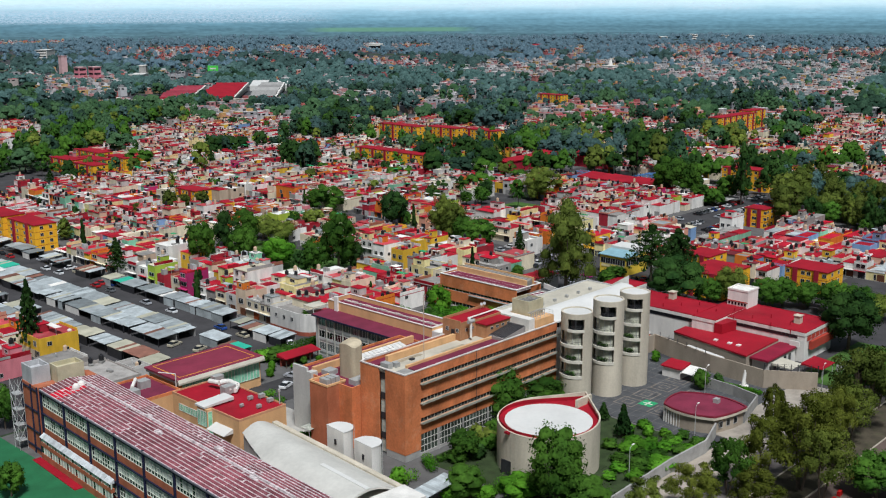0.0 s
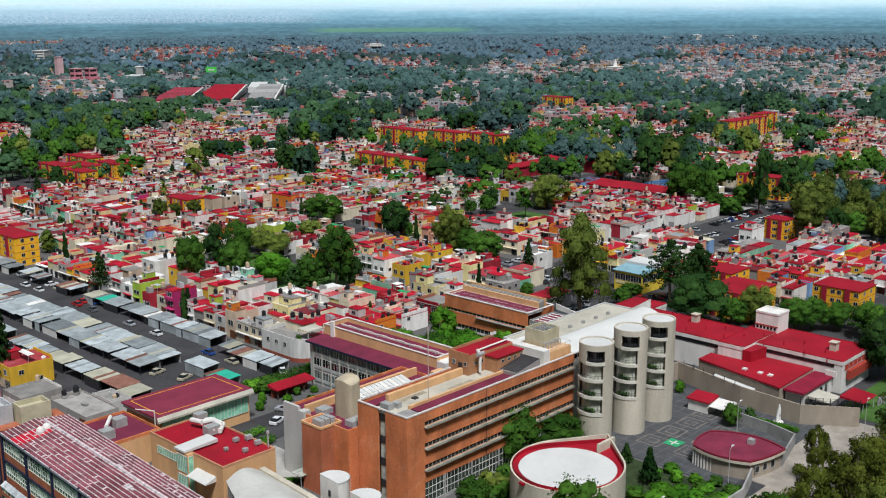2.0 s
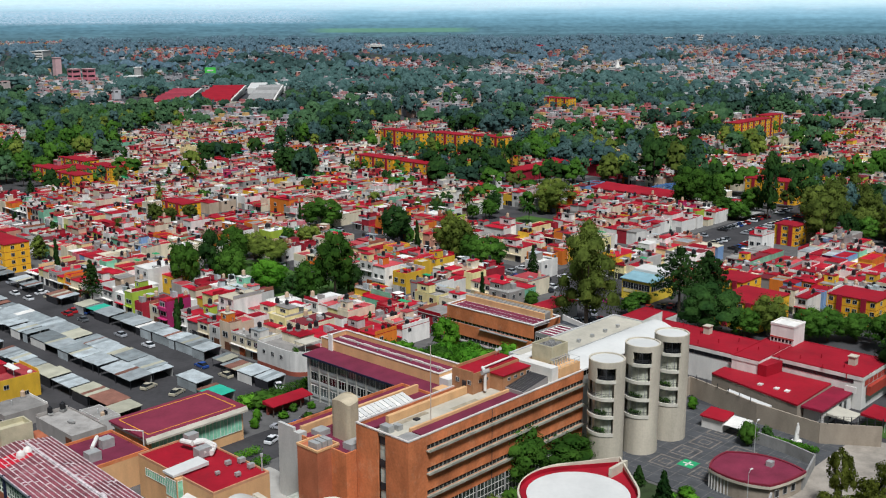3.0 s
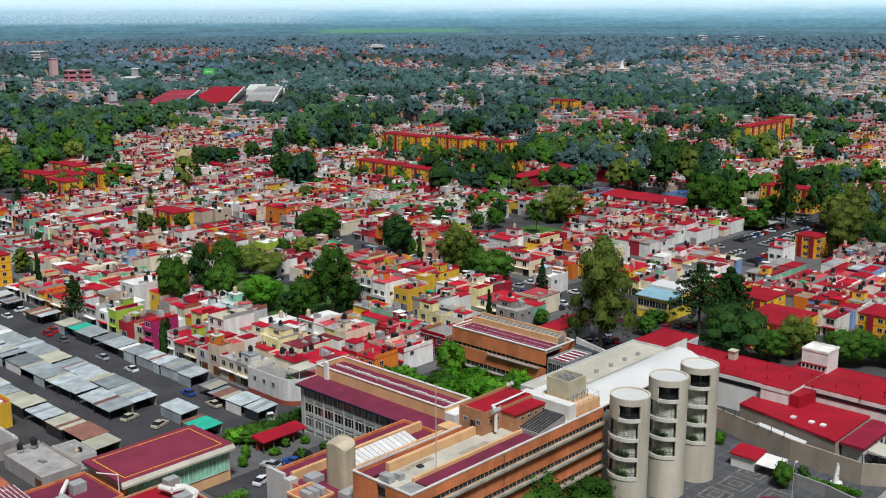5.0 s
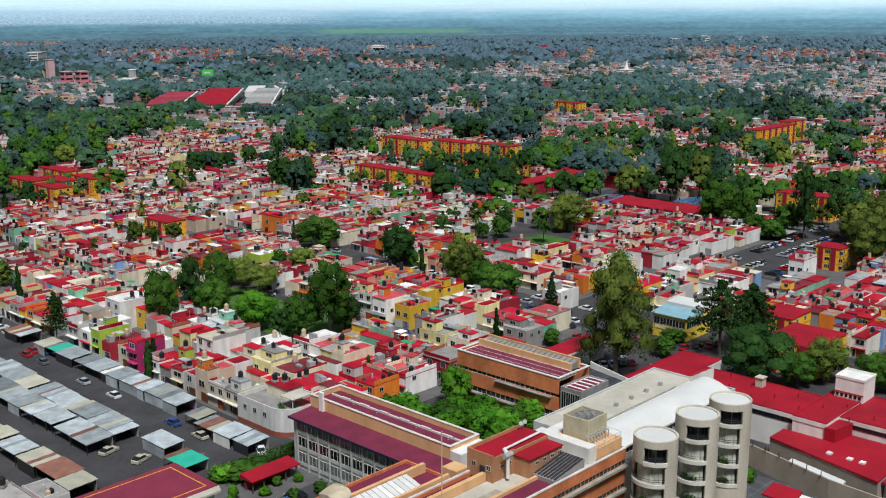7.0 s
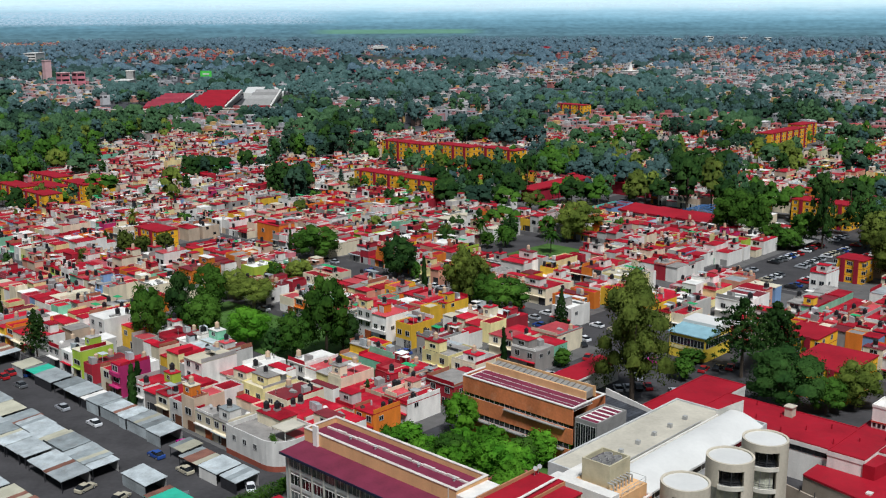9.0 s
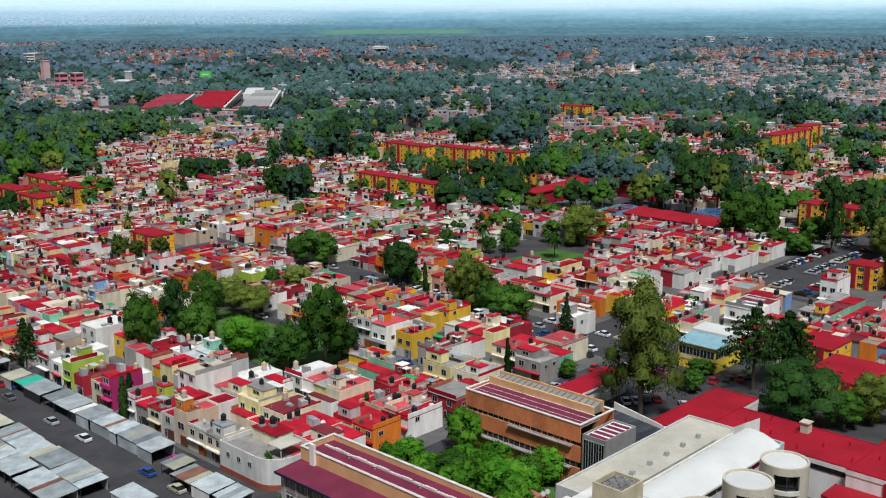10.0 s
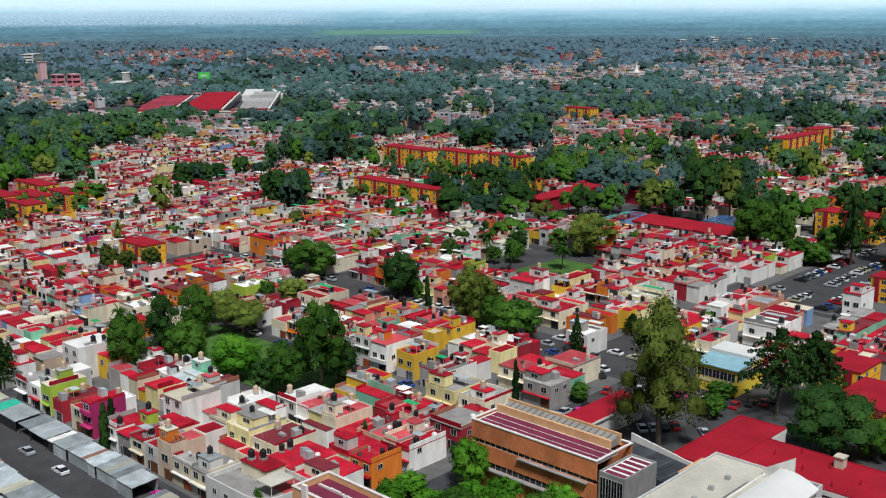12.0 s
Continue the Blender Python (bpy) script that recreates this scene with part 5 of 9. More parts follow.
def long_block():
    b = thing("long_teaching_block", "long brick teaching block with navy steel frame", "building", -52.4, -40.0, turn=-3.23)
    L, W, H, bay = 97.2, 12.2, 14.6, 10.6
    brown = paint("brown_brick", (0.40, 0.125, 0.060), 0.85, 0.34, 0.4, 0.3, streak=0.4, worn=(0.46, 0.22, 0.13))
    sills = ((1.9, 4.7), (6.5, 9.3), (11.1, 13.9))
    bands = [(0, sills[0][0])] + [(p[1], q[0]) for p, q in zip(sills, sills[1:])] + [(sills[-1][1], H)]
    for c in [(0, 0, z0, 0.3, L, z1) for z0, z1 in bands] + [(0.3, L - 0.3, 0, W, L, H), (0.3, 0, 0, W, 0.3, H), (W - 0.3, 0.3, 0, W, L - 0.3, H)]:
        part("wall", Shape().box(*c), brown, b)
    frames = paint("pale_green_frame", (0.62, 0.66, 0.55), 0.7, 0.2, 0.8)
    # pale panes: the white sky's reflection is put into their base colour
    sky_panes = paint("painted_sky_pane", (0.50, 0.54, 0.48), 0.3, 0.4, 0.7, 0.0, rand=0.35, spec=0.5)
    rng = random.Random(12)
    # each bay of a storey: a row of small lights under two rows of large ones
    n = 10
    step = (bay - 0.5) / n
    low, tall = Shape().box(0.12, 0.06, 0, 0.16, step - 0.06, 0.62), Shape().box(0.12, 0.06, 0, 0.16, step - 0.06, 1.8)
    pane_low, pane_high, pane_dark = low.mesh("pane", GLASS), tall.mesh("pane", sky_panes), tall.mesh("pane", GLASS)
    grid = Shape()
    for i in range(n + 1):
        grid.box(0.02, i * step - 0.06, 0, 0.2, i * step + 0.06, 2.8)
    for z in (0.0, 0.83, 1.77, 2.7):
        for i in range(n):
            grid.box(0.03, i * step + 0.06, z, 0.19, (i + 1) * step - 0.06, z + 0.1)
    grid = grid.mesh("window_bay", frames)
    for z0, z1 in sills:
        for k in range(8):
            y = L - bay * (k + 1) + 0.25
            w = part("window_bay", grid, None, b, "", (0, y, z0))
            dim = rng.random() < 0.4
            for i in range(n):
                part("pane", pane_low, None, w, "", (0, i * step, 0.15))
                part("pane", pane_dark if dim and rng.random() < 0.45 else pane_high, None, w, "", (0, i * step, 0.88))
    for i in range(10):
        part("steel_column", Shape().box(-0.42, L - i * bay - 0.13, 0, -0.02, L - i * bay + 0.13, H + 0.35), NAVY, b)
    for z in (4.85, 9.45, 14.0):
        part("steel_beam", Shape().box(-0.3, 0, z, -0.01, L, z + 0.26), NAVY, b)
    part("gutter", Shape().box(-0.5, 0, H - 0.12, -0.02, L, H + 0.16), paint("grey_gutter", (0.15, 0.15, 0.17), 0.6, 0.3, 0.6), b, "grey sheet gutter")
    # lean-to in front of the lowest storey
    lean = part("lean_to", Shape().box(-1.2, L - 31, 0, -0.45, L - 0.4, 1.5).box(-1.2, L - 31, 3.1, -0.45, L - 0.4, 3.9), brown, b)
    for i in range(24):
        y = L - 31 + i * 1.275
        part("canopy_sheet", Shape().slope([(-1.4, y), (-0.45, y), (-0.45, y + 1.2), (-1.4, y + 1.2)], [5.0, 5.7, 5.7, 5.0], 4.9), paint("pale_canopy_sheet", (0.52, 0.54, 0.54), 0.5, 0.35, 0.8, 0.05, rand=0.25), lean, "pale sheet canopy" if i == 0 else "")
        for z, h in ((1.5, 1.6), (3.9, 1.0)):
            part("pane", Shape().box(-1.08, y + 0.1, z, -1.0, y + 1.17, z + h), sky_panes if (i * 7 + int(z)) % 3 else GLASS, lean)
            part("mullion", Shape().box(-1.2, y - 0.06, z, -0.95, y + 0.06, z + h), frames, lean)
    # a low-pitched roof of metal sheets
    n = 24
    sheet = paint("maroon_metal_roof", (0.24, 0.064, 0.080), 0.6, 0.5, 0.5, 0.1, rand=0.3, worn=(0.40, 0.26, 0.26))
    for side in (0, 1):
        for i in range(n):
            y0, y1 = i * L / n, (i + 1) * L / n - 0.05
            x0, x1, z0, z1 = (-0.3, W / 2, H, H + 1.0) if side == 0 else (W / 2, W + 0.3, H + 1.0, H)
            fresh = side == 0 and i > n - 4
            part("roof_sheet", Shape().slope([(x0, y0), (x1, y0), (x1, y1), (x0, y1)], [z0 + 0.15, z1 + 0.15, z1 + 0.15, z0 + 0.15], H - 0.1), RED if fresh and i == n - 2 else sheet, b, "freshly painted red sheet" if fresh and i == n - 2 else "")
    ribs = paint("white_worn_rib", (0.70, 0.62, 0.61), 0.7, 0.6, 1.2)
    for i in range(17):
        x = -0.25 + i * (W + 0.5) / 16
        z = H + 0.15 + 1.0 * (1 - abs(x - W / 2) / (W / 2 + 0.3))
        part("rib", Shape().box(x - 0.065, 0, z, x + 0.065, L, z + 0.1), ribs, b, "white-washed roof rib")
    for i in range(150):
        k = rng.randint(0, 15)
        x = -0.25 + k * (W + 0.5) / 16
        z = H + 0.15 + 1.0 * (1 - abs(x + 0.4 - W / 2) / (W / 2 + 0.3))
        y = rng.uniform(1, L - 1)
        part("lap_joint", Shape().box(x + 0.08, y, z - 0.02, x + 0.72, y + rng.uniform(0.12, 0.3), z + 0.085), ribs, b)
    for x, y in ((7.0, 66), (4.6, 58), (8.4, 44), (6.0, 30)):
        part("roof_patch", Shape().box(x, y, H + 0.9, x + 0.9, y + 1.5, H + 1.25).box(x + 0.2, y - 0.8, H + 0.9, x + 0.6, y - 0.1, H + 1.2), ribs, b, "white-washed roof patch")
    for x, y in ((4.4, 90.5), (5.9, 91.4)):
        part("vent_dome", Shape().cyl(x, y, H + 0.7, H + 1.3, 0.75, 12, 0.8).cyl(x, y, H + 1.3, H + 1.75, 0.8, 12, 0.62).cyl(x, y, H + 1.75, H + 2.0, 0.62, 12, 0.25), WHITE, b)
    part("roof_pipe", Shape().box(7, 20, H + 0.85, 7.35, L - 2, H + 1.35), ribs, b)
    # corner stair tower, its roof tanks and the steel stair beside it
    part("corner_tower", Shape().box(-0.6, L + 0.45, 0, 3.6, L + 8.2, H + 0.3).box(3.6, L + 0.3, 0, W, L + 4.6, H + 0.2), brown, b, "brick corner stair tower")
    for y in (L + 0.5, L + 3.6, L + 8.1):
        part("steel_column", Shape().box(-0.85, y - 0.16, 0, -0.61, y + 0.16, H + 0.5), NAVY, b)
    for z in (1.2, 4.85, 9.45, 14.0):
        part("steel_beam", Shape().box(-0.78, L + 0.5, z, -0.605, L + 8.1, z + 0.36), NAVY, b)
    grey_tank = paint("grey_tank_render", (0.46, 0.46, 0.46), 0.85, 0.3, 0.5, 0.1, streak=0.4)
    cream_tank = paint("cream_panel", (0.60, 0.55, 0.40), 0.85, 0.25, 0.5, 0.1, streak=0.4)
    part("roof_tank", Shape().frame_walls(-0.4, L + 3.2, 3.5, L + 8.1, H + 0.31, H + 3.9, 0.3).box(-0.1, L + 3.5, H + 2.6, 3.2, L + 7.8, H + 2.8), grey_tank, b, "grey rendered roof tank")
    part("roof_tank", Shape().frame_walls(3.9, L + 0.5, 9.6, L + 4.4, H + 0.21, H + 3.7, 0.3).box(4.2, L + 0.8, H + 2.6, 9.3, L + 4.1, H + 2.8), cream_tank, b, "cream rendered roof tank")
    stair = part("steel_stair", Shape().tube((-2.7, L + 6.9, 0), (-2.7, L + 6.9, H), 0.06).tube((-1.0, L + 6.9, 0), (-1.0, L + 6.9, H), 0.045).tube((-2.7, L + 9.3, 0), (-2.7, L + 9.3, H), 0.06).tube((-1.0, L + 9.3, 0), (-1.0, L + 9.3, H), 0.06), FRAME, b, "pale steel stair tower")
    for k in range(4):
        z = 3.4 * k + 2.0
        part("landing", Shape().box(-2.7, L + 6.9, z, -1.0, L + 9.3, z + 0.12), FRAME, stair)
        part("brace", Shape().tube((-2.7, L + 6.9, z), (-2.7, L + 9.3, z + 3.2), 0.045).tube((-2.7, L + 9.3, z), (-2.7, L + 6.9, z + 3.2), 0.045).tube((-2.7, L + 6.9, z), (-1.0, L + 6.9, z + 3.2), 0.06).tube((-1.0, L + 6.9, z), (-2.7, L + 6.9, z + 3.2), 0.06), FRAME, stair)
    part("base_strip", Shape().box(-2.9, L - 19, 0.1, -1.22, L + 0.4, 0.26), CRIMSON, b, "red painted walk along the base")


def glass_buildings():
    b = thing("green_glass_hall", "flat maroon-roofed hall with green glazed side", "building", -14.3, 58.4)
    part("wall", Shape().frame_walls(0.3, 0.3, 23, 12.8, 0, 6.6, 0.3), PEACH, b)
    part("roof", Shape().box(-0.5, -0.4, 7.3, 23.6, 13.6, 7.7), paint("faded_maroon_hall", (0.22, 0.028, 0.055), 0.75, 0.3, 0.2, 0.1), b, "maroon roof with painted yellow line")
    part("roof_fascia", Shape().slope([(-0.5, -1.0), (23.6, -1.0), (23.6, -0.41), (-0.5, -0.41)], [7.0, 7.0, 7.7, 7.7], 6.6), CREAMROOF, b)
    part("roof_deck", Shape().box(-0.2, -0.3, 6.6, 23.4, 13.4, 7.296), WHITE, b)
    part("yellow_line", Shape().frame_walls(1.0, 1.0, 22, 12.4, 7.7, 7.72, 0.22), paint("yellow_line", (0.75, 0.35, 0.03)), b)
    strip_windows(b, "green_window", 12, 1, 22.6, 0.2, 2.4, 6.5, GREENGLASS, WHITE, per=2)
    part("pipe", Shape().tube((-1, -0.5, 6), (-1, -0.5, 9.5), 0.12).tube((-1, -0.5, 9.5), (-3.5, 2.5, 9.8), 0.12), WHITE, b)
    a = thing("red_roofed_annexe", "cream annexe with red flat roof and ducts", "building", -20.5, 27.0)
    part("wall", Shape().frame_walls(0, 0, 12, 24.2, 0, 8.0, 0.3), PEACH, a)
    parapet_roof(a, 0, 0, 12, 24.2, 8.2, CRIMSON, None, 0.3, paint("parapet_peach", (0.55, 0.28, 0.15)))
    strip_windows(a, "green_window", 4, 14.2, 21.8, -0.02, 4.9, 6.5, GREENGLASS, WHITE, "y", -1, 3)
    part("canopy", Shape().slope([(-1.5, 10), (6, 10), (6, 13.4), (-1.5, 13.4)], [9.0, 9.3, 9.3, 9.0], 8.6), WHITEROOF, a, "white canopy")
    part("glass_bay", Shape().box(-1.3, 9.3, 0, -0.01, 12.9, 8.4), PEACH, a)
    for k in range(2):
        strip_windows(a, "bay_window", 3, 9.4, 12.8, -1.32, 0.6 + 4.0 * k, 4.0 + 4.0 * k, GREENGLASS, WHITE, "y", -1, 2)
        strip_windows(a, "bay_window", 1, -1.2, -0.1, 9.28, 0.6 + 4.0 * k, 4.0 + 4.0 * k, GREENGLASS, WHITE)
    for x, y, l in ((6.4, 13.6, 2.8), (10.4, 6.6, 1.3), (8.2, 7.6, 1.1), (10.2, 3.4, 1.2), (6.6, 2.4, 1.0), (9.2, 21.4, 2.4), (4.6, 5.6, 0.8)):
        part("air_unit", Shape().box(x, y, 8.5, x + l, y + l * 0.7, 8.5 + 0.6 * l).box(x + 0.1, y + 0.1, 8.2, x + 0.2, y + l * 0.6, 8.5).box(x + l - 0.2, y + 0.1, 8.2, x + l - 0.1, y + l * 0.6, 8.5), MACHINE, a)
    for k, run in enumerate((((7.5, 21, 9.6), (8.0, 18, 9.8), (10.2, 17.4, 9.8), (10.0, 14.6, 9.6), (7.4, 14, 9.4)), ((9.6, 19.5, 9.3), (10.8, 18.6, 9.3), (11.0, 15.4, 9.2), (8.8, 13.4, 9.0)))):
        s3 = Shape()
        for p, q in zip(run, run[1:]):
            s3.tube(p, q, 0.55, 10)
        part("duct", s3, WHITE, a, "white ventilation duct")
    part("flue", Shape().tube((11.6, 1.6, 8.2), (11.6, 1.6, 11), 0.14, 8).tube((11.6, 1.6, 11), (11.6, 1.6, 11.5), 0.28, 8), FRAME, a)
    part("lower_canopy", Shape().slope([(-2.4, 2.2), (0.9, 2.2), (0.9, 8.2), (-2.4, 8.2)], [5.0, 6.2, 6.2, 5.0], 4.9), WHITEROOF, a, "white lower canopy")
    c = thing("red_roofed_link", "low brick link with red roof and air units", "building", -29.5, 55.5)
    part("wall", Shape().frame_walls(0, 0, 13.8, 14, 0, 6.0, 0.3), PEACH, c)
    parapet_roof(c, 0, 0, 13.8, 14, 6.2, MAROON, None, 0.5, BRICK)
    for x, y in ((3, 3), (8, 7)):
        part("air_unit", Shape().box(x, y, 6.2, x + 2.6, y + 2.2, 8.0), MACHINE, c)
    part("duct", Shape().tube((5, 5.5, 8), (8, 9, 8.3), 0.4, 8), WHITE, c)
    # vaulted hall with its round tanks
    h = thing("vaulted_hall", "white hall with shallow curved roof", "building", -31.3, -15.3, turn=-5.0)
    n = 14
    s2 = Shape()
    rows = [0, 6, 12, 17, 22, 27, 31, 35, 38, 41]
    pts = []
    for y in rows:
        x0 = 0 if y < 12 else 6.5 * ((y - 12) / 29) ** 1.6
        for i in range(n + 1):
            p = i / n
            pts.append((x0 + (13.5 - x0) * p, y, 6.6 + 2.2 * math.sin(math.pi * p) * (1 - 0.35 * (x0 / 6.5))))
    m_ = n + 1
    s2.solid(pts + [(x, y, z - 0.4) for x, y, z in pts], [(r * m_ + i, r * m_ + i + 1, (r + 1) * m_ + i + 1, (r + 1) * m_ + i) for r in range(len(rows) - 1) for i in range(n)] +
             [(i + 1, i, len(pts) + i, len(pts) + i + 1) for i in range(n)] + [((len(rows) - 1) * m_ + i, (len(rows) - 1) * m_ + i + 1, len(pts) + (len(rows) - 1) * m_ + i + 1, len(pts) + (len(rows) - 1) * m_ + i) for i in range(n)])
    part("roof", s2, paint("pale_vault_roof", (0.56, 0.545, 0.49), 0.6, 0.2, 0.15, 0.05), h, "pale curved roof")
    part("wall", Shape().prism([(0.1, 0.1), (13.4, 0.1), (13.4, 40.8), (6.6, 40.8), (3.4, 31), (0.9, 20), (0.1, 12)], 0, 6.1), WHITE, h)
    part("gutter_wall", Shape().box(13.5, -1, 0, 14.6, 41, 7.0), CONCRETE, h)
    part("ridge_cap", Shape().box(6.3, 0.2, 8.80, 7.2, 14, 8.86), WHITEROOF, h)
    part("end_block", Shape().box(4, -6, 0, 14.6, -0.01, 7.2), WHITE, h)
    for tu, tv in ((-12.3, 7.0), (-13.5, -2.3)):
        t = thing("round_tank_room", "white half-round plant room beside the vaulted hall", "tank room", tu, tv, turn=-5.0)
        pts = [(0, -2.8)] + [(1.2 + 2.6 * math.cos(radians(a)), 2.8 * math.sin(radians(a))) for a in range(-90, 91, 15)] + [(0, 2.8)]
        part("wall", Shape().prism([(x * 0.97, y_ * 0.97) for x, y_ in pts], 0, 9.6), WHITE, t)
        part("roof", Shape().prism(pts, 9.6, 9.8), WHITEROOF, t, "white roof")
        part("hatch", Shape().box(-0.1, -0.4, 6.5, 0.0, 0.2, 7.6), DARKSTEEL, t)
        part("rung_ladder", Shape().tube((3.9, -1, 0), (3.9, -1, 9.8), 0.05).tube((3.9, -0.5, 0), (3.9, -0.5, 9.8), 0.05), FRAME, t)
    k = thing("corrugated_shelter", "grey corrugated walkway roof on steel posts", "shelter", -16.7, -18.0, turn=6)
    for i in range(15):
        part("roof_sheet", Shape().slope([(i * 0.98, 0), (0.95 + i * 0.98, 0), (0.95 + i * 0.98, 3.6), (i * 0.98, 3.6)], [3.1, 3.16, 3.5, 3.44], 3.0), ZINC, k)
    for x in (0.5, 7.5, 14):
        part("post", Shape().cyl(x, 0.5, 0, 3.05, 0.08, 8), DARKSTEEL, k)
        part("post", Shape().cyl(x, 3.2, 0, 3.05, 0.08, 8), DARKSTEEL, k)


def campus_grounds():
    slab("campus_pavement", PAVING, -54, -44, 50, 74, 0.08, "grey paved campus ground", "pavement")
    slab("plaza", PLAZA, 50.2, -36.2, 93, 2.0, 0.10, "dark stone plaza paving with pale squares", "plaza")
    slab("lawn", LAWN, 51, 21, 81.5, 66, 0.25, "green courtyard lawn under trees", "lawn")
    slab("garden_bed", paint("garden_soil", (0.035, 0.055, 0.018), 0.95, 0.5, 0.4, 0.5), 4, -29.9, 49, -1.2, 0.2, "shaded planting bed beside brick building", "garden")
    slab("garden_bed", paint("garden_soil", (0.035, 0.055, 0.018), 0.95, 0.5, 0.4, 0.5), 2, -40.4, 50, -30, 0.22, "planted garden beds", "garden")
    slab("green_court", GREENSEAT, -75, 20, -49, 74, 0.1, "green painted sports court", "court")
    slab("road", paint("dusty_asphalt", (0.115, 0.10, 0.09), 0.95, 0.4, 0.15, 0.3), -160, -56.8, 140, -48.5, 0.06, "dusty asphalt road beside the campus wall", "road")
    slab("far_road", paint("brown_asphalt", (0.12, 0.085, 0.07), 0.95, 0.4, 0.15, 0.3), -160, -82, 140, -65.3, 0.06, "brownish asphalt carriageway past the median", "road")
    slab("footpath", paint("pale_footpath", (0.36, 0.31, 0.25), 0.95, 0.3, 0.3), -160, -48.48, 56, -40.9, 0.18, "pale footpath outside the campus wall", "path")
    slab("forecourt", paint("pale_forecourt", (0.33, 0.29, 0.24), 0.95, 0.35, 0.3), 56.02, -48.48, 99, -36.22, 0.17, "pale forecourt by the school gate", "path")
    slab("grass_verge", LAWN, 101.5, -48.4, 140, -34, 0.16, "grass verge by the school gate", "verge")
    slab("earth_strip", paint("shaded_soil", (0.075, 0.062, 0.04), 0.95, 0.5, 0.3, 0.5, worn=(0.05, 0.075, 0.02)), -160, -65.0, 140, -57.1, 0.14, "bare earth median strip with patches of grass", "verge")
    for v0 in (-57.1, -65.3):
        slab("kerb", paint("pale_kerb", (0.44, 0.38, 0.30), 0.9, 0.3, 0.5), -160, v0, 140, v0 + 0.29, 0.24, "pale concrete kerb of the median", "kerb")
    slab("pale_path", paint("pale_concrete_path", (0.40, 0.38, 0.34), 0.9, 0.2, 0.3), -8.2, 27.5, 3.8, 43.5, 0.16, "pale concrete path beside the annexe", "path")
    pl = thing("round_planter", "round concrete planter ring with shrubs", "planter", 1.2, 31.1, 0.16)
    part("ring", Shape().ring([(2.4 * math.cos(radians(a)), 2.4 * math.sin(radians(a))) for a in range(0, 360, 15)], [(2.1 * math.cos(radians(a)), 2.1 * math.sin(radians(a))) for a in range(0, 360, 15)], 0, 0.8), CONCRETE, pl)
    part("shrubs", quad_mesh("shrubs", leaf_quads(np.random.default_rng(4), np.array([0, 0, 0.5]), 1.9, 260, 0.2, 0.45), LEAF["bright"]), None, pl)
    gw = thing("glazed_walkway", "glazed walkway roof on slim steel posts", "walkway", -6.0, 22.6)
    for i in range(8):
        part("roof_pane", Shape().box(i * 1.35, 0, 3.0, i * 1.35 + 1.28, 3.0, 3.08), PALEGLASS, gw)
        part("rib", Shape().tube((i * 1.35, 0, 2.9), (i * 1.35, 3, 2.9), 0.06), FRAME, gw)
        if i % 3 == 0:
            part("post", Shape().tube((i * 1.35, 0.1, -0.1), (i * 1.35, 0.1, 2.9), 0.06), FRAME, gw)
    for u, v in ((60, -13), (67, -13.5), (74, -14), (60, -22), (67, -22), (74, -22), (81, -14)):
        s = Shape().frame_walls(-2.6, -2.6, 2.6, 2.6, 0.1, 0.115, 0.35).frame_walls(-1.2, -1.2, 1.2, 1.2, 0.1, 0.115, 0.25)
        lone("paving_square", s, paint("pale_paving_line", (0.20, 0.17, 0.145), 0.9, 0.5, 0.9), "pale stone square inlaid in plaza", "paving inlay", "structure", u=u, v=v)
    joints = Shape()
    for k in range(1, 14):
        joints.box(50.3 + 3.05 * k, -36.1, 0.1, 50.42 + 3.05 * k, 1.9, 0.108)
    for k in range(1, 13):
        joints.box(50.3, -36.1 + 3.1 * k, 0.1, 92.9, -35.98 + 3.1 * k, 0.109)
    lone("paving_joint", joints, paint("pale_joint", (0.16, 0.15, 0.14), 0.9, 0.4, 0.9), "pale joints between the dark plaza slabs", "paving joint", "stuff")
    m = lone("assembly_point_mark", Shape().box(-1.7, -1.7, 0.1, 1.7, 1.7, 0.118), paint("green_sign_paint", (0.03, 0.33, 0.13), 0.7, 0.2, 0.8), "green painted meeting point square on paving", "floor marking", "structure", u=62.0, v=-17.0)
    part("arrow", Shape().box(-1.2, -0.2, 0.119, 1.2, 0.2, 0.124).box(-0.2, -1.2, 0.119, 0.2, 1.2, 0.124), WHITE, m)

    def wall_line(name, pts, h, mat, label, t=0.35):
        s = Shape()
        for (a, b), (c, d) in zip(pts, pts[1:]):
            n = Vector((d - b, a - c)).normalized() * t / 2
            s.prism([(a - n.x, b - n.y), (a + n.x, b + n.y), (c + n.x, d + n.y), (c - n.x, d - n.y)][::-1], 0, h)
        lone(name, s, mat, label, "wall", "structure")

    wall_line("boundary_wall", [(84, 3.2), (96.6, 3.2), (91.1, -16.7), (89.6, -31.6), (96.4, -42)], 4.6, TANWALL, "tan rendered boundary wall of the plaza")
    wall_line("garden_wall", [(81.2, -19), (80, -29), (78, -36), (66, -39)], 2.6, GREYCON, "low grey garden wall")
    wall_line("street_wall", [(-54, -44), (10, -41.6), (33, -40.6), (46, -41), (55.6, -37.9)], 3.0, GREYCON, "grey concrete campus wall along the road")
    wall_line("street_wall_south", [(112, -40), (128, -42)], 2.0, GREYCON, "grey wall beside the school gate")
    fence = thing("wall_fence", "dark steel posts and wires on the tan wall", "fence", 0, 0)
    for k in range(9):
        q = k / 8
        part("post", Shape().tube((89.6 + 6.8 * q, -31.6 - 10.4 * q, 4.6), (89.6 + 6.8 * q, -31.6 - 10.4 * q, 6.3), 0.1, 6), DARKSTEEL, fence)
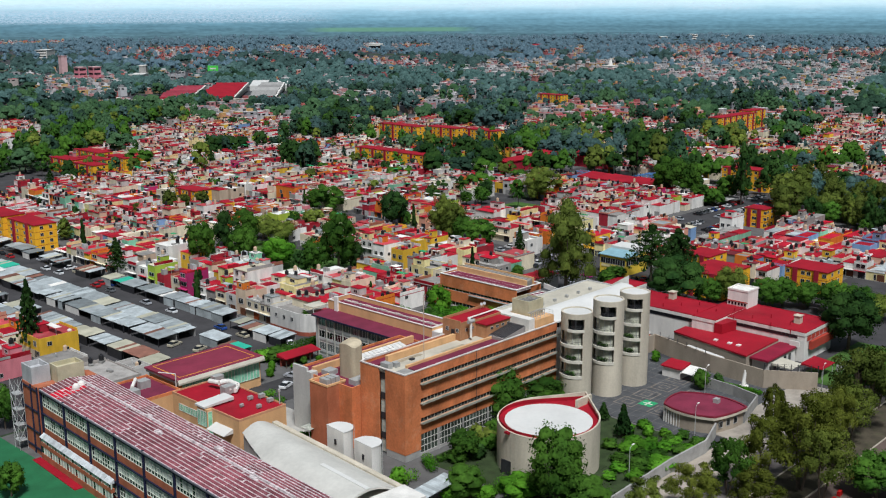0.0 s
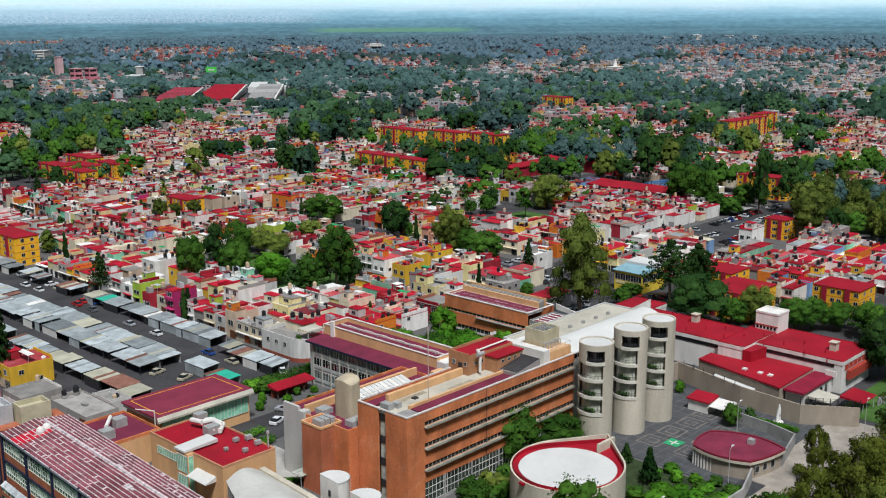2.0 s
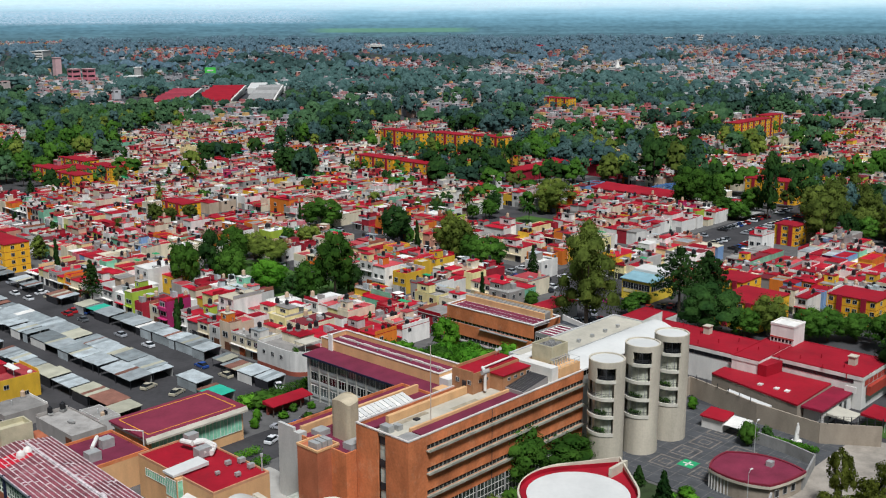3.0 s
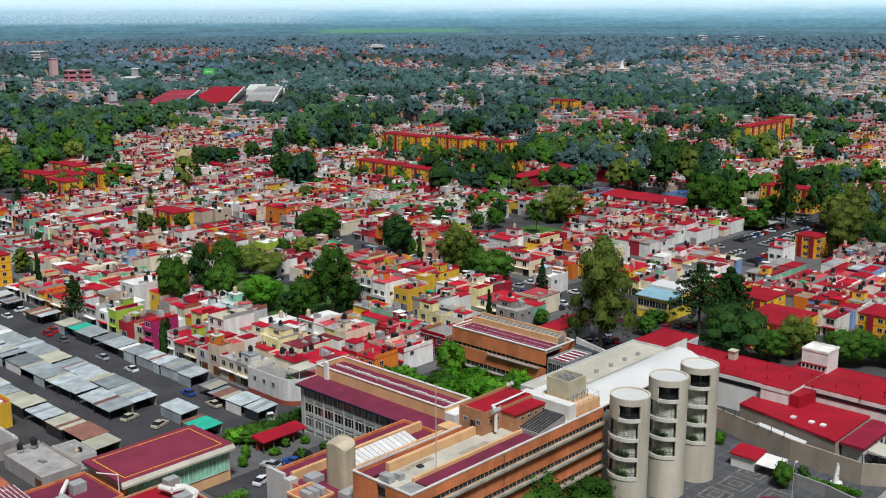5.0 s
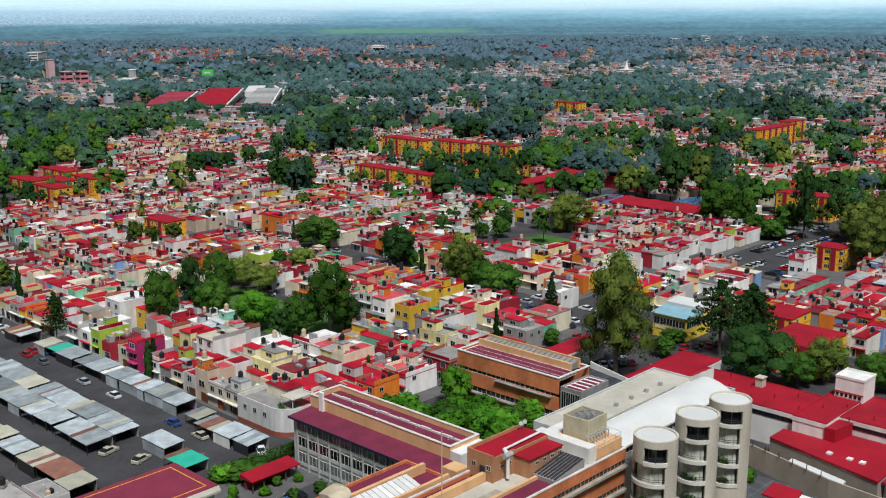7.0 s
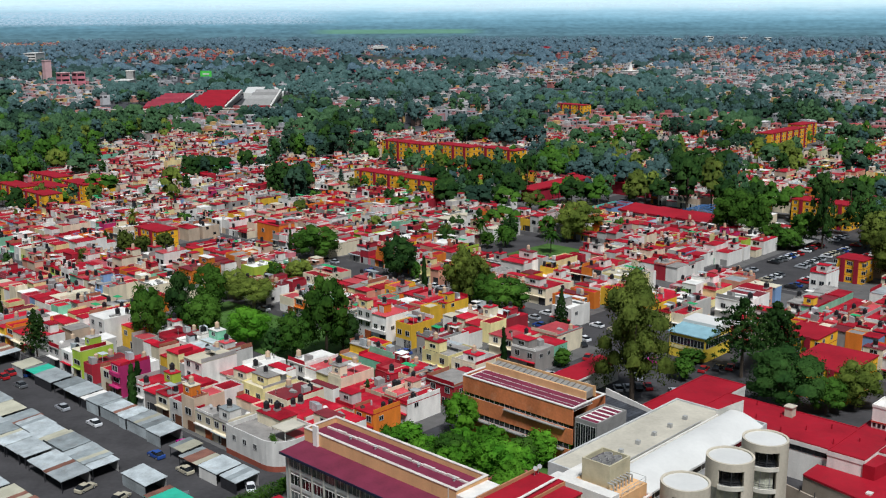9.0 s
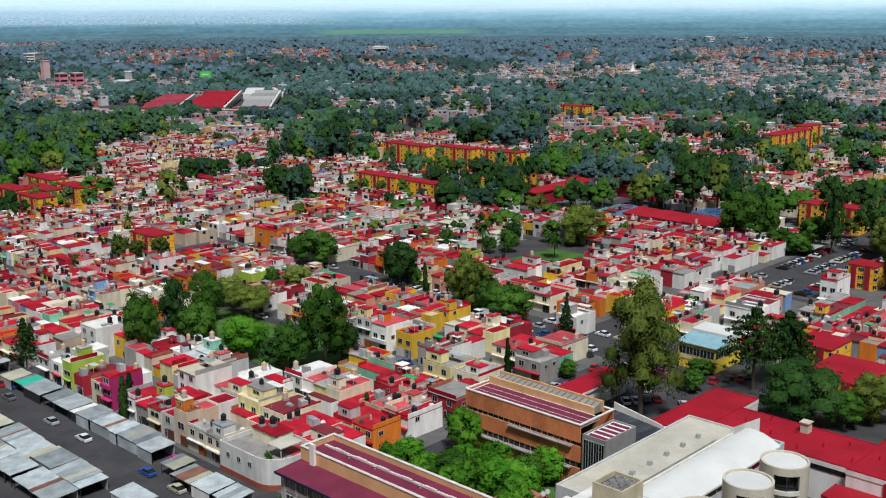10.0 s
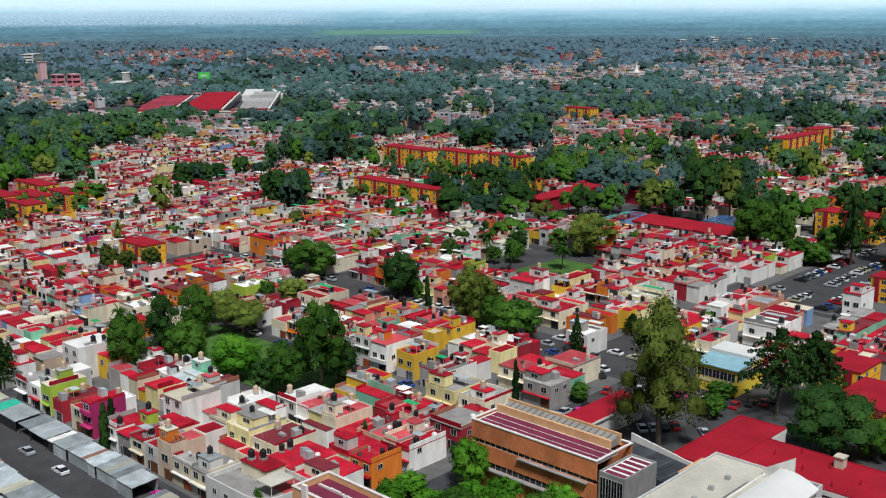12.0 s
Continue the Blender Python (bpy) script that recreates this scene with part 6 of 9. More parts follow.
    for k in range(6):
        part("post", Shape().tube((91.2 + 0.9 * k, -15 + 3.2 * k, 4.6), (91.2 + 0.9 * k, -15 + 3.2 * k, 5.7), 0.08, 6), DARKSTEEL, fence)
    for z in (5.2, 5.7, 6.2):
        part("wire", Shape().tube((89.6, -31.6, z), (96.4, -42, z), 0.03, 4), DARKSTEEL, fence)
    kiosk = thing("red_roofed_kiosk", "small white kiosk with red roof and tarpaulin", "kiosk", 81, -14)
    part("wall", Shape().box(0, 0, 0, 4, 5, 2.6), WHITE, kiosk)
    part("roof", Shape().slope([(-0.4, -0.3), (4.4, -0.3), (4.4, 5.3), (-0.4, 5.3)], [2.9, 3.5, 3.5, 2.9], 2.6), CRIMSON, kiosk, "red sheet roof")
    part("awning", Shape().slope([(-0.4, -5), (4, -5), (4, -0.4), (-0.4, -0.4)], [2.2, 3.0, 3.0, 2.2], 2.1), WHITE, kiosk)
    st = lone("plaza_statue", Shape().cyl(0, 0, 0, 0.7, 1.2, 10, 1.1).tube((-0.5, 0, 0.6), (-0.15, 0.1, 2.4), 0.42, 9, 0.3).tube((0.5, 0, 0.6), (0.1, 0.0, 2.5), 0.36, 9, 0.28).tube((0, 0.05, 2.2), (0.15, 0, 3.7), 0.46, 10, 0.34).tube((0.15, 0, 3.6), (0.05, 0, 4.5), 0.34, 9, 0.16), WHITE, "white stone statue on plinth in garden", "statue", u=86.6, v=-28.2)
    shed = thing("red_shed_row", "long low white shed with red sheet roof", "shed", 107, 62)
    part("wall", Shape().frame_walls(0, 0, 25, 5.6, 0, 4.2, 0.25), WHITE, shed)
    part("roof", Shape().slope([(-0.3, -0.3), (25.3, -0.3), (25.3, 5.9), (-0.3, 5.9)], [4.5, 4.5, 5.2, 5.2], 4.2), CRIMSON, shed, "red sheet roof")
    part("eave_band", Shape().box(-0.3, -0.4, 4.1, 25.3, -0.3, 4.6), WHITE, shed)


main_building()
for u_, v_, top_ in ((51.0, -4.3, 22.3), (61.8, -5.5, 23.2), (71.9, -6.1, 23.1)):
    drum(u_, v_, top_, (118, 239))
north_wing()
laboratory()
library()
red_roof_building()
theatre()
pavilion()
long_block()
glass_buildings()
campus_grounds()
for r_ in ((-60, -80, 96, 75), (50, 0, 106, 72), (90, -45, 132, 40), (96, 56, 136, 76)):
    take(*r_)


# ---------- trees ----------
def clump_spots(kind, rng, coarse=0):
    """Centres and radii of the leaf clumps of a broad-leaved crown of unit height and width."""
    spots = []
    turn, bite = rng.uniform(0, 6.28), rng.uniform(0, 6.28)
    if coarse:
        # a dozen large billows
        n, z0, rise, wide = (coarse, 0.56, 0.34, 0.24) if kind == "tall" else (coarse, 0.56, 0.24, 0.31)
        for i in range(n):
            e = 1 - 1.8 * (i + 0.5) / n
            a = turn + 2.39996 * i + 0.3 * rng.normal()
            rr = wide * (1 + 0.2 * math.cos(a - bite)) * (1 - e * e * 0.9) ** 0.5 * rng.uniform(0.7, 1.1)
            spots.append((rr * math.cos(a), rr * math.sin(a), z0 + rise * e + 0.03 * rng.normal(), rng.uniform(0.16, 0.25) * (9 / coarse) ** 0.4))
        return spots
    if kind == "tall":
        # limbs that rise and end in billows, fullest below the middle, with a ragged top
        for i in range(17):
            f = (i + rng.random()) / 17
            z = 0.19 + 0.72 * f
            reach = 0.37 * (1 - f ** 2.8) ** 0.55 * min(1.0, 0.7 + 1.2 * f) * rng.uniform(0.6, 1.14) + 0.03
            a = turn + 2.39996 * i
            for k in range(3):
                q = reach * (1 - 0.42 * k) * rng.uniform(0.9, 1.1)
                b = a + rng.normal() * 0.32
                spots.append((q * math.cos(b), q * math.sin(b), z + 0.045 * k + 0.02 * rng.normal(), rng.uniform(0.095, 0.15)))
        spots += [(0.02 * rng.normal(), 0.02 * rng.normal(), 0.9, 0.085), (0.05 * rng.normal(), 0.05 * rng.normal(), 0.84, 0.1)]
        return spots
    n, z0, rise, wide, b0, b1 = {"round": (34, 0.54, 0.32, 0.37, 0.115, 0.17), "wide": (30, 0.64, 0.2, 0.41, 0.1, 0.16), "bush": (15, 0.44, 0.3, 0.3, 0.2, 0.27)}[kind]
    for i in range(n):
        e = 1 - 1.86 * (i + 0.5) / n
        a = turn + 2.39996 * i + 0.3 * rng.normal()
        lop = 1 + 0.13 * math.cos(a - bite) + 0.08 * math.cos(3 * a + turn)
        rr = wide * lop * (1 - e * e * 0.88) ** 0.5 * rng.uniform(0.74, 1.06)
        spots.append((rr * math.cos(a), rr * math.sin(a), z0 + rise * e * (0.9 + 0.1 * lop) + 0.025 * rng.normal(), rng.uniform(b0, b1)))
    for i in range(n // 5):
        a, q = rng.uniform(0, 6.28), 0.18 * rng.random()
        spots.append((q * math.cos(a), q * math.sin(a), z0 + rise * rng.uniform(-0.3, 0.5), b1))
    return spots


def crown(kind, seed, dense, leaf=0.03, coarse=0, ring=6):
    """A crown of unit height and about unit width, its foot at z = 0: masses of leaves with sprays over them."""
    rng = np.random.default_rng(seed)
    out, masses = [], []
    if kind in ("round", "tall", "wide", "bush"):
        spots = clump_spots(kind, rng, coarse)
        total = sum(q[3] ** 2 for q in spots)
        for x, y, z, br in spots:
            lean = 0.7 * np.array([x / 0.4, y / 0.4, (z - 0.5) / 0.4 + 0.25]) + np.array([0, 0, 0.2])
            masses.append(billow(rng, np.array([x, y, z]), br * (1.0 if dense < 40 else (0.85 if coarse else 0.74)), 0.85, lean, ring))
            if dense:
                out.append(leaf_quads(rng, np.array([x, y, z]), br * 1.08, max(3, int(dense * br * br / total)), leaf, 0.88, 0.5, lean))
    elif kind == "airy":
        # feathery tufts at the ends of thin limbs, with sky and ground showing between them
        turn = rng.uniform(0, 6.28)
        n = 46
        for i in range(n):
            f = (i + 0.5) / n
            z = 0.40 + 0.52 * f + 0.03 * rng.normal()
            a = turn + 2.39996 * i + 0.3 * rng.normal()
            reach = 0.42 * (1 - max(0, (z - 0.5) / 0.52) ** 2.2) ** 0.5 * rng.uniform(0.35, 1.08)
            br = rng.uniform(0.07, 0.125)
            c = np.array([reach * math.cos(a), reach * math.sin(a), z])
            lean = np.array([0.6 * math.cos(a), 0.6 * math.sin(a), 0.5 + z * 0.4])
            masses.append(billow(rng, c - np.array([0, 0, 0.01]), br * 0.34, 0.5, lean, 5))
            out.append(leaf_quads(rng, c, br, int(dense / n), leaf, 0.62, 0.7, lean))
            out.append(leaf_quads(rng, c + np.array([0.05 * math.cos(a), 0.05 * math.sin(a), -0.035]), br * 0.8, int(dense / n / 3), leaf, 0.9, 0.8, lean))
    elif kind == "cypress":
        for i in range(14):
            z = 0.1 + 0.85 * i / 13
            r = 0.30 * (1 - 0.8 * (z - 0.1) / 0.9) + 0.05
            out.append(leaf_quads(rng, np.array([rng.normal() * 0.05, rng.normal() * 0.05, z]), r, int(dense / 14), leaf, 0.35))
    elif kind in ("conifer", "pine"):
        # whorls of drooping boughs, each a row of needle sprays, with air between the tiers
        tiers = 10 if kind == "conifer" else 8
        for i in range(tiers):
            f = i / (tiers - 1)
            z, r = (0.22 + 0.72 * f, 0.46 * (1.04 - f) ** 0.8) if kind == "conifer" else (0.36 + 0.58 * f, 0.5 * (1.02 - f ** 2.2) ** 0.6)
            boughs = 7 if f < 0.7 else 5
            for k in range(boughs):
                a = 2 * math.pi * (k + 0.5 * (i % 2) + 0.35 * rng.random()) / boughs
                ln = r * rng.uniform(0.72, 1.1)
                for q in (0.22, 0.48, 0.74, 1.0):
                    c = np.array([q * ln * math.cos(a), q * ln * math.sin(a), z + 0.03 * q - 0.06 * q * q + 0.008 * rng.normal()])
                    wide = 0.052 if kind == "conifer" else 0.066
                    out.append(leaf_quads(rng, c, wide * (1.25 - 0.45 * q), int(dense / 260) + 2, leaf * wide / 0.05, 0.38, 0.8, (0.5 * math.cos(a), 0.5 * math.sin(a), 0.7)))
    elif kind == "palm":
        pts = []
        for k in range(46):
            a, e = rng.uniform(0, 2 * math.pi), rng.uniform(-0.5, 1.2)
            p = np.array([0, 0, 0.82])
            d = np.array([math.cos(a) * math.cos(e), math.sin(a) * math.cos(e), math.sin(e)])
            for j in range(9):
                q = p + d * 0.055
                side = np.cross(d, [0, 0, 1]) * 0.08 * (1 - j / 11)
                lift = np.array([0, 0, -0.02])
                pts += [[p + side + lift, q + side + lift, q, p, np.array([0, 0, 1.0])], [q - side + lift, p - side + lift, p, q, np.array([0, 0, 1.0])]]
                p, d = q, d + np.array([0, 0, -0.16])
                d /= np.linalg.norm(d)
        out.append(np.array(pts))
    return merged(([sprays(np.concatenate(out))] if out else []) + masses)


def trunk_shape(kind, seed):
    rng = random.Random(seed)
    s = Shape()
    if kind == "palm":
        return s.tube((0, 0, -0.01), (0.02, 0, 0.84), 0.035, 8, 0.025)
    if kind in ("cypress", "bush"):
        return s.tube((0, 0, -0.01), (0, 0, 0.4), 0.05, 6, 0.02)
    if kind in ("conifer", "pine"):
        return s.tube((0, 0, -0.01), (0, 0, 0.9), 0.03, 6, 0.006)
    if kind == "airy":
        # two or three slim leaning stems that fork into thin limbs
        for k in range(3):
            a = 2 * math.pi * (k + 0.4 * rng.random()) / 3
            foot, fork = (0.03 * math.cos(a), 0.03 * math.sin(a), -0.01), (0.11 * math.cos(a), 0.11 * math.sin(a), rng.uniform(0.4, 0.5))
            s.tube(foot, fork, 0.017, 7, 0.012)
            for j in range(5):
                b = a + rng.uniform(-1.3, 1.3)
                r = rng.uniform(0.15, 0.32)
                s.tube(fork, (fork[0] + r * math.cos(b) * 0.7, fork[1] + r * math.sin(b) * 0.7, rng.uniform(0.58, 0.88)), 0.009, 5, 0.003)
        return s
    s.tube((0, 0, -0.01), (0.01, 0.01, 0.34), 0.032, 8, 0.026)
    if kind == "tall":
        s.tube((0.01, 0.01, 0.34), (-0.01, 0.02, 0.62), 0.026, 7, 0.015).tube((-0.01, 0.02, 0.62), (0.01, 0, 0.9), 0.015, 6, 0.004)
    for i in range(8 if kind == "tall" else 6):
        a = 2 * math.pi * (i + rng.random()) / 6
        r, z = rng.uniform(0.12, 0.27), rng.uniform(0.55, 0.8)
        k = rng.uniform(0.24, 0.36)
        mid = (r * 0.4 * math.cos(a), r * 0.4 * math.sin(a), (k + z) / 2)
        s.tube((0.01, 0.01, k), mid, 0.02, 6, 0.014)
        s.tube(mid, (r * math.cos(a), r * math.sin(a), z), 0.014, 5, 0.005)
    return s


CROWNS, TRUNKS, STANDS = {}, {}, []
TREE_WORDS = {"round": "broad round-crowned tree", "tall": "tall eucalyptus tree with open crown", "wide": "spreading tree with flat wide crown", "airy": "feathery open-crowned roadside tree with slim trunks", "bush": "clipped leafy bush", "cypress": "slender dark cypress", "conifer": "layered conifer tree", "pine": "wide pine tree with open layered boughs", "palm": "palm tree with arching fronds"}
LEAF_WORDS = {"dark": "dark green", "mid": "green", "bright": "bright green", "dull": "pale olive green", "olive": "dark olive green", "straw": "yellowish olive", "hazy": "hazy green", "dusk": "hazy dark green", "blue": "haze-tinted blue-green"}


def tree(x, y, h, w, kind="round", leaf="mid", fine=True):
    """A tree at x, y of height h and crown width w; those far off join the woods, and none stands in the market."""
    if -275 < x < -146 and 985 < y < 1190:
        return None
    # farther trees swap to leaf colours with the haze painted in
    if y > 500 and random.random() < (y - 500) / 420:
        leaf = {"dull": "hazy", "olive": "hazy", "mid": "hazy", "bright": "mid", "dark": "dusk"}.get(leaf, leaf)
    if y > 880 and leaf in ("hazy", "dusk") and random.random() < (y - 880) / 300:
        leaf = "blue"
    if y > 500:
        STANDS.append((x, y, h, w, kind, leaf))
        return None
    size = 0 if w < 4.5 else (1 if w < 9 else (2 if w < 16.5 else 3))
    near = y < 290 or (w > 9 and y < 440)
    key = (kind, leaf, random.randint(0, 2), size, near)
    if key not in CROWNS:
        dense = {"palm": 1, "cypress": 1200, "conifer": (900, 2000, 3600, 5200)[size], "pine": 7000, "airy": 8200 if size > 1 else 4400, "bush": (420, 700, 1100, 1600)[size]}.get(kind, (700, 1900, 4400, 12000 if kind == "tall" else 8500)[size])
        if kind in ("round", "tall", "wide"):
            dense = int(dense * (1.4 if near else 0.7))
        size_of_leaf = 0.15 if kind == "airy" else 0.24 if kind == "bush" else ((0.18 if near else 0.235) if kind in ("round", "tall", "wide") else 0.21)
        CROWNS[key] = leaf_mesh("crown", crown(kind, 7 * key[2] + len(kind), dense, size_of_leaf / (3.0, 6.5, 11.0, 17.0)[size]), LEAF[leaf])
        TRUNKS[key] = trunk_shape(kind, key[2]).mesh("trunk", BARK)
    name = {"bush": "bush", "palm": "palm_tree"}.get(kind, "tree")
    root = new(name)
    root.empty_display_size = 0.5
    root.matrix_world = Matrix.Translation((x, y, 0)) @ Matrix.Rotation(random.uniform(0, 6.28), 4, "Z")
    tagged(root, LEAF_WORDS[leaf] + " " + TREE_WORDS[kind], "bush" if kind == "bush" else "tree")
    c = part("crown", CROWNS[key], None, root)
    t = part("trunk", TRUNKS[key], None, root)
    c.scale = (w, w, h)
    t.scale = (h * 0.6, h * 0.6, h) if kind in ("palm", "cypress") else (w, w, h)
    return root


def grove(x, y, rx, ry, n, h, leaf="mid", kinds=("round", "tall")):
    """A stand of trees that keeps houses out."""
    GROVES.append((x, y, rx, ry))
    made = [q[:2] for q in STANDS if abs(q[0] - x) < rx + 9 and abs(q[1] - y) < ry + 9]
    n += len(made)
    for _ in range(n * 12):
        if len(made) >= n:
            break
        a, q = random.uniform(0, 6.283), random.random() ** 0.5
        p = (x + rx * q * math.cos(a), y + ry * q * math.sin(a))
        if any((p[0] - m[0]) ** 2 + (p[1] - m[1]) ** 2 < (h * 0.42) ** 2 for m in made):
            continue
        made.append(p)
        k = random.choice(kinds)
        hh = h * random.uniform(0.75, 1.2)
        tree(p[0], p[1], hh, hh * {"tall": 0.62, "cypress": 0.22, "conifer": 0.6}.get(k, random.uniform(0.8, 1.05)), k, leaf if random.random() < 0.7 else random.choice(("dark", "mid", "dull", "blue")), True)


def raise_stands():
    """The farther single trees, each with a crown of its own shape, as one wood per leaf colour."""
    rng = np.random.default_rng(3)
    shapes = {}
    trunks = Shape()
    by = {}
    for x, y, h, w, kind, leaf in STANDS:
        key = (kind, rng.integers(6))
        if key not in shapes:
            broad = kind in ("round", "wide", "tall")
            shapes[key] = crown(kind, 40 + 7 * key[1] + len(kind), {"palm": 1, "cypress": 220, "conifer": 420, "bush": 120}.get(kind, 190), 0.042, 15 if broad else 0, 5)
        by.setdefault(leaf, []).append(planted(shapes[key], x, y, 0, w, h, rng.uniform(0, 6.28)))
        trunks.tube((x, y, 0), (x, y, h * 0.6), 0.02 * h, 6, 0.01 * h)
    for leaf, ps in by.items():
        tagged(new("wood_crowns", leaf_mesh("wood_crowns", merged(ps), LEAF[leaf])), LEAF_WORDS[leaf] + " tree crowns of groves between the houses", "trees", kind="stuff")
    tagged(new("wood_trunks", trunks.mesh("wood_trunks", BARK)), "brown trunks of groves between the houses", "trees", kind="stuff")


tree(-75.5, 319.6, 10.2, 3.5, "cypress", "dark")
tree(-111.2, 355.7, 13.5, 9.7, "conifer", "dark")
tree(-94.8, 394.8, 9.6, 4.9, "palm", "mid")
tree(-77.0, 371.9, 18.7, 12.8, "tall", "dark")
tree(-69.2, 366.7, 15.0, 12.5, "round", "mid")
tree(-73.7, 395.6, 16.2, 11.3, "round", "mid")
tree(-61.6, 399.7, 10.5, 17.0, "wide", "dull")
tree(-56.6, 362.4, 11.7, 14.0, "round", "bright")
tree(-42.8, 351.3, 14.0, 10.7, "round", "mid")
tree(-34.8, 355.1, 22.8, 14.5, "round", "mid")
tree(-30.9, 358.9, 11.5, 10.5, "round", "dark")
tree(-73.2, 369.7, 5.2, 6.2, "bush", "mid")
tree(-47.5, 351.3, 9.8, 7.5, "round", "dark")
tree(-69.9, 411.9, 10.2, 10.2, "round", "dull")
tree(-60.0, 426.8, 8.9, 7.9, "round", "mid")
tree(-51.6, 428.6, 9.3, 10.6, "round", "dull")
tree(-50.7, 463.6, 13.7, 20.3, "round", "mid")
tree(-18.9, 437.3, 15.2, 13.9, "round", "dark")
tree(-10.1, 410.1, 13.9, 3.3, "cypress", "dark")
tree(-21.5, 319.2, 6.5, 2.3, "cypress", "dark")
tree(4.3, 408.3, 16.0, 16.4, "round", "dull")
tree(14.3, 392.2, 12.4, 15.6, "round", "mid")
tree(9.7, 400.0, 11.5, 11.2, "round", "mid")
tree(29.2, 377.6, 12.6, 5.1, "conifer", "dark")
tree(10.7, 337.4, 13.0, 2.8, "cypress", "dark")
tree(26.1, 346.3, 5.8, 5.3, "bush", "mid")
tree(39.5, 321.1, 30.2, 19.8, "tall", "olive")
tree(54.5, 336.4, 6.0, 6.6, "round", "mid")
tree(69.4, 337.9, 20.8, 16.5, "pine", "dark")
tree(79.1, 343.1, 18.2, 13.1, "pine", "dark")
tree(71.9, 313.5, 16.3, 19.7, "round", "dark")
tree(68.1, 402.1, 6.6, 8.3, "bush", "mid")
tree(47.7, 399.6, 5.8, 8.1, "conifer", "dark")
tree(1.7, 405.5, 17.7, 12.1, "tall", "dull")
tree(-19.9, 548.9, 10.5, 21.3, "round", "mid")
tree(-16.8, 508.2, 8.1, 3.2, "cypress", "dark")
tree(1.8, 506.0, 6.3, 2.8, "cypress", "dark")
tree(10.1, 488.3, 11.0, 8.5, "palm", "mid")
tree(17.5, 470.5, 9.5, 7.5, "palm", "mid")
tree(20.4, 512.6, 11.7, 13.5, "round", "mid")
tree(35.8, 473.8, 9.0, 9.5, "palm", "mid")
tree(47.8, 497.8, 16.0, 20.1, "round", "dull")
tree(41.0, 544.4, 7.8, 11.8, "round", "mid")
tree(17.7, 522.8, 5.7, 8.9, "round", "dark")
tree(109.4, 496.9, 21.2, 20.7, "round", "mid")
tree(118.7, 496.8, 18.0, 13.2, "round", "mid")
tree(144.8, 537.0, 16.3, 17.0, "round", "mid")
tree(120.7, 483.3, 9.7, 13.2, "round", "mid")
tree(133.4, 548.7, 16.7, 12.4, "round", "dark")
tree(134.3, 487.5, 13.5, 13.0, "round", "mid")
tree(125.3, 479.0, 8.2, 12.7, "round", "mid")
tree(138.2, 478.9, 28.3, 10.5, "tall", "dark")
tree(154.6, 480.0, 22.3, 16.2, "wide", "dark")
tree(143.5, 428.5, 20.5, 17.0, "round", "olive")
tree(152.0, 440.0, 22.0, 18.0, "tall", "olive")
tree(-167.4, 595.3, 13.2, 18.7, "round", "mid")
tree(-194.4, 647.5, 16.8, 22.9, "round", "mid")
tree(-228.5, 705.4, 11.8, 18.7, "round", "dull")
tree(-141.5, 575.8, 9.9, 8.3, "conifer", "dark")
tree(-127.0, 565.3, 21.0, 14.7, "tall", "dull")
tree(-126.7, 651.3, 15.1, 21.4, "round", "dark")
tree(-137.8, 664.1, 11.9, 15.2, "round", "dark")
tree(-110.3, 517.6, 8.7, 7.7, "round", "mid")
tree(-127.1, 502.2, 11.9, 5.8, "palm", "dull")
tree(-94.8, 628.7, 13.2, 5.6, "cypress", "dark")
tree(-81.6, 588.1, 17.4, 10.9, "round", "dark")
tree(-70.9, 585.2, 19.5, 8.8, "conifer", "dark")
tree(-55.1, 612.3, 11.7, 6.0, "conifer", "dark")
tree(-63.5, 577.0, 7.1, 7.6, "round", "mid")
tree(-62.0, 481.6, 8.2, 2.4, "cypress", "dark")
tree(-195.8, 816.4, 9.4, 11.7, "round", "dull")
tree(-73.3, 558.2, 11.0, 3.4, "cypress", "dark")
tree(-17.7, 733.4, 10.0, 8.0, "round", "dark")
tree(22.1, 229.2, 7.8, 16.4, "round", "mid")
tree(13.3, 221.5, 12.5, 11.5, "round", "mid")
tree(31.5, 237.0, 2.5, 8.2, "bush", "mid")
tree(21.6, 180.3, 15.9, 12.7, "round", "mid")
tree(-18.4, 214.0, 6.8, 5.9, "round", "mid")
tree(4.3, 184.5, 7.2, 9.3, "bush", "mid")
tree(4.6, 200.5, 7.0, 7.6, "round", "mid")
tree(-8.1, 188.5, 4.7, 4.0, "bush", "bright")
tree(15.4, 183.9, 5.7, 9.8, "bush", "bright")
tree(38.9, 211.6, 7.7, 4.1, "conifer", "dark")
tree(36.2, 221.2, 4.4, 3.1, "conifer", "dark")
tree(8.7, 184.0, 2.5, 4.9, "bush", "bright")
tree(2.1, 183.6, 2.3, 4.9, "bush", "bright")
tree(62.4, 240.3, 6.4, 4.5, "bush", "mid")
tree(55.7, 261.2, 3.4, 2.7, "bush", "bright")
tree(67.5, 243.4, 3.2, 2.9, "bush", "dark")
tree(42.6, 204.2, 2.8, 5.4, "bush", "bright")
tree(48.8, 208.5, 1.9, 4.9, "bush", "bright")
tree(38.6, 204.3, 2.5, 4.8, "bush", "bright")
tree(43.9, 196.0, 3.0, 7.0, "bush", "bright")
tree(39.4, 196.0, 2.4, 5.8, "bush", "mid")
tree(50.8, 204.1, 1.9, 4.4, "bush", "bright")
tree(68.0, 186.0, 17.5, 15.0, "airy", "straw")
tree(54.0, 184.5, 11.5, 8.5, "airy", "mid")
tree(62.0, 189.0, 14.5, 11.5, "airy", "straw")
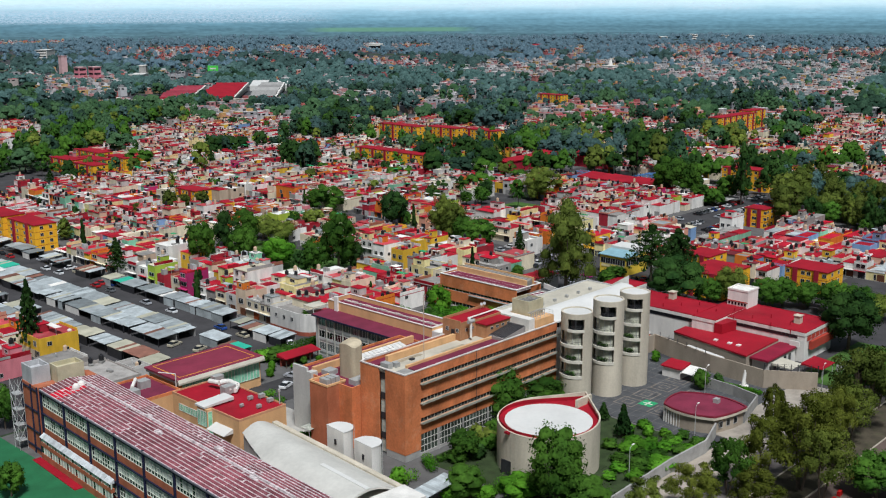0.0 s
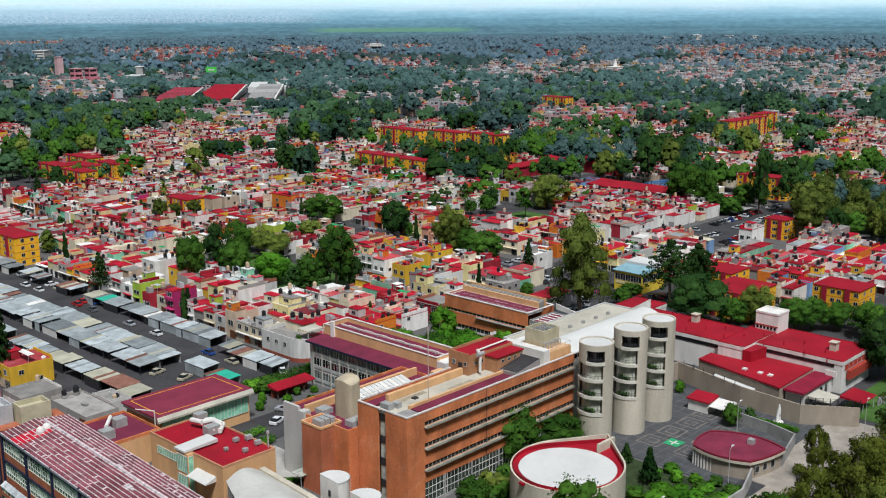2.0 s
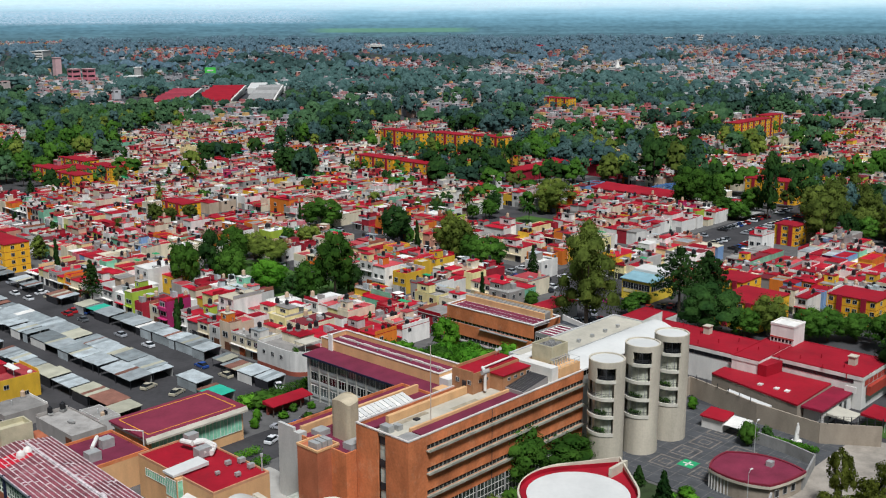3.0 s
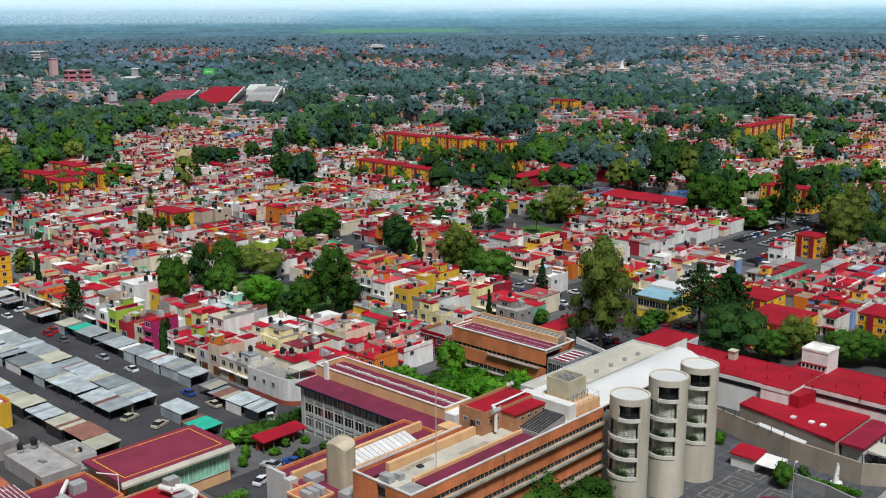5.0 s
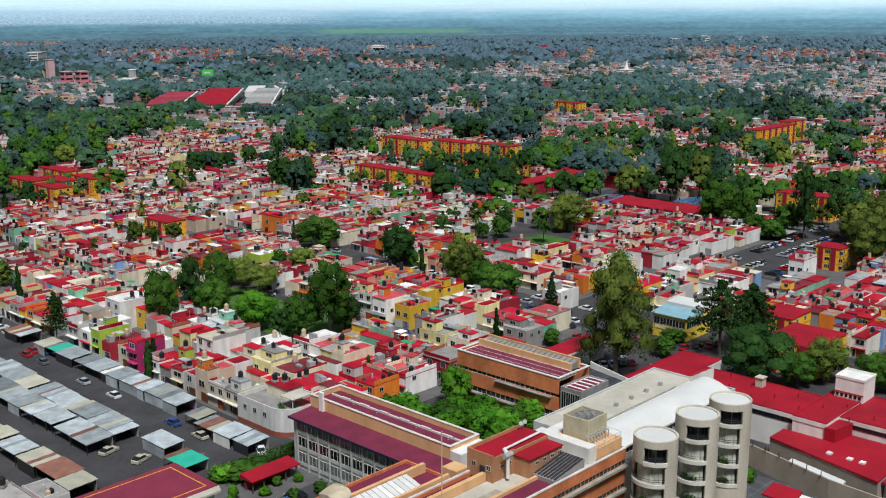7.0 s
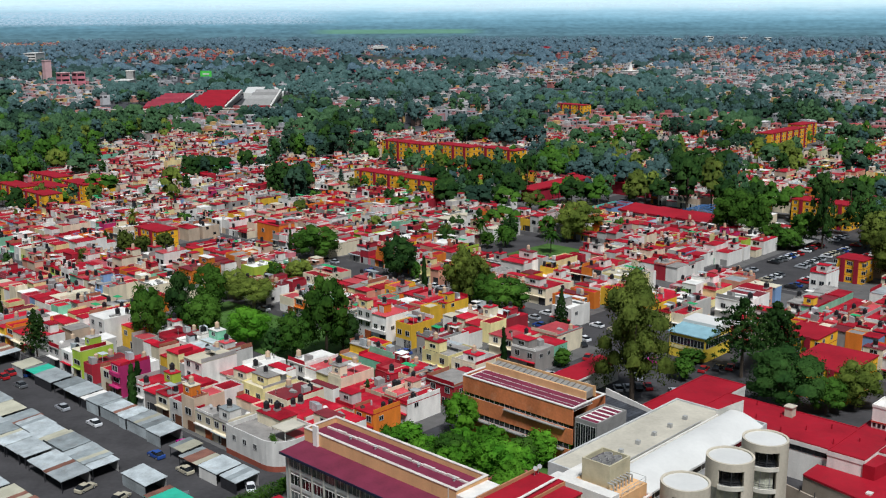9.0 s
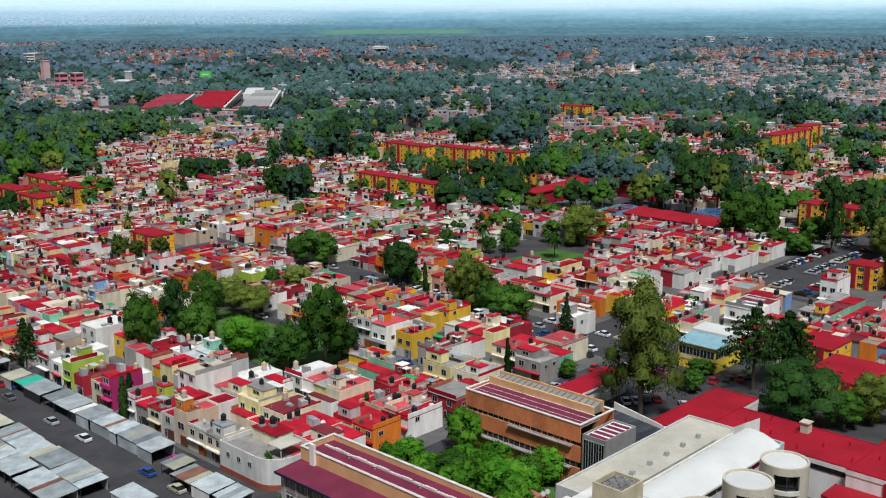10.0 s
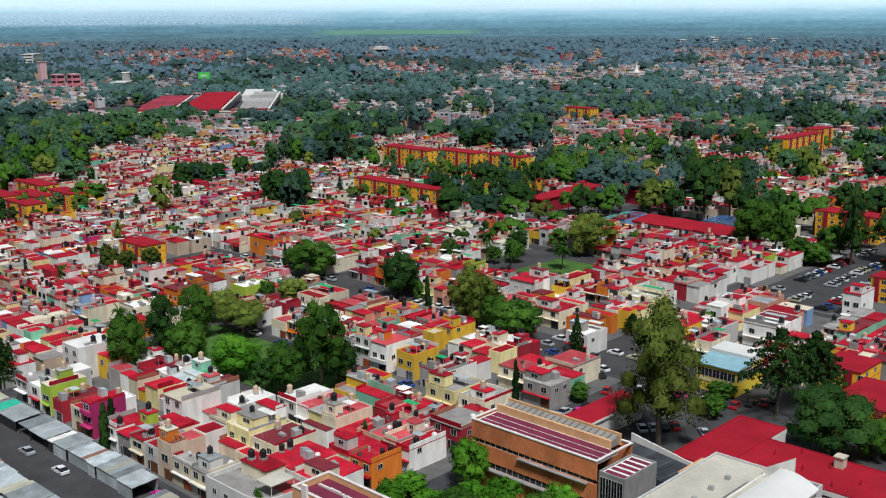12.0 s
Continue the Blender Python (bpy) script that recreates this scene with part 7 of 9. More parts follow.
tree(86.0, 209.0, 13.0, 10.0, "airy", "dull")
tree(70.0, 180.0, 15.5, 11.0, "airy", "dull")
tree(80.5, 204.5, 14.0, 10.0, "airy", "straw")
tree(74.0, 197.0, 16.0, 11.0, "airy", "straw")
tree(70.5, 210.0, 12.5, 5.5, "airy", "straw")
tree(92.0, 217.5, 18.5, 15.5, "airy", "olive")
tree(99.5, 227.5, 14.0, 11.0, "airy", "mid")
tree(46.0, 176.0, 10.0, 11.0, "airy", "straw")
tree(56.0, 175.5, 9.5, 10.5, "airy", "straw")
tree(36.5, 174.5, 8.5, 9.0, "airy", "dull")
tree(101.4, 236.0, 11.2, 13.0, "tall", "mid")
tree(108.7, 269.6, 17.1, 16.2, "round", "dark")
tree(81.4, 183.1, 9.1, 12.9, "round", "mid")
tree(25.8, 178.0, 7.8, 11.8, "bush", "mid")
tree(-108.9, 270.7, 20.7, 8.1, "conifer", "dark")
tree(-129.0, 376.1, 15.1, 3.5, "cypress", "dark")
tree(-95.1, 218.1, 10.5, 5.4, "round", "mid")
tree(-80.9, 185.1, 7.4, 5.9, "round", "mid")
tree(-75.8, 325.3, 9.0, 3.7, "cypress", "dark")
tree(-112.2, 362.2, 10.1, 5.4, "conifer", "dark")
tree(-83.1, 362.2, 18.2, 10.4, "round", "mid")
tree(-11.8, 297.9, 4.7, 8.3, "round", "bright")
tree(-14.8, 287.0, 8.9, 6.8, "round", "bright")
tree(6.3, 277.0, 10.2, 10.9, "round", "bright")
tree(-0.1, 300.7, 10.6, 9.0, "round", "bright")
tree(14.4, 305.0, 5.8, 4.4, "conifer", "mid")
tree(15.7, 286.8, 7.7, 8.0, "round", "bright")
tree(-2.6, 284.4, 8.2, 9.0, "round", "mid")
tree(23.2, 289.3, 3.6, 5.8, "round", "bright")
tree(-8.1, 284.4, 5.9, 9.0, "round", "mid")
tree(4.1, 286.9, 4.7, 6.8, "round", "mid")
tree(-42.7, 262.9, 4.4, 7.3, "bush", "mid")
tree(-46.2, 262.9, 3.8, 6.1, "bush", "bright")
tree(-34.0, 276.5, 2.6, 3.8, "bush", "bright")
tree(-39.7, 265.8, 3.5, 7.3, "bush", "mid")
tree(-42.4, 254.6, 3.6, 2.1, "bush", "bright")
tree(-31.1, 254.5, 2.7, 2.3, "bush", "mid")
tree(-26.3, 257.2, 3.0, 2.9, "bush", "mid")
tree(59.8, 349.2, 3.9, 7.8, "round", "mid")
tree(81.9, 313.9, 9.0, 9.8, "round", "mid")
tree(89.6, 317.0, 11.7, 12.7, "round", "dull")
tree(99.1, 310.5, 9.7, 10.8, "round", "mid")
tree(104.2, 310.4, 9.7, 10.8, "round", "mid")
tree(111.9, 310.2, 8.3, 10.9, "round", "mid")
tree(116.3, 301.1, 11.2, 10.7, "round", "mid")
tree(122.7, 298.1, 10.3, 12.5, "round", "mid")
tree(128.1, 295.2, 8.5, 10.7, "round", "dull")
grove(13.4, 586.4, 16.6, 20.0, 16, 13, "dark", ("round", "tall"))
grove(-1.8, 618.9, 12.3, 15.0, 8, 13, "dark", ("round", "tall"))
grove(33.6, 618.2, 8.2, 20.0, 8, 17, "dark", ("cypress", "tall"))
grove(-61.0, 734.5, 13.3, 25.0, 10, 15, "dark", ("round", "tall"))
grove(-97.7, 735.4, 13.4, 30.0, 10, 15, "dark", ("round", "tall"))
grove(-83.9, 759.1, 10.4, 25.0, 6, 15, "dark", ("round", "tall"))
grove(89.2, 625.0, 22.1, 25.0, 16, 16, "blue", ("tall", "round"))
grove(127.6, 624.2, 12.4, 30.0, 12, 17, "dark", ("round", "tall"))
grove(62.6, 709.1, 17.6, 30.0, 14, 13, "mid", ("round", "tall"))
grove(88.0, 708.5, 12.8, 20.0, 8, 13, "dull", ("round", "tall"))
grove(59.6, 588.3, 10.3, 15.0, 6, 10, "mid", ("round", "tall"))
grove(-262.0, 812.4, 48.7, 45.0, 34, 16, "dull", ("round", "tall"))
grove(-250.4, 716.6, 14.6, 20.0, 8, 14, "mid", ("round", "tall"))
grove(-251.4, 899.8, 42.1, 40.0, 20, 16, "mid", ("round", "tall"))
grove(-225.8, 1001.6, 47.5, 30.0, 18, 15, "blue", ("round", "tall"))
grove(-43.4, 931.0, 30.6, 30.0, 12, 17, "blue", ("round", "tall"))
grove(19.4, 856.7, 23.9, 25.0, 12, 16, "blue", ("round", "tall"))
grove(42.0, 781.7, 16.1, 25.0, 10, 16, "blue", ("round", "tall"))
grove(-65.3, 876.2, 16.3, 30.0, 8, 16, "dull", ("round", "tall"))
grove(161.5, 821.0, 19.0, 20.0, 8, 15, "dark", ("round", "tall"))
grove(187.1, 777.7, 14.3, 20.0, 7, 15, "dark", ("round", "tall"))
grove(188.8, 685.5, 16.9, 20.0, 9, 15, "dull", ("round", "tall"))
grove(292.6, 900.6, 31.6, 30.0, 12, 15, "mid", ("round", "tall"))
grove(126.6, 741.5, 16.9, 20.0, 8, 14, "mid", ("round", "tall"))
grove(161.8, 1035.4, 73.9, 30.0, 22, 16, "blue", ("round", "tall"))
grove(9.7, 993.0, 47.0, 30.0, 14, 17, "blue", ("round", "tall"))
grove(300.0, 1055.9, 62.9, 30.0, 18, 16, "blue", ("round", "tall"))
grove(-144.0, 1022.3, 36.4, 30.0, 10, 15, "mid", ("round", "tall"))
grove(-341.6, 983.2, 46.5, 30.0, 16, 16, "blue", ("round", "tall"))
grove(-49.8, 1069.8, 51.1, 25.0, 12, 17, "blue", ("round", "tall"))
grove(-13.5, 670.6, 12.0, 15.0, 7, 13, "mid", ("round", "tall"))
grove(-36.5, 711.5, 9.6, 12.5, 4, 12, "mid", ("round", "tall"))
grove(85.0, 650.3, 13.0, 15.0, 8, 15, "dull", ("round", "tall"))
grove(126.1, 707.6, 9.6, 15.0, 6, 15, "dark", ("round", "tall"))
grove(44.7, 651.2, 10.1, 15.0, 7, 13, "mid", ("round", "tall"))
grove(22.4, 669.8, 12.0, 15.0, 8, 13, "mid", ("round", "tall"))
grove(123.6, 779.5, 16.1, 20.0, 8, 14, "mid", ("round", "tall"))
grove(86.4, 767.3, 14.0, 20.0, 8, 14, "dull", ("round", "tall"))
grove(-77.6, 798.7, 11.0, 15.0, 5, 14, "dark", ("round", "tall"))
grove(-106.7, 672.7, 7.5, 10.0, 3, 12, "dark", ("round", "tall"))
grove(-196.0, 847.0, 11.8, 12.5, 4, 12, "mid", ("round", "tall"))
grove(-155.2, 879.0, 12.3, 12.5, 4, 12, "mid", ("round", "tall"))
grove(211.3, 942.5, 26.6, 20.0, 9, 15, "blue", ("round", "tall"))
grove(66.6, 947.5, 31.2, 20.0, 10, 15, "blue", ("round", "tall"))
grove(233.2, 705.0, 12.7, 20.0, 7, 14, "mid", ("round", "tall"))
grove(179.2, 572.7, 11.2, 12.5, 6, 13, "dark", ("round", "tall"))
grove(216.5, 647.5, 8.6, 12.5, 5, 13, "dark", ("round", "tall"))
grove(241.5, 884.1, 16.5, 15.0, 5, 15, "dark", ("round", "tall"))
grove(-283.1, 1107.0, 66.3, 25.0, 18, 15, "blue", ("round", "tall"))
grove(-198.2, 1103.5, 31.7, 20.0, 8, 15, "blue", ("round", "tall"))
grove(-100.7, 1071.8, 40.9, 20.0, 12, 15, "blue", ("round", "tall"))
grove(106.4, 1063.6, 50.8, 20.0, 14, 15, "blue", ("round", "tall"))
grove(232.4, 1085.9, 41.5, 20.0, 10, 15, "blue", ("round", "tall"))
grove(-313.7, 866.8, 24.2, 30.0, 12, 15, "dull", ("round", "tall"))
grove(42.5, 1093.7, 41.9, 20.0, 10, 15, "blue", ("round", "tall"))
GROVES.append((54.6, 568.4, 6, 6))
tree(54.6, 568.4, 14.9, 17.4, "round", "dark")
GROVES.append((65.1, 564.4, 6, 6))
tree(65.1, 564.4, 14.3, 14.8, "round", "mid")
GROVES.append((83.3, 564.1, 6, 6))
tree(83.3, 564.1, 17.2, 14.9, "tall", "olive")
GROVES.append((93.8, 567.7, 6, 6))
tree(93.8, 567.7, 14.9, 13.8, "round", "dark")
GROVES.append((104.3, 555.1, 6, 6))
tree(104.3, 555.1, 25.3, 14.8, "tall", "dark")
GROVES.append((116.0, 558.6, 6, 6))
tree(116.0, 558.6, 25.9, 16.2, "tall", "olive")
GROVES.append((120.0, 551.2, 6, 6))
tree(120.0, 551.2, 18.7, 12.3, "round", "dark")
GROVES.append((-2.1, 560.6, 6, 6))
tree(-2.1, 560.6, 14.0, 18.2, "round", "dark")
GROVES.append((11.1, 556.7, 6, 6))
tree(11.1, 556.7, 13.4, 19.2, "round", "dark")
GROVES.append((22.9, 552.9, 6, 6))
tree(22.9, 552.9, 12.8, 14.3, "round", "mid")
GROVES.append((34.7, 552.7, 6, 6))
tree(34.7, 552.7, 11.1, 12.0, "round", "olive")
GROVES.append((124.9, 539.6, 6, 6))
tree(124.9, 539.6, 14.7, 16.0, "round", "dark")
GROVES.append((138.6, 542.8, 6, 6))
tree(138.6, 542.8, 13.0, 17.2, "round", "mid")
GROVES.append((93.6, 650.1, 6, 6))
tree(93.6, 650.1, 13.1, 17.6, "round", "mid")
GROVES.append((57.2, 659.8, 6, 6))
tree(57.2, 659.8, 13.3, 20.7, "round", "mid")
GROVES.append((-84.1, 588.2, 6, 6))
tree(-84.1, 588.2, 18.6, 11.7, "conifer", "dark")
GROVES.append((-74.7, 585.3, 6, 6))
tree(-74.7, 585.3, 17.8, 12.9, "round", "dark")
GROVES.append((-65.4, 712.2, 6, 6))
tree(-65.4, 712.2, 24.0, 17.8, "tall", "dark")
GROVES.append((-45.4, 701.1, 6, 6))
tree(-45.4, 701.1, 13.6, 12.7, "round", "mid")
grove(-251, 791, 34, 85, 46, 15, "mid")
grove(-215, 946, 18, 29, 32, 14, "dull")
grove(-131, 649, 12, 8, 7, 13, "dark")
grove(-102, 740, 12, 9, 6, 15, "dark")
grove(-79, 764, 9, 68, 28, 16, "dark")
grove(-79, 603, 10, 20, 13, 14, "dark")
grove(-48, 708, 6, 8, 4, 13, "mid")
grove(-60, 868, 23, 32, 34, 16, "dark")
grove(17, 802, 15, 25, 18, 16, "dark")
grove(53, 880, 14, 14, 13, 14, "mid")
grove(61, 662, 14, 25, 18, 15, "mid")
grove(29, 636, 15, 7, 8, 13, "dark")
grove(11, 565, 16, 7, 6, 15, "dark")
grove(61, 577, 12, 7, 6, 13, "mid")
grove(90, 582, 9, 7, 4, 15, "dull")
grove(126, 611, 11, 32, 17, 16, "dark")
grove(115, 676, 11, 7, 6, 13, "dark")
grove(167, 956, 49, 28, 46, 15, "mid")
grove(275, 969, 44, 67, 46, 15, "dark")
grove(174, 738, 17, 7, 7, 14, "dark")
grove(268, 786, 10, 16, 11, 14, "mid")
grove(131, 551, 13, 7, 5, 16, "mid")
grove(163, 551, 7, 7, 2, 17, "dark")
grove(155, 650, 6, 7, 4, 12, "mid")
grove(180, 650, 7, 7, 4, 13, "dull")
grove(-221, 644, 8, 7, 5, 13, "mid")
grove(-141, 932, 19, 25, 29, 14, "blue")
grove(-209, 852, 25, 7, 11, 14, "dull")
grove(171, 455, 19, 34, 24, 16, "olive")
grove(214, 574, 27, 10, 16, 15, "mid")
grove(116, 503, 10, 8, 6, 14, "dark")
grove(166, 425, 22, 14, 11, 14, "dark")
grove(-240, 610, 26, 40, 22, 15, "mid")
grove(-238, 690, 34, 40, 26, 15, "mid")


# ---------- carports and cars ----------
def carport(u, v, w, d, h, roof, turn=0.0, closed=False):
    c = thing("carport", "row carport with " + ("corrugated metal" if roof is ZINC else "painted sheet") + " roof on steel posts", "carport", u, v, turn=turn, group="carports")
    n = max(2, int(d / 1.1))
    s = Shape()
    tilt = random.uniform(0.15, 0.45)
    strips = max(2, round(w / 1.5))
    ys = [-0.15 + (w + 0.3) * j / strips for j in range(strips + 1)]
    xs = [-0.15 + (d + 0.3) * i / n for i in range(n + 1)]
    m = n + 1
    # one folded skin over the whole roof, ribbed across, with a strip of other sheet here and there
    top = [(x, y, h + 0.07 + tilt * i / n + 0.05 * (i % 2) + 0.04 * (j % 2)) for j, y in enumerate(ys) for i, x in enumerate(xs)]
    k = len(top)
    s.solid(top + [(x, y, z - 0.1) for x, y, z in top], [(j * m + i, j * m + i + 1, (j + 1) * m + i + 1, (j + 1) * m + i) for j in range(strips) for i in range(n)] +
            [(k + (j + 1) * m + i, k + (j + 1) * m + i + 1, k + j * m + i + 1, k + j * m + i) for j in range(strips) for i in range(n)] +
            [(i + 1, i, k + i, k + i + 1) for i in range(n)] + [(strips * m + i, strips * m + i + 1, k + strips * m + i + 1, k + strips * m + i) for i in range(n)] +
            [(j * m, (j + 1) * m, k + (j + 1) * m, k + j * m) for j in range(strips)] + [((j + 1) * m + n, j * m + n, k + j * m + n, k + (j + 1) * m + n) for j in range(strips)])
    for j in range(strips):
        slot = random.choices((0, 1, 2, 3), (84, 5, 4, 7))[0]
        for i in range(n):
            s.m[j * n + i] = slot
    part("roof", s.mesh("roof", roof, PALE, RUST, OLDZINC), None, c)
    for x in (0.05,):
        for y in (0.05, w - 0.05):
            part("post", Shape().box(x - 0.05, y - 0.05, 0, x + 0.05, y + 0.05, h), DARKSTEEL, c)
    part("back_panel", Shape().box(d - 0.12, 0.1, 0, d - 0.08, w - 0.1, h - 0.1), GREYCON, c)
    if closed:
        part("front_gate", Shape().box(-0.04, 0.1, 0.05, 0, w - 0.1, h - 0.25), random.choice((WHITE, ZINC, DARKSTEEL)), c)
    return c


CARPAINT = {n: paint("car_" + n, c, 0.25, 0.06, 1.0, 0.0, spec=0.6) for n, c in (("white", (0.75, 0.75, 0.75)), ("silver", (0.42, 0.43, 0.45)), ("grey", (0.14, 0.145, 0.15)), ("black", (0.02, 0.02, 0.022)), ("red", (0.42, 0.015, 0.02)), ("blue", (0.03, 0.08, 0.3)), ("pink", (0.62, 0.02, 0.30)), ("beige", (0.5, 0.45, 0.33)))}
CARMESH = {}


def car_meshes():
    prof = [(-2.1, 0.3), (2.1, 0.3), (2.15, 0.62), (2.0, 0.82), (1.05, 0.95), (-1.75, 0.95), (-2.1, 0.85)]
    roof = [(0.95, 0.93), (0.35, 1.42), (-1.15, 1.45), (-1.85, 0.93)]

    def loft(s, pr, w0, w1, top):
        n = len(pr)
        a = [(x, -(w1 if z > top else w0), z) for x, z in pr]
        b = [(x, (w1 if z > top else w0), z) for x, z in pr]
        s.solid(a + b, [tuple(range(n)), tuple(reversed(range(n, 2 * n)))] + [((i + 1) % n, i, n + i, n + (i + 1) % n) for i in range(n)])
        return s

    body = loft(Shape(), prof, 0.86, 0.86, 9)
    body.box(-1.05, -0.66, 1.44, 0.28, 0.66, 1.5)
    return body, loft(Shape(), roof, 0.8, 0.66, 1.2)


CARBODY, CARGLASS = car_meshes()
GLASSMESH = CARGLASS.mesh("cabin_glass", GLASS)
WHEEL = Shape().tube((0, -0.1, 0.32), (0, 0.1, 0.32), 0.32, 10)
WHEEL.slot = 1
WHEEL.tube((0, -0.115, 0.32), (0, 0.115, 0.32), 0.17, 8)
WHEEL = WHEEL.mesh("wheel", TYRE, FRAME)
LAMP = Shape().box(2.04, -0.8, 0.6, 2.16, -0.5, 0.75).box(2.04, 0.5, 0.6, 2.16, 0.8, 0.75).mesh("headlights", WHITEROOF)


def car(u, v, turn=90, colour=None, z=0.0, fine=True):
    colour = colour or random.choice(("white", "white", "silver", "silver", "grey", "black", "red", "blue", "beige"))
    if colour not in CARMESH:
        CARMESH[colour] = CARBODY.mesh("car_body", CARPAINT[colour])
    c = thing("car", "parked " + colour + " hatchback car on asphalt", "car", u, v, z, turn, group="parked cars")
    part("car_body", CARMESH[colour], None, c)
    part("cabin_glass", GLASSMESH, None, c, "dark car windows")
    if fine:
        part("headlights", LAMP, None, c)
        for x in (-1.3, 1.35):
            for y in (-0.78, 0.78):
                part("wheel", WHEEL, None, c, "", (x, y, 0.0))
    return c


OLDZINC = paint("dull_sheet", (0.26, 0.29, 0.29), 0.6, 0.4, 0.4, 0.1, rand=0.3, worn=(0.2, 0.15, 0.12))
PALE = paint("pale_sheet", (0.42, 0.40, 0.30), 0.6, 0.25, 0.3, 0.1, rand=0.2)
RUST = paint("rusty_sheet", (0.22, 0.10, 0.07), 0.75, 0.4, 0.4, 0.15, rand=0.25)
TEAL = paint("green_tarpaulin", (0.04, 0.42, 0.28), 0.7, 0.2, 0.5, 0.1)


def carport_row(u, v0, v1, d, gaps=0.0):
    v = v0
    while v < v1:
        w = random.choice((2.9, 5.6, 5.8, 7.2, 8.5))
        if random.random() > gaps:
            carport(u + random.uniform(-0.3, 0.3), v, w - 0.1, d + random.uniform(-0.4, 0.5), random.uniform(2.2, 2.7), pick([ZINC, OLDZINC, PALE, RUST, WHITE, TEAL], [58, 14, 9, 6, 9, 1.5]), closed=random.random() < 0.4)
        else:
            car(u + d / 2, v + w / 2, 0)
        v += w + (1.2 if random.random() < 0.2 else 0.05)


slab("road", ASPHALT, -62, 75, 420, 440, 0.05, "dark asphalt streets between house blocks", "road")
slab("road", ASPHALT, 96, -60, 420, 74.996, 0.05, "dark asphalt streets between house blocks", "road")
carport_row(32.6, 108, 172, 5.6, 0.12)
carport_row(32.6, 184, 262, 5.6, 0.35)
carport_row(14.8, 104, 262, 6.0, 0.08)
carport_row(8.3, 103, 262, 6.0, 0.08)
carport(30.2, 78.4, 5.0, 5.4, 2.4, ZINC, closed=True)
carport(29.9, 84.2, 6.0, 5.6, 2.5, ZINC, closed=True)
carport(30.0, 91.0, 6.2, 5.4, 2.3, RUST)
carport(31.4, 98.2, 4.6, 4.8, 2.4, PALE)
carport(15.6, 78.8, 7.6, 5.4, 2.4, TEAL)
carport(17.8, 89.6, 8.4, 4.6, 2.5, ZINC, closed=True)
car(11.8, 101.1, 15, "beige")
car(14.2, 92.6, 20, "beige")
car(1.0, 97.4, 40, "silver")
car(22.6, 84.0, 60, "grey")
carport_row(-4.5, 86, 240, 5.4, 0.15)
carport_row(-11.0, 150, 240, 5.4, 0.12)
for i_ in range(16):
    car(29.2 + random.uniform(-0.3, 0.3), 84 + i_ * 11.5 + random.uniform(-3, 3), 90) if i_ % 3 else None
car(33.5, 78.5, 60, "white")
car(31.8, 176, 85, "red")
car(33.5, 172.5, 95, "blue")
car(35.5, 169, 95, "white")
car(36.4, 105.6, 80, "pink")
for v_ in range(125, 205, 6):
    car(80.2 + random.uniform(-0.2, 0.2), v_ + random.uniform(-1, 1), 90) if random.random() < 0.75 else None
for v_ in range(86, 260, 6):
    car(110.5, v_ + random.uniform(-1, 1), 90) if random.random() < 0.5 else None
    car(164.9, v_ + random.uniform(-1, 1), 90) if random.random() < 0.55 else None
car(118.3, 77.5, 5, "white")
car(122.4, 76, 5, "silver")
car(124.5, 73.8, 5, "pink")
car(128.5, 74.5, 5, "black")
car(140.1, 77, 20, "red")
car(147.4, 84.6, 70, "black")
car(158.3, 94.5, 90, "black")
car(158.8, 110.1, 90, "silver")
car(154, 104, 90, "blue")
car(126, 58, 45, "white")
car(128, 56.5, 45, "white")
car(130, 55, 45, "black")
car(132, 53.5, 45, "red")
car(152, 50, 10, "red")
car(155.5, 48, 10, "black")
car(150.5, 56.5, 60, "white")
car(149, 63, 80, "pink")
car(152, 87, 80, "white")
car(150.5, 92, 85, "grey")
car(146, 72, 50, "silver")
car(143, 68.5, 50, "grey")
car(139, 62, 45, "white")
car(136, 59, 45, "silver")
car(158, 46, 20, "red")
car(161, 45, 20, "black")
car(133, 47, 45, "silver")
car(104.6, 124.7, 85, "silver")
car(163, 164.4, 90, "white")
slab("car_park", ASPHALT, 240, 67, 352, 96, 0.19, "asphalt car park", "road")
for k_ in range(34):
    for v_ in (70.5, 80.5, 90.5):
        if random.random() < (0.85 if v_ < 72 or 8 < k_ < 22 else 0.4):
            car(242 + k_ * 3.1, v_ + random.uniform(-0.4, 0.4), 90, z=0.19, fine=False)
take(240, 66, 352, 97)
shade = thing("car_shelter", "flat grey shelter roof on posts over parked cars", "shelter", 296, 91, 0.19)
part("roof", Shape().box(0, 0, 2.6, 12, 5.4, 2.75), GREYCON, shade)
for x_, y_ in ((0.3, 0.3), (11.6, 0.3), (0.3, 5.0), (11.6, 5.0)):
    part("post", Shape().box(x_, y_, 0, x_ + 0.15, y_ + 0.15, 2.6), DARKSTEEL, shade)


# ---------- apartments and other larger buildings ----------
YELLOW = paint("apartment_yellow", (0.86, 0.44, 0.02), 0.85, 0.2, 0.4, 0.1, streak=0.3, rand=0.08)
WINE = paint("apartment_dark_red", (0.30, 0.012, 0.03), 0.85, 0.25, 0.4, 0.1)


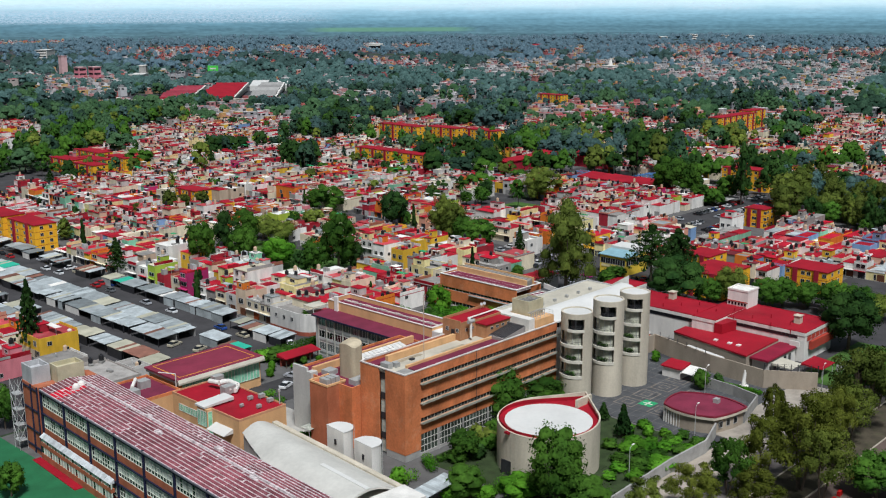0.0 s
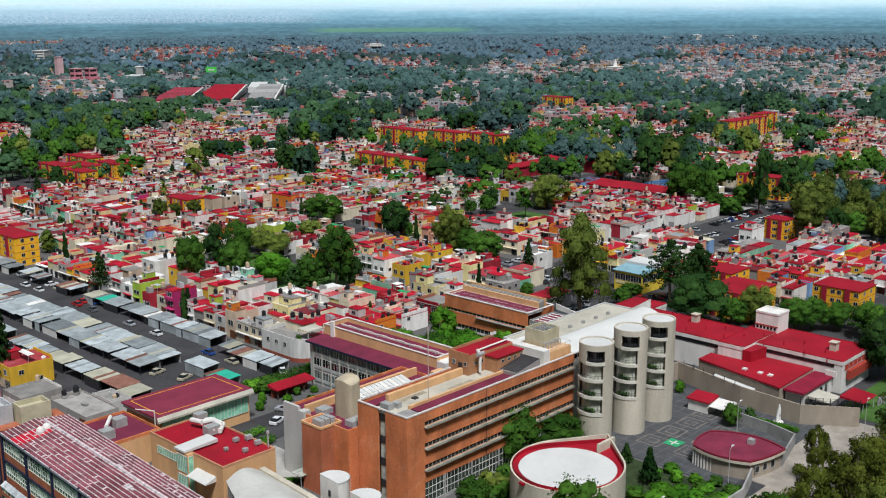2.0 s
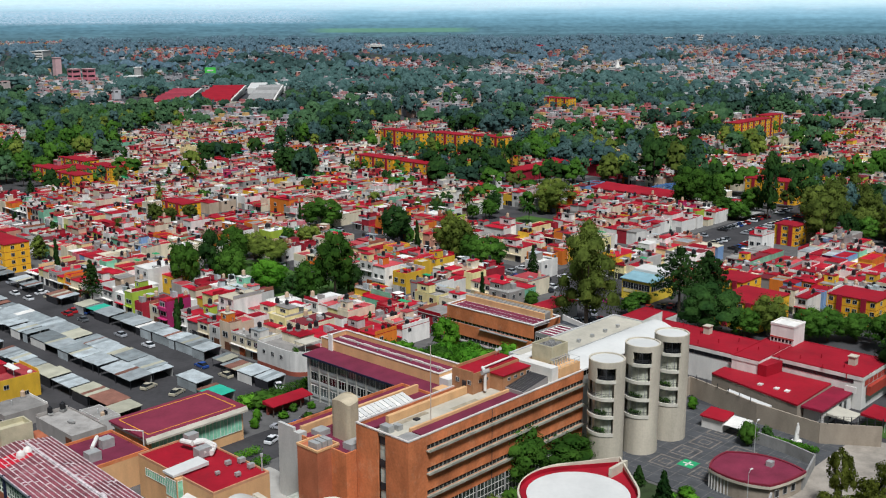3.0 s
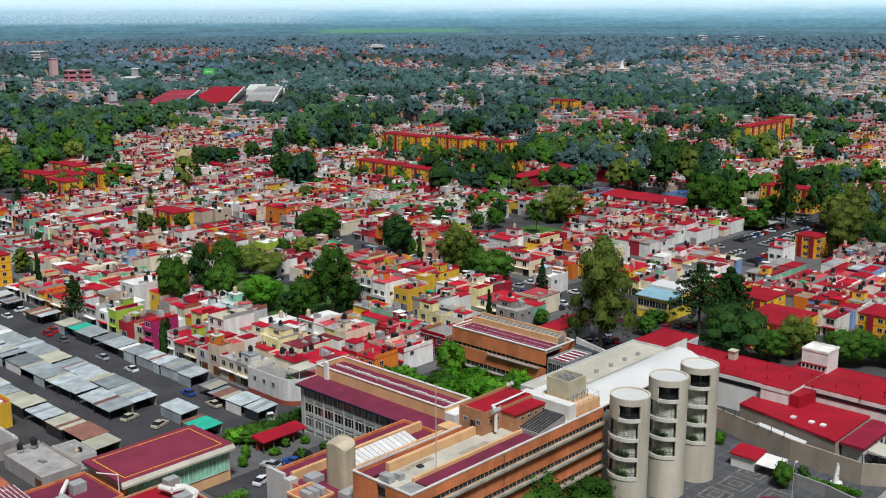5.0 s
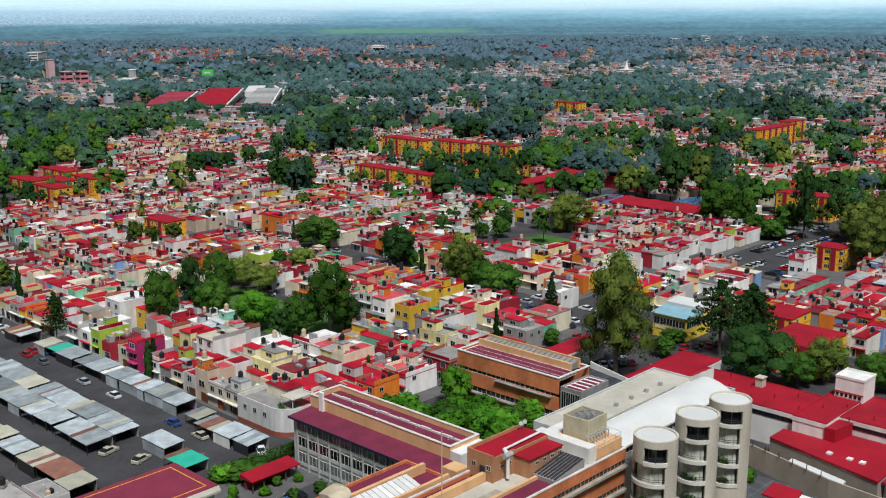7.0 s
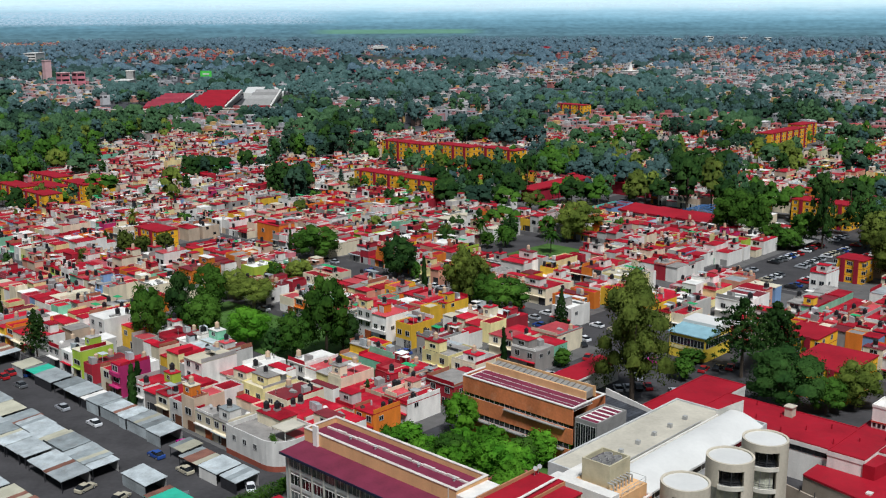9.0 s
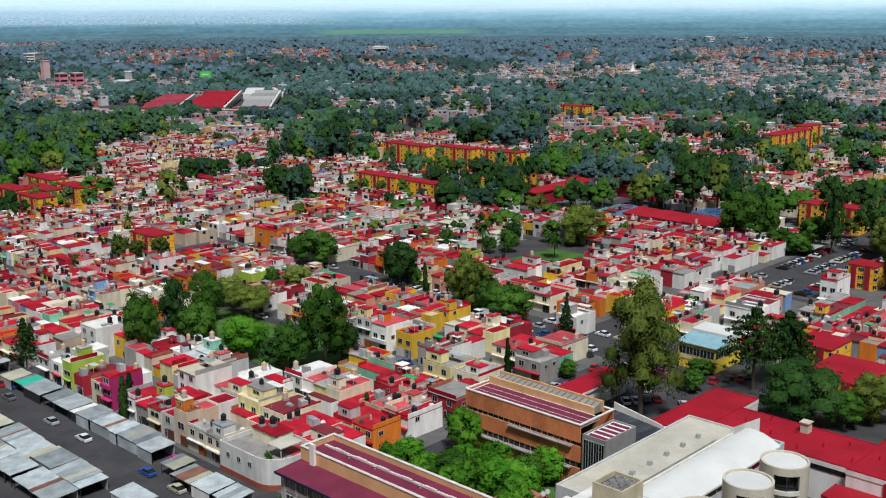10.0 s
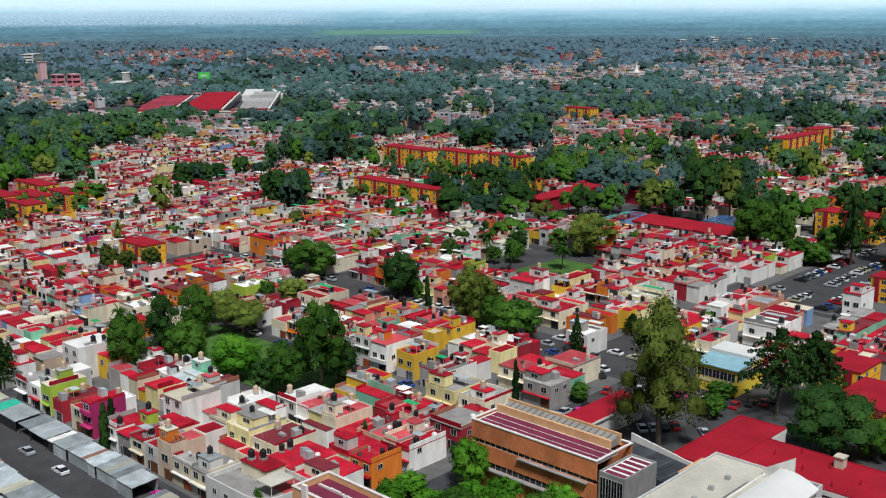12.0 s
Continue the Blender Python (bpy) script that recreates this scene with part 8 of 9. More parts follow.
def apartment(u, v, l, d, storeys, turn=0.0, along="v"):
    """A slab of flats: yellow walls with dark red bays and a dark red roof."""
    h = 2.6 * storeys
    b = thing("apartment_block", "yellow apartment block with dark red bays and roof", "apartment building", u, v, turn=turn, group="apartment blocks")
    X, Y = (d, l) if along == "v" else (l, d)
    part("wall", Shape().frame_walls(0, 0, X, Y, 0, h, 0.25), YELLOW, b)
    part("roof", Shape().slope([(-0.2, -0.2), (X + 0.2, -0.2), (X + 0.2, Y + 0.2), (-0.2, Y + 0.2)], [h + 0.25] * 4, h), CRIMSON, b, "dark red roof slab")
    n = max(2, int(l / 8))
    for i in range(n):
        c = l * (i + 0.5) / n
        s = Shape()
        s.box(-0.6, c - 0.7, 0, -0.003, c + 0.7, h + 0.5) if along == "v" else s.box(c - 0.7, -0.6, 0, c + 0.7, -0.003, h + 0.5)
        part("stair_bay", s, WINE, b, "dark red stair bay")
        for k in range(storeys):
            for o in (-3.2, 1.9):
                loc = (-0.003, c + o, 2.6 * k + 0.9) if along == "v" else (c + o + 1.3, -0.003, 2.6 * k + 0.9)
                part("window", WINDOW, None, b, "", loc, 0 if along == "v" else 90, (1, 1.3, 1.2))
    for k in range(2):
        m = Y if along == "v" else X
        for s_ in range(storeys):
            loc = (X * (0.25 + 0.4 * k) + 1.3, -0.003, 2.6 * s_ + 0.9) if along == "v" else (-0.003, Y * (0.25 + 0.4 * k), 2.6 * s_ + 0.9)
            part("window", WINDOW, None, b, "", loc, 90 if along == "v" else 0, (1, 1.3, 1.2))
    lines = Shape()
    for k in range(1, storeys):
        lines.box(-0.03, 0, 2.6 * k - 0.05, -0.002, Y, 2.6 * k + 0.05).box(0, -0.03, 2.6 * k - 0.05, X, -0.002, 2.6 * k + 0.05)
    part("floor_band", lines, WINE, b)
    take(u - 9, v - 8, u + X + 2, v + Y + 2)
    cx, cy = at(u + X / 2, v + Y / 2)
    if cy > 480:
        for k in range(3):
            tree(cx + (k - 1) * l * 0.4 + random.uniform(-3, 3), cy - l * 0.36 - random.uniform(7, 11), random.uniform(8, 12), random.uniform(7, 10), "round", random.choice(("mid", "dark", "olive")))


apartment(39, 236, 22, 9, 4)
apartment(39, 262, 20, 9, 4)
apartment(140, 376, 22, 9, 3)
apartment(152, 392, 24, 9, 3)
apartment(166, 388, 22, 9, 3)
apartment(142, 404, 24, 9, 3)
apartment(168, 420, 26, 9, 3)
apartment(131, 268, 16, 9, 3)
apartment(352, 344, 36, 10, 5)
apartment(361, 318, 26, 10, 5)
apartment(366, 290, 25, 10, 5)
apartment(286, 300, 31, 9, 3)
apartment(285, 267, 31, 9, 3)
apartment(612, 424, 26, 10, 5)
apartment(531, 224, 50, 10, 5, along="u")
apartment(590, 232, 22, 10, 5, along="u")
apartment(262, 55.5, 9, 9, 3)
apartment(342, 94, 25, 10, 4)
apartment(152, 14, 14, 18, 3)
apartment(172, 30, 10, 12, 3)
apartment(178, -8, 14, 12, 3)


def corner_shop():
    b = thing("corner_building", "yellow three-storey corner building with blue sheet roof", "building", 157.5, 53.0)
    part("wall", Shape().frame_walls(0, 0, 13, 10.5, 0, 6.6, 0.25), paint("shop_yellow", (0.72, 0.52, 0.05), 0.8, 0.2, 0.5), b)
    part("roof", Shape().slope([(-0.5, -0.5), (7, -0.5), (7, 11), (-0.5, 11)], [6.7, 7.5, 7.5, 6.7], 6.5), paint("blue_sheet_roof", (0.25, 0.42, 0.47), 0.5, 0.25, 0.4, 0.1), b, "blue-grey sheet roof")
    part("upper_roof", Shape().slope([(7, 0), (13.4, 0), (13.4, 10.8), (7, 10.8)], [8.3, 8.6, 8.6, 8.3], 6.7), WHITEROOF, b)
    strip_windows(b, "window_band", 5, 0.3, 10.2, -0.02, 3.6, 5.6, GLASS, FRAME, "y", -1, 2)
    strip_windows(b, "window_band", 5, 0.3, 12.7, -0.02, 3.6, 5.6, GLASS, FRAME, "x", -1, 2)
    for k in range(2):
        part("sign_board", Shape().box(-0.12, 0.6 + 5 * k, 2.4, -0.03, 4.8 + 5 * k, 3.3), paint("sign_cream", (0.7, 0.6, 0.3)), b)
    take(155, 50, 173, 66)


corner_shop()


def curved_corner_house():
    b = thing("corner_house", "white two-storey corner house with rounded wall and roof terrace", "house", 40.5, 79.0)
    pts = [(0, 17), (0, 5)] + [(5 - 5 * math.cos(radians(a)), 5 - 5 * math.sin(radians(a))) for a in range(15, 90, 15)] + [(5, 0), (12, 0), (12, 17)]
    pts = pts[::-1]
    cx, cy = 6.5, 8.5
    inn = [(x + (cx - x) * 0.035, y + (cy - y) * 0.03) for x, y in pts]
    part("wall", Shape().ring(pts[::-1], inn[::-1], 0, 6.4), WALLPAINTS[2], b)
    part("roof", Shape().prism(inn[::-1], 5.2, 5.5), ROOFPAINTS[2], b)
    part("terrace_plant", quad_mesh("terrace_plant", np.concatenate([leaf_quads(np.random.default_rng(8), np.array([1.6 + 0.4 * i, 2.4 + 0.9 * i, 6.2]), 0.7, 70, 0.16) for i in range(4)]), LEAF["mid"]), None, b, "green potted terrace plants")
    part("red_terrace", Shape().box(6.4, 0.8, 5.51, 11.4, 5.6, 5.56), ROOFPAINTS[1], b)
    part("base_band", Shape().ring([(x + (x - cx) * 0.006, y + (y - cy) * 0.006) for x, y in pts][::-1], pts[::-1], 0, 1.2), paint("brick_band", (0.30, 0.08, 0.05)), b)
    for y in (6.5, 10, 13.5):
        part("window", WINDOW, None, b, "", (-0.003, y, 3.6), 0, (1, 1.2, 1.2))
    part("window", WINDOW, None, b, "", (7.6, -0.003, 3.6), 90, (1, 1.4, 1.3))
    part("garage_gate", DOORS[1], None, b, "", (11.6, -0.003, 0.05), 90, (1, 5.5, 2.3))
    part("terrace_room", Shape().box(6.6, 7.5, 5.5, 11, 15, 7.8), WALLPAINTS[0], b)
    part("terrace_roof", Shape().box(6.4, 7.3, 7.8, 11.2, 15.2, 7.95), ROOFPAINTS[0], b)
    part("terrace_cover", Shape().box(3.2, 1.5, 7.9, 8.6, 5.8, 8.05), CREAMROOF, b, "cream terrace cover")
    for x, y in ((3.4, 1.7), (8.4, 1.7), (3.4, 5.6)):
        part("post", Shape().box(x, y, 5.5, x + 0.12, y + 0.12, 7.9), WHITE, b)
    part("water_tank", TANKS[0], None, b, "", (9.5, 12, 7.95))
    part("water_tank", TANKS[0], None, b, "", (8.0, 13.6, 7.95))
    take(40, 78, 53, 97)


curved_corner_house()
# houses that stand out
W_ = {w: m for m, w in zip(WALLPAINTS, ("cream", "white", "pale_grey", "raw_grey", "beige", "salmon", "yellow", "orange", "rose", "lime", "mint", "sky", "darkred", "magenta", "paleyellow"))}
RR, RO, GR, WR, BR, ZR, CR = ROOFPAINTS


def mark_house(u, v, w, d, h, wall, roof):
    """One house that stands out by its colour or height."""
    house(u, v, w - 0.02, d, h, -1, W_[wall], roof)
    take(u, v, u + d, v + w)


mark_house(56, 127.5, 7.4, 10, 8.0, "white", CR)
mark_house(42, 140, 4.2, 8, 8.0, "magenta", RR)
mark_house(42, 144.4, 5, 13, 5.4, "cream", RR)
mark_house(42, 159, 4, 9, 7.2, "lime", CR)
mark_house(42, 164, 4.8, 12, 5.6, "white", WR)
mark_house(42, 130, 5, 13, 5.4, "white", RR)
mark_house(42, 125, 4.8, 13, 5.4, "raw_grey", RR)
mark_house(42, 119.6, 5.2, 13, 5.6, "cream", RR)
mark_house(42, 114.6, 4.8, 13, 5.4, "pale_grey", RR)
mark_house(42, 109.6, 4.8, 13, 7.6, "beige", BR)
mark_house(42, 103, 6.4, 13, 5.4, "cream", GR)
mark_house(42, 97.2, 5.6, 13, 5.4, "cream", GR)
mark_house(54, 79, 8, 10, 5.2, "white", RR)
mark_house(54, 87.4, 9, 11, 5.4, "cream", RR)
mark_house(66, 79, 6, 8, 5.4, "orange", RR)
mark_house(66, 85.4, 6, 9, 5.0, "cream", RR)
mark_house(58, 98, 8, 15, 5.6, "cream", BR)
mark_house(58, 106.5, 8, 15, 6.2, "paleyellow", CR)
mark_house(59, 115, 7, 15, 5.2, "cream", GR)
mark_house(113, 130.5, 6, 13, 8.0, "pale_grey", RR)
mark_house(113, 124.6, 5.6, 13, 7.6, "white", RO)
mark_house(114, 116, 6, 9, 6.6, "yellow", RR)
mark_house(92, 113, 7, 12, 5.4, "yellow", GR)
mark_house(92, 104, 8.6, 12, 5.2, "mint", RR)
mark_house(90, 78, 9, 13, 5.4, "darkred", GR)
mark_house(104, 84, 8, 10, 5.4, "cream", GR)
mark_house(104, 93, 9, 10, 5.6, "paleyellow", GR)
mark_house(122, 80, 8, 13, 5.4, "raw_grey", GR)
mark_house(126, 90, 9, 12, 5.4, "cream", RO)
mark_house(136, 84, 9, 11, 5.4, "cream", RO)
mark_house(158, 96, 7, 9, 5.6, "white", WR)
mark_house(170, 103, 9, 12, 5.4, "orange", RR)
mark_house(172, 116, 9, 14, 5.4, "cream", RR)
mark_house(187, 137, 10, 13, 7.6, "white", RR)
mark_house(200, 103, 12, 13, 5.6, "paleyellow", CR)
mark_house(171, 246, 14, 12, 7, "orange", RR)
mark_house(134, 176, 10, 12, 6, "cream", RR)
mark_house(63, 168, 8, 12, 6.0, "yellow", RR)
mark_house(58, 176, 8, 10, 8.4, "white", WR)
mark_house(90, 205, 8, 12, 6.0, "cream", WR)
mark_house(196, 62, 10, 14, 6.4, "white", WR)
mark_house(214, 66, 9, 12, 5.4, "salmon", RR)
mark_house(122, 196, 7, 9, 7.6, "lime", WR)
mark_house(108, 210, 8, 11, 7.0, "orange", BR)


def market_hall(u, v, l, d, h, label, roof=CRIMSON, wall=WHITE, rise_=1.0):
    b = thing("hall", label, "hall", u, v)
    part("wall", Shape().frame_walls(0.5, 0.5, d - 0.5, l - 0.5, 0, h, 0.3), wall, b)
    n = max(1, int(l / 12))
    for i in range(n):
        y0, y1 = l * i / n, l * (i + 1) / n - 0.3
        part("roof_bay", Shape().slope([(-0.6, y0), (d + 0.6, y0), (d + 0.6, y1), (-0.6, y1)], [h + 0.4, h + 0.4 + rise_, h + 0.8 + rise_, h + 0.8], h), roof, b)
    take(u - 2, v - 2, u + d + 2, v + l + 2)


market_hall(298, 134, 42, 12, 4.6, "long open shed with red sheet roof")
market_hall(306, 228, 9, 44, 6, "school wing with red sheet roof among trees", CRIMSON, WINE)
market_hall(352, 196, 26, 9, 6, "school wing with red sheet roof among trees", CRIMSON, WINE)
yard = thing("painted_wall", "turquoise painted boundary wall of the school", "wall", 303, 196.5)
part("wall", Shape().box(0, 0, 0, 24, 0.3, 2.4), paint("turquoise_paint", (0.12, 0.45, 0.38), 0.8, 0.4, 0.5), yard)
frame_ = thing("steel_roof_frame", "blue steel truss frame without roof sheets", "truss", 316.5, 141)
for i_ in range(7):
    s_ = Shape()
    for k_ in range(6):
        s_.tube((i_ * 2.4, 2.4 * k_, 5 + 0.8 * math.sin(k_ * math.pi / 6)), (i_ * 2.4, 2.4 * (k_ + 1), 5 + 0.8 * math.sin((k_ + 1) * math.pi / 6)), 0.14, 6)
        if i_ < 6:
            s_.tube((i_ * 2.4, 2.4 * k_, 5.0), (i_ * 2.4 + 2.4, 2.4 * (k_ + 1), 5.4), 0.1, 5)
    s_.tube((i_ * 2.4, 0, 0), (i_ * 2.4, 0, 5), 0.14, 6).tube((i_ * 2.4, 14.4, 0), (i_ * 2.4, 14.4, 5), 0.14, 6)
    part("truss", s_, paint("blue_truss_paint", (0.10, 0.22, 0.45), 0.5), frame_)
take(292, 130, 334, 176)
take(300, 190, 366, 240)


def big_market():
    """A market of deep halls under rows of sloping roof bays, behind one long pale wall."""
    m = thing("market", "large covered market with rows of red and pale sloping roof bays", "market", *grid_of(-227, 1016), turn=5 - 46.5)
    for x0, x1, y1, cover, n in ((0, 31, 150, CRIMSON, 5), (48, 70, 150, GREYCON, 4), (-36, -10, 112, paint("faded_red_sheet", (0.30, 0.03, 0.05), 0.7, 0.35, 0.06, 0.05, worn=(0.42, 0.2, 0.2)), 5)):
        part("wall", Shape().frame_walls(x0, 0, x1, y1, 0, 6.2, 0.4), WHITE, m)
        step = y1 / n
        for k in range(n):
            a, b = k * step, (k + 1) * step - 1.2
            part("roof_bay", Shape().slope([(x0 - 1, a), (x1 + 1, a), (x1 + 1, b), (x0 - 1, b)], [6.6, 6.6, 9.4, 9.4], 6.2), cover, m)
            part("bay_gutter", Shape().box(x0 - 1.2, b + 0.003, 6.2, x1 + 1.2, b + 1.19, 6.7), DARKSTEEL, m)
        part("eave_band", Shape().box(x0 - 1.2, -1.2, 4.6, x1 + 1.2, -0.8, 6.4), WINE if x0 < 40 else CRIMSON, m)
        part("verge", Shape().slope([(x1 + 1.01, 0), (x1 + 2.6, 0), (x1 + 2.6, y1), (x1 + 1.01, y1)], [6.4, 6.4, 9.2, 9.2], 5.6), WHITE, m)
    part("pale_roof", Shape().slope([(34, 152), (74, 152), (74, 200), (34, 200)], [5.6, 5.6, 8.2, 8.2], 0), WHITEROOF, m, "white sheet roof at the back")
    part("front_wall", Shape().box(-82, -9, 0, 76, -7.5, 4.4), paint("cream_long_wall", (0.55, 0.48, 0.38), 0.85, 0.2, 0.2), m, "long cream front wall with dark opening band")
    part("opening_band", Shape().box(-80, -9.15, 1.0, 74, -9.01, 2.4), DARKSTEEL, m)
    part("front_roof", Shape().box(-82, -9.4, 4.4, 76, -1.3, 4.8), CREAMROOF, m)
    cx, cy = grid_of(-225, 1090)
    take(cx - 100, cy - 75, cx + 100, cy + 75)


big_market()
for u_, v_, h_ in ((226, 178, 9), (236, 184, 10), (242, 198, 11), (230, 208, 9), (220, 182, 7), (250, 176, 10)):
    tree(*at(u_, v_), h_, h_ * 0.9, "round", random.choice(("mid", "dark", "olive")))
slab("lawn", LAWN, 84.5, 124, 109, 192, 0.2, "grass lawn of the small park", "lawn")
slab("lawn", LAWN, 216, 146, 242, 170, 0.2, "grass lawn of the square with palms", "lawn")
slab("parking_pavement", PAVING, 42, 74, 106, 95, 0.1, "worn pavement by the corner houses", "pavement")
take(84, 122, 110, 194)
take(214, 145, 244, 171)
take(36, 230, 52, 285)


# ---------- campus greenery, gate house and small things ----------
def hedge(u0, v0, u1, v1, w, h, leaf, label):
    """A clipped hedge between two points, leafy all over."""
    rng = np.random.default_rng(int(abs(u0 * 7 + v0)))
    l = math.hypot(u1 - u0, v1 - v0)
    out = []
    for i in range(max(3, int(l / 0.9))):
        k = i / max(1, int(l / 0.9) - 1)
        out.append(leaf_quads(rng, np.array([u0 + (u1 - u0) * k, v0 + (v1 - v0) * k, h * 0.55]), w * 0.62, 260, 0.15, h / w * 0.72))
    ob = new("hedge", quad_mesh("hedge", np.concatenate(out), LEAF[leaf]))
    ob.matrix_world = spot(0, 0)
    tagged(ob, label, "hedge")


hedge(18, 73, 38, 72, 2.0, 3.4, "mid", "ivy-covered boundary hedge beside parking street")
hedge(2, 20, -9, 31, 1.2, 1.2, "bright", "low clipped hedge beside campus drive")
hedge(6, -4, 30, -4.5, 1.4, 1.6, "mid", "clipped hedge along brick building")
hedge(4.5, -21, 7.5, -28.8, 2.2, 2.8, "bright", "tall clipped hedge round auditorium")
hedge(-9.2, -5.9, -6.6, -5.9, 2.4, 2.6, "bright", "clipped box hedge by campus path")
hedge(-1.5, -21.8, 1, -21.8, 2.2, 2.2, "bright", "clipped box hedge in front of auditorium")
hedge(-6, -17.1, -3.8, -17.1, 2.0, 2.2, "bright", "clipped box hedge beside walkway roof")
hedge(1.5, -6, 3.5, -2.5, 2.2, 2.4, "bright", "clipped box hedge at the brick corner")
hedge(1.4, 50.6, 3.6, 50.6, 2.2, 2.0, "bright", "clipped box hedge beside campus drive")
hedge(1.4, 45.3, 4.2, 45.3, 2.2, 2.0, "bright", "clipped box hedge beside campus drive")
hedge(83.5, -21, 84.5, -33, 1.6, 1.4, "bright", "clipped hedge inside plaza wall")
gate = thing("gate_house", "low gate house with long red roof", "gate house", 20.2, 63.4)
part("wall", Shape().box(0.4, 2.6, 0, 11, 3.0, 2.5), paint("dark_red_wall", (0.22, 0.05, 0.035)), gate)
for i_ in range(5):
    part("post", Shape().box(0.4 + 2.6 * i_, 0.4, 0, 0.6 + 2.6 * i_, 0.6, 2.5), BARK, gate)
part("roof", Shape().slope([(0, 0), (11.6, 0), (11.6, 3.8), (0, 3.8)], [2.7, 2.7, 3.3, 3.3], 2.5), CRIMSON, gate, "long red roof")
slab("drive", ASPHALT, 2, 46, 32, 59, 0.12, "asphalt campus drive", "road")
for u_, v_, c_, a_ in ((12, 53, "white", 20), (21.5, 55.6, "blue", 110), (17.5, 57.5, "silver", 110), (25, 56.5, "black", 110)):
    car(u_, v_, a_, c_, 0.12)
for i_ in range(18):
    u_ = random.uniform(8, 44)
    tree(*at(u_, random.uniform(-8.5, -4)), random.uniform(2.5, 6), random.uniform(3.5, 5.5), "bush", random.choice(("mid", "dark", "mid", "dull")))
topiary = []
for i_ in range(160):
    u_, v_ = random.uniform(22, 49.5), random.uniform(-39, -23)
    if (u_ - 20.5) ** 2 + (v_ + 20) ** 2 > 190 and all((u_ - a_) ** 2 + (v_ - b_) ** 2 > 11 for a_, b_ in topiary):
        topiary.append((u_, v_))
        tree(*at(u_, v_), random.uniform(1.9, 3.2), random.uniform(3.0, 4.6), "bush", random.choice(("bright", "bright", "mid")))
for i_ in range(16):
    tree(*at(random.uniform(54, 79), random.uniform(24, 62)), random.uniform(5.5, 8.5), random.uniform(6, 9), "round", random.choice(("bright", "bright", "mid")))
for u_, v_ in ((22, 62), (26, 63.5), (30, 62), (14, 62), (8, 60), (28, 49), (31, 52)):
    tree(*at(u_, v_), random.uniform(1.6, 3.0), random.uniform(2, 3), "bush", random.choice(("bright", "mid")))
market_hall(62, 34, 9, 5, 3.4, "small courtyard hut with pink-red roof", paint("pink_roof", (0.42, 0.12, 0.11)), WHITE)
for u_, v_, w_, d_, h_, wl, rf in ((-19, 116, 10, 11, 5.6, "yellow", RO), (-24, 126, 8, 11, 5.4, "cream", RR), (-24, 135, 9, 10, 5, "yellow", RO), (-24, 145, 8, 10, 5.6, "salmon", RR), (-19, 80, 16, 8, 2.9, "raw_grey", GR), (-10.5, 84, 9, 5, 2.7, "pale_grey", GR), (-24, 100, 9, 10, 3.4, "raw_grey", GR), (-36, 108, 9, 11, 5.2, "rose", RR), (-36, 120, 9, 11, 5.2, "white", RR), (-37, 132, 9, 12, 5.2, "cream", RR), (-38, 144, 9, 12, 5.2, "cream", RR)):
    house(u_, v_, w_ - 0.02, d_, h_, -1, W_[wl], rf)
# lamp posts on the plaza and along the road
for u_, v_, h_ in ((70, -27, 9), (52, -35, 7), (92, -45, 8), (24, -37, 7), (64, -46, 8), (84, 40, 8)):
    lp = thing("street_lamp", "slim grey steel lamp post with single arm", "street lamp", u_, v_)
    part("pole", Shape().tube((0, 0, 0), (0, 0, h_), 0.09, 8, 0.05), FRAME, lp)
    part("arm", Shape().tube((0, 0, h_), (1.4, 0.3, h_ + 0.3), 0.04, 6), FRAME, lp)
    part("lamp_head", Shape().box(1.2, 0.15, h_ + 0.22, 1.9, 0.45, h_ + 0.36), WHITE, lp)
for u_, v_ in ((39.5, -68.5), (42.5, -69.6), (46, -69.2), (55, -68.2)):
    bb = thing("road_barrier", "red plastic road barrier on asphalt", "barrier", u_, v_, 0.06)
    part("body", Shape().slope([(-0.6, -0.3), (0.6, -0.3), (0.6, 0.3), (-0.6, 0.3)], [0.9] * 4, 0), paint("red_plastic", (0.5, 0.01, 0.01), 0.4), bb)


# ---------- the residential blocks ----------
KERBS = []


def pavement(u0, v0, u1, v1):
    x, y = at((u0 + u1) / 2, (v0 + v1) / 2)
    if in_view(x, y, 90) and y < 900:
        KERBS.append(u0)
        slab("pavement", PAVING, u0 - 1.2, v0 - 1.2, u1 + 1.2, v1 + 1.2, 0.105 + 0.0043 * (len(KERBS) % 14), "worn grey concrete pavement with kerb", "pavement")


def block(u0, u1, v0, v1):
    """Two rows back to back."""
    d = (u1 - u0 - 3.0) / 2
    pavement(u0, v0, u1, v1)
    row_of_houses(u0, v0, v1, d, -1)
    row_of_houses(u1 - d, v0, v1, d, 1)


block(42, 77, 97, 176)
block(42, 77, 184, 275)
block(42, 77, 283, 370)
block(88, 112, 78, 121)
block(113, 148, 80, 121)
block(114, 150, 128, 172)
block(82.5, 108, 196, 275)
block(115, 150, 180, 262)
block(90, 125, 283, 370)
block(176, 198, 66, 92)
block(203, 234, 62, 92)
block(240, 262, 58, 77)
block(284, 330, 58, 77)
block(168, 198, 101, 166)
block(203, 240, 101, 152)
block(176, 205, -2, 60)
block(209, 262, -20, 56)
block(172, 204, 172, 206)
block(211, 247, 188, 206)
block(132, 164, 276, 366)
block(224, 262, 106, 142)
block(268, 300, 106, 132)
row_of_houses(76.5, 79, 121, 10.5, -1)
for k in range(13):
    a = 168 + 43.5 * k
    for v0 in range(-330, 1000, 96):
        if k < 2 and v0 + 66 < 172:
            continue
        block(a, a + 36, v0 + 66 - (v0 % 7), v0 + 152 - (v0 % 7))


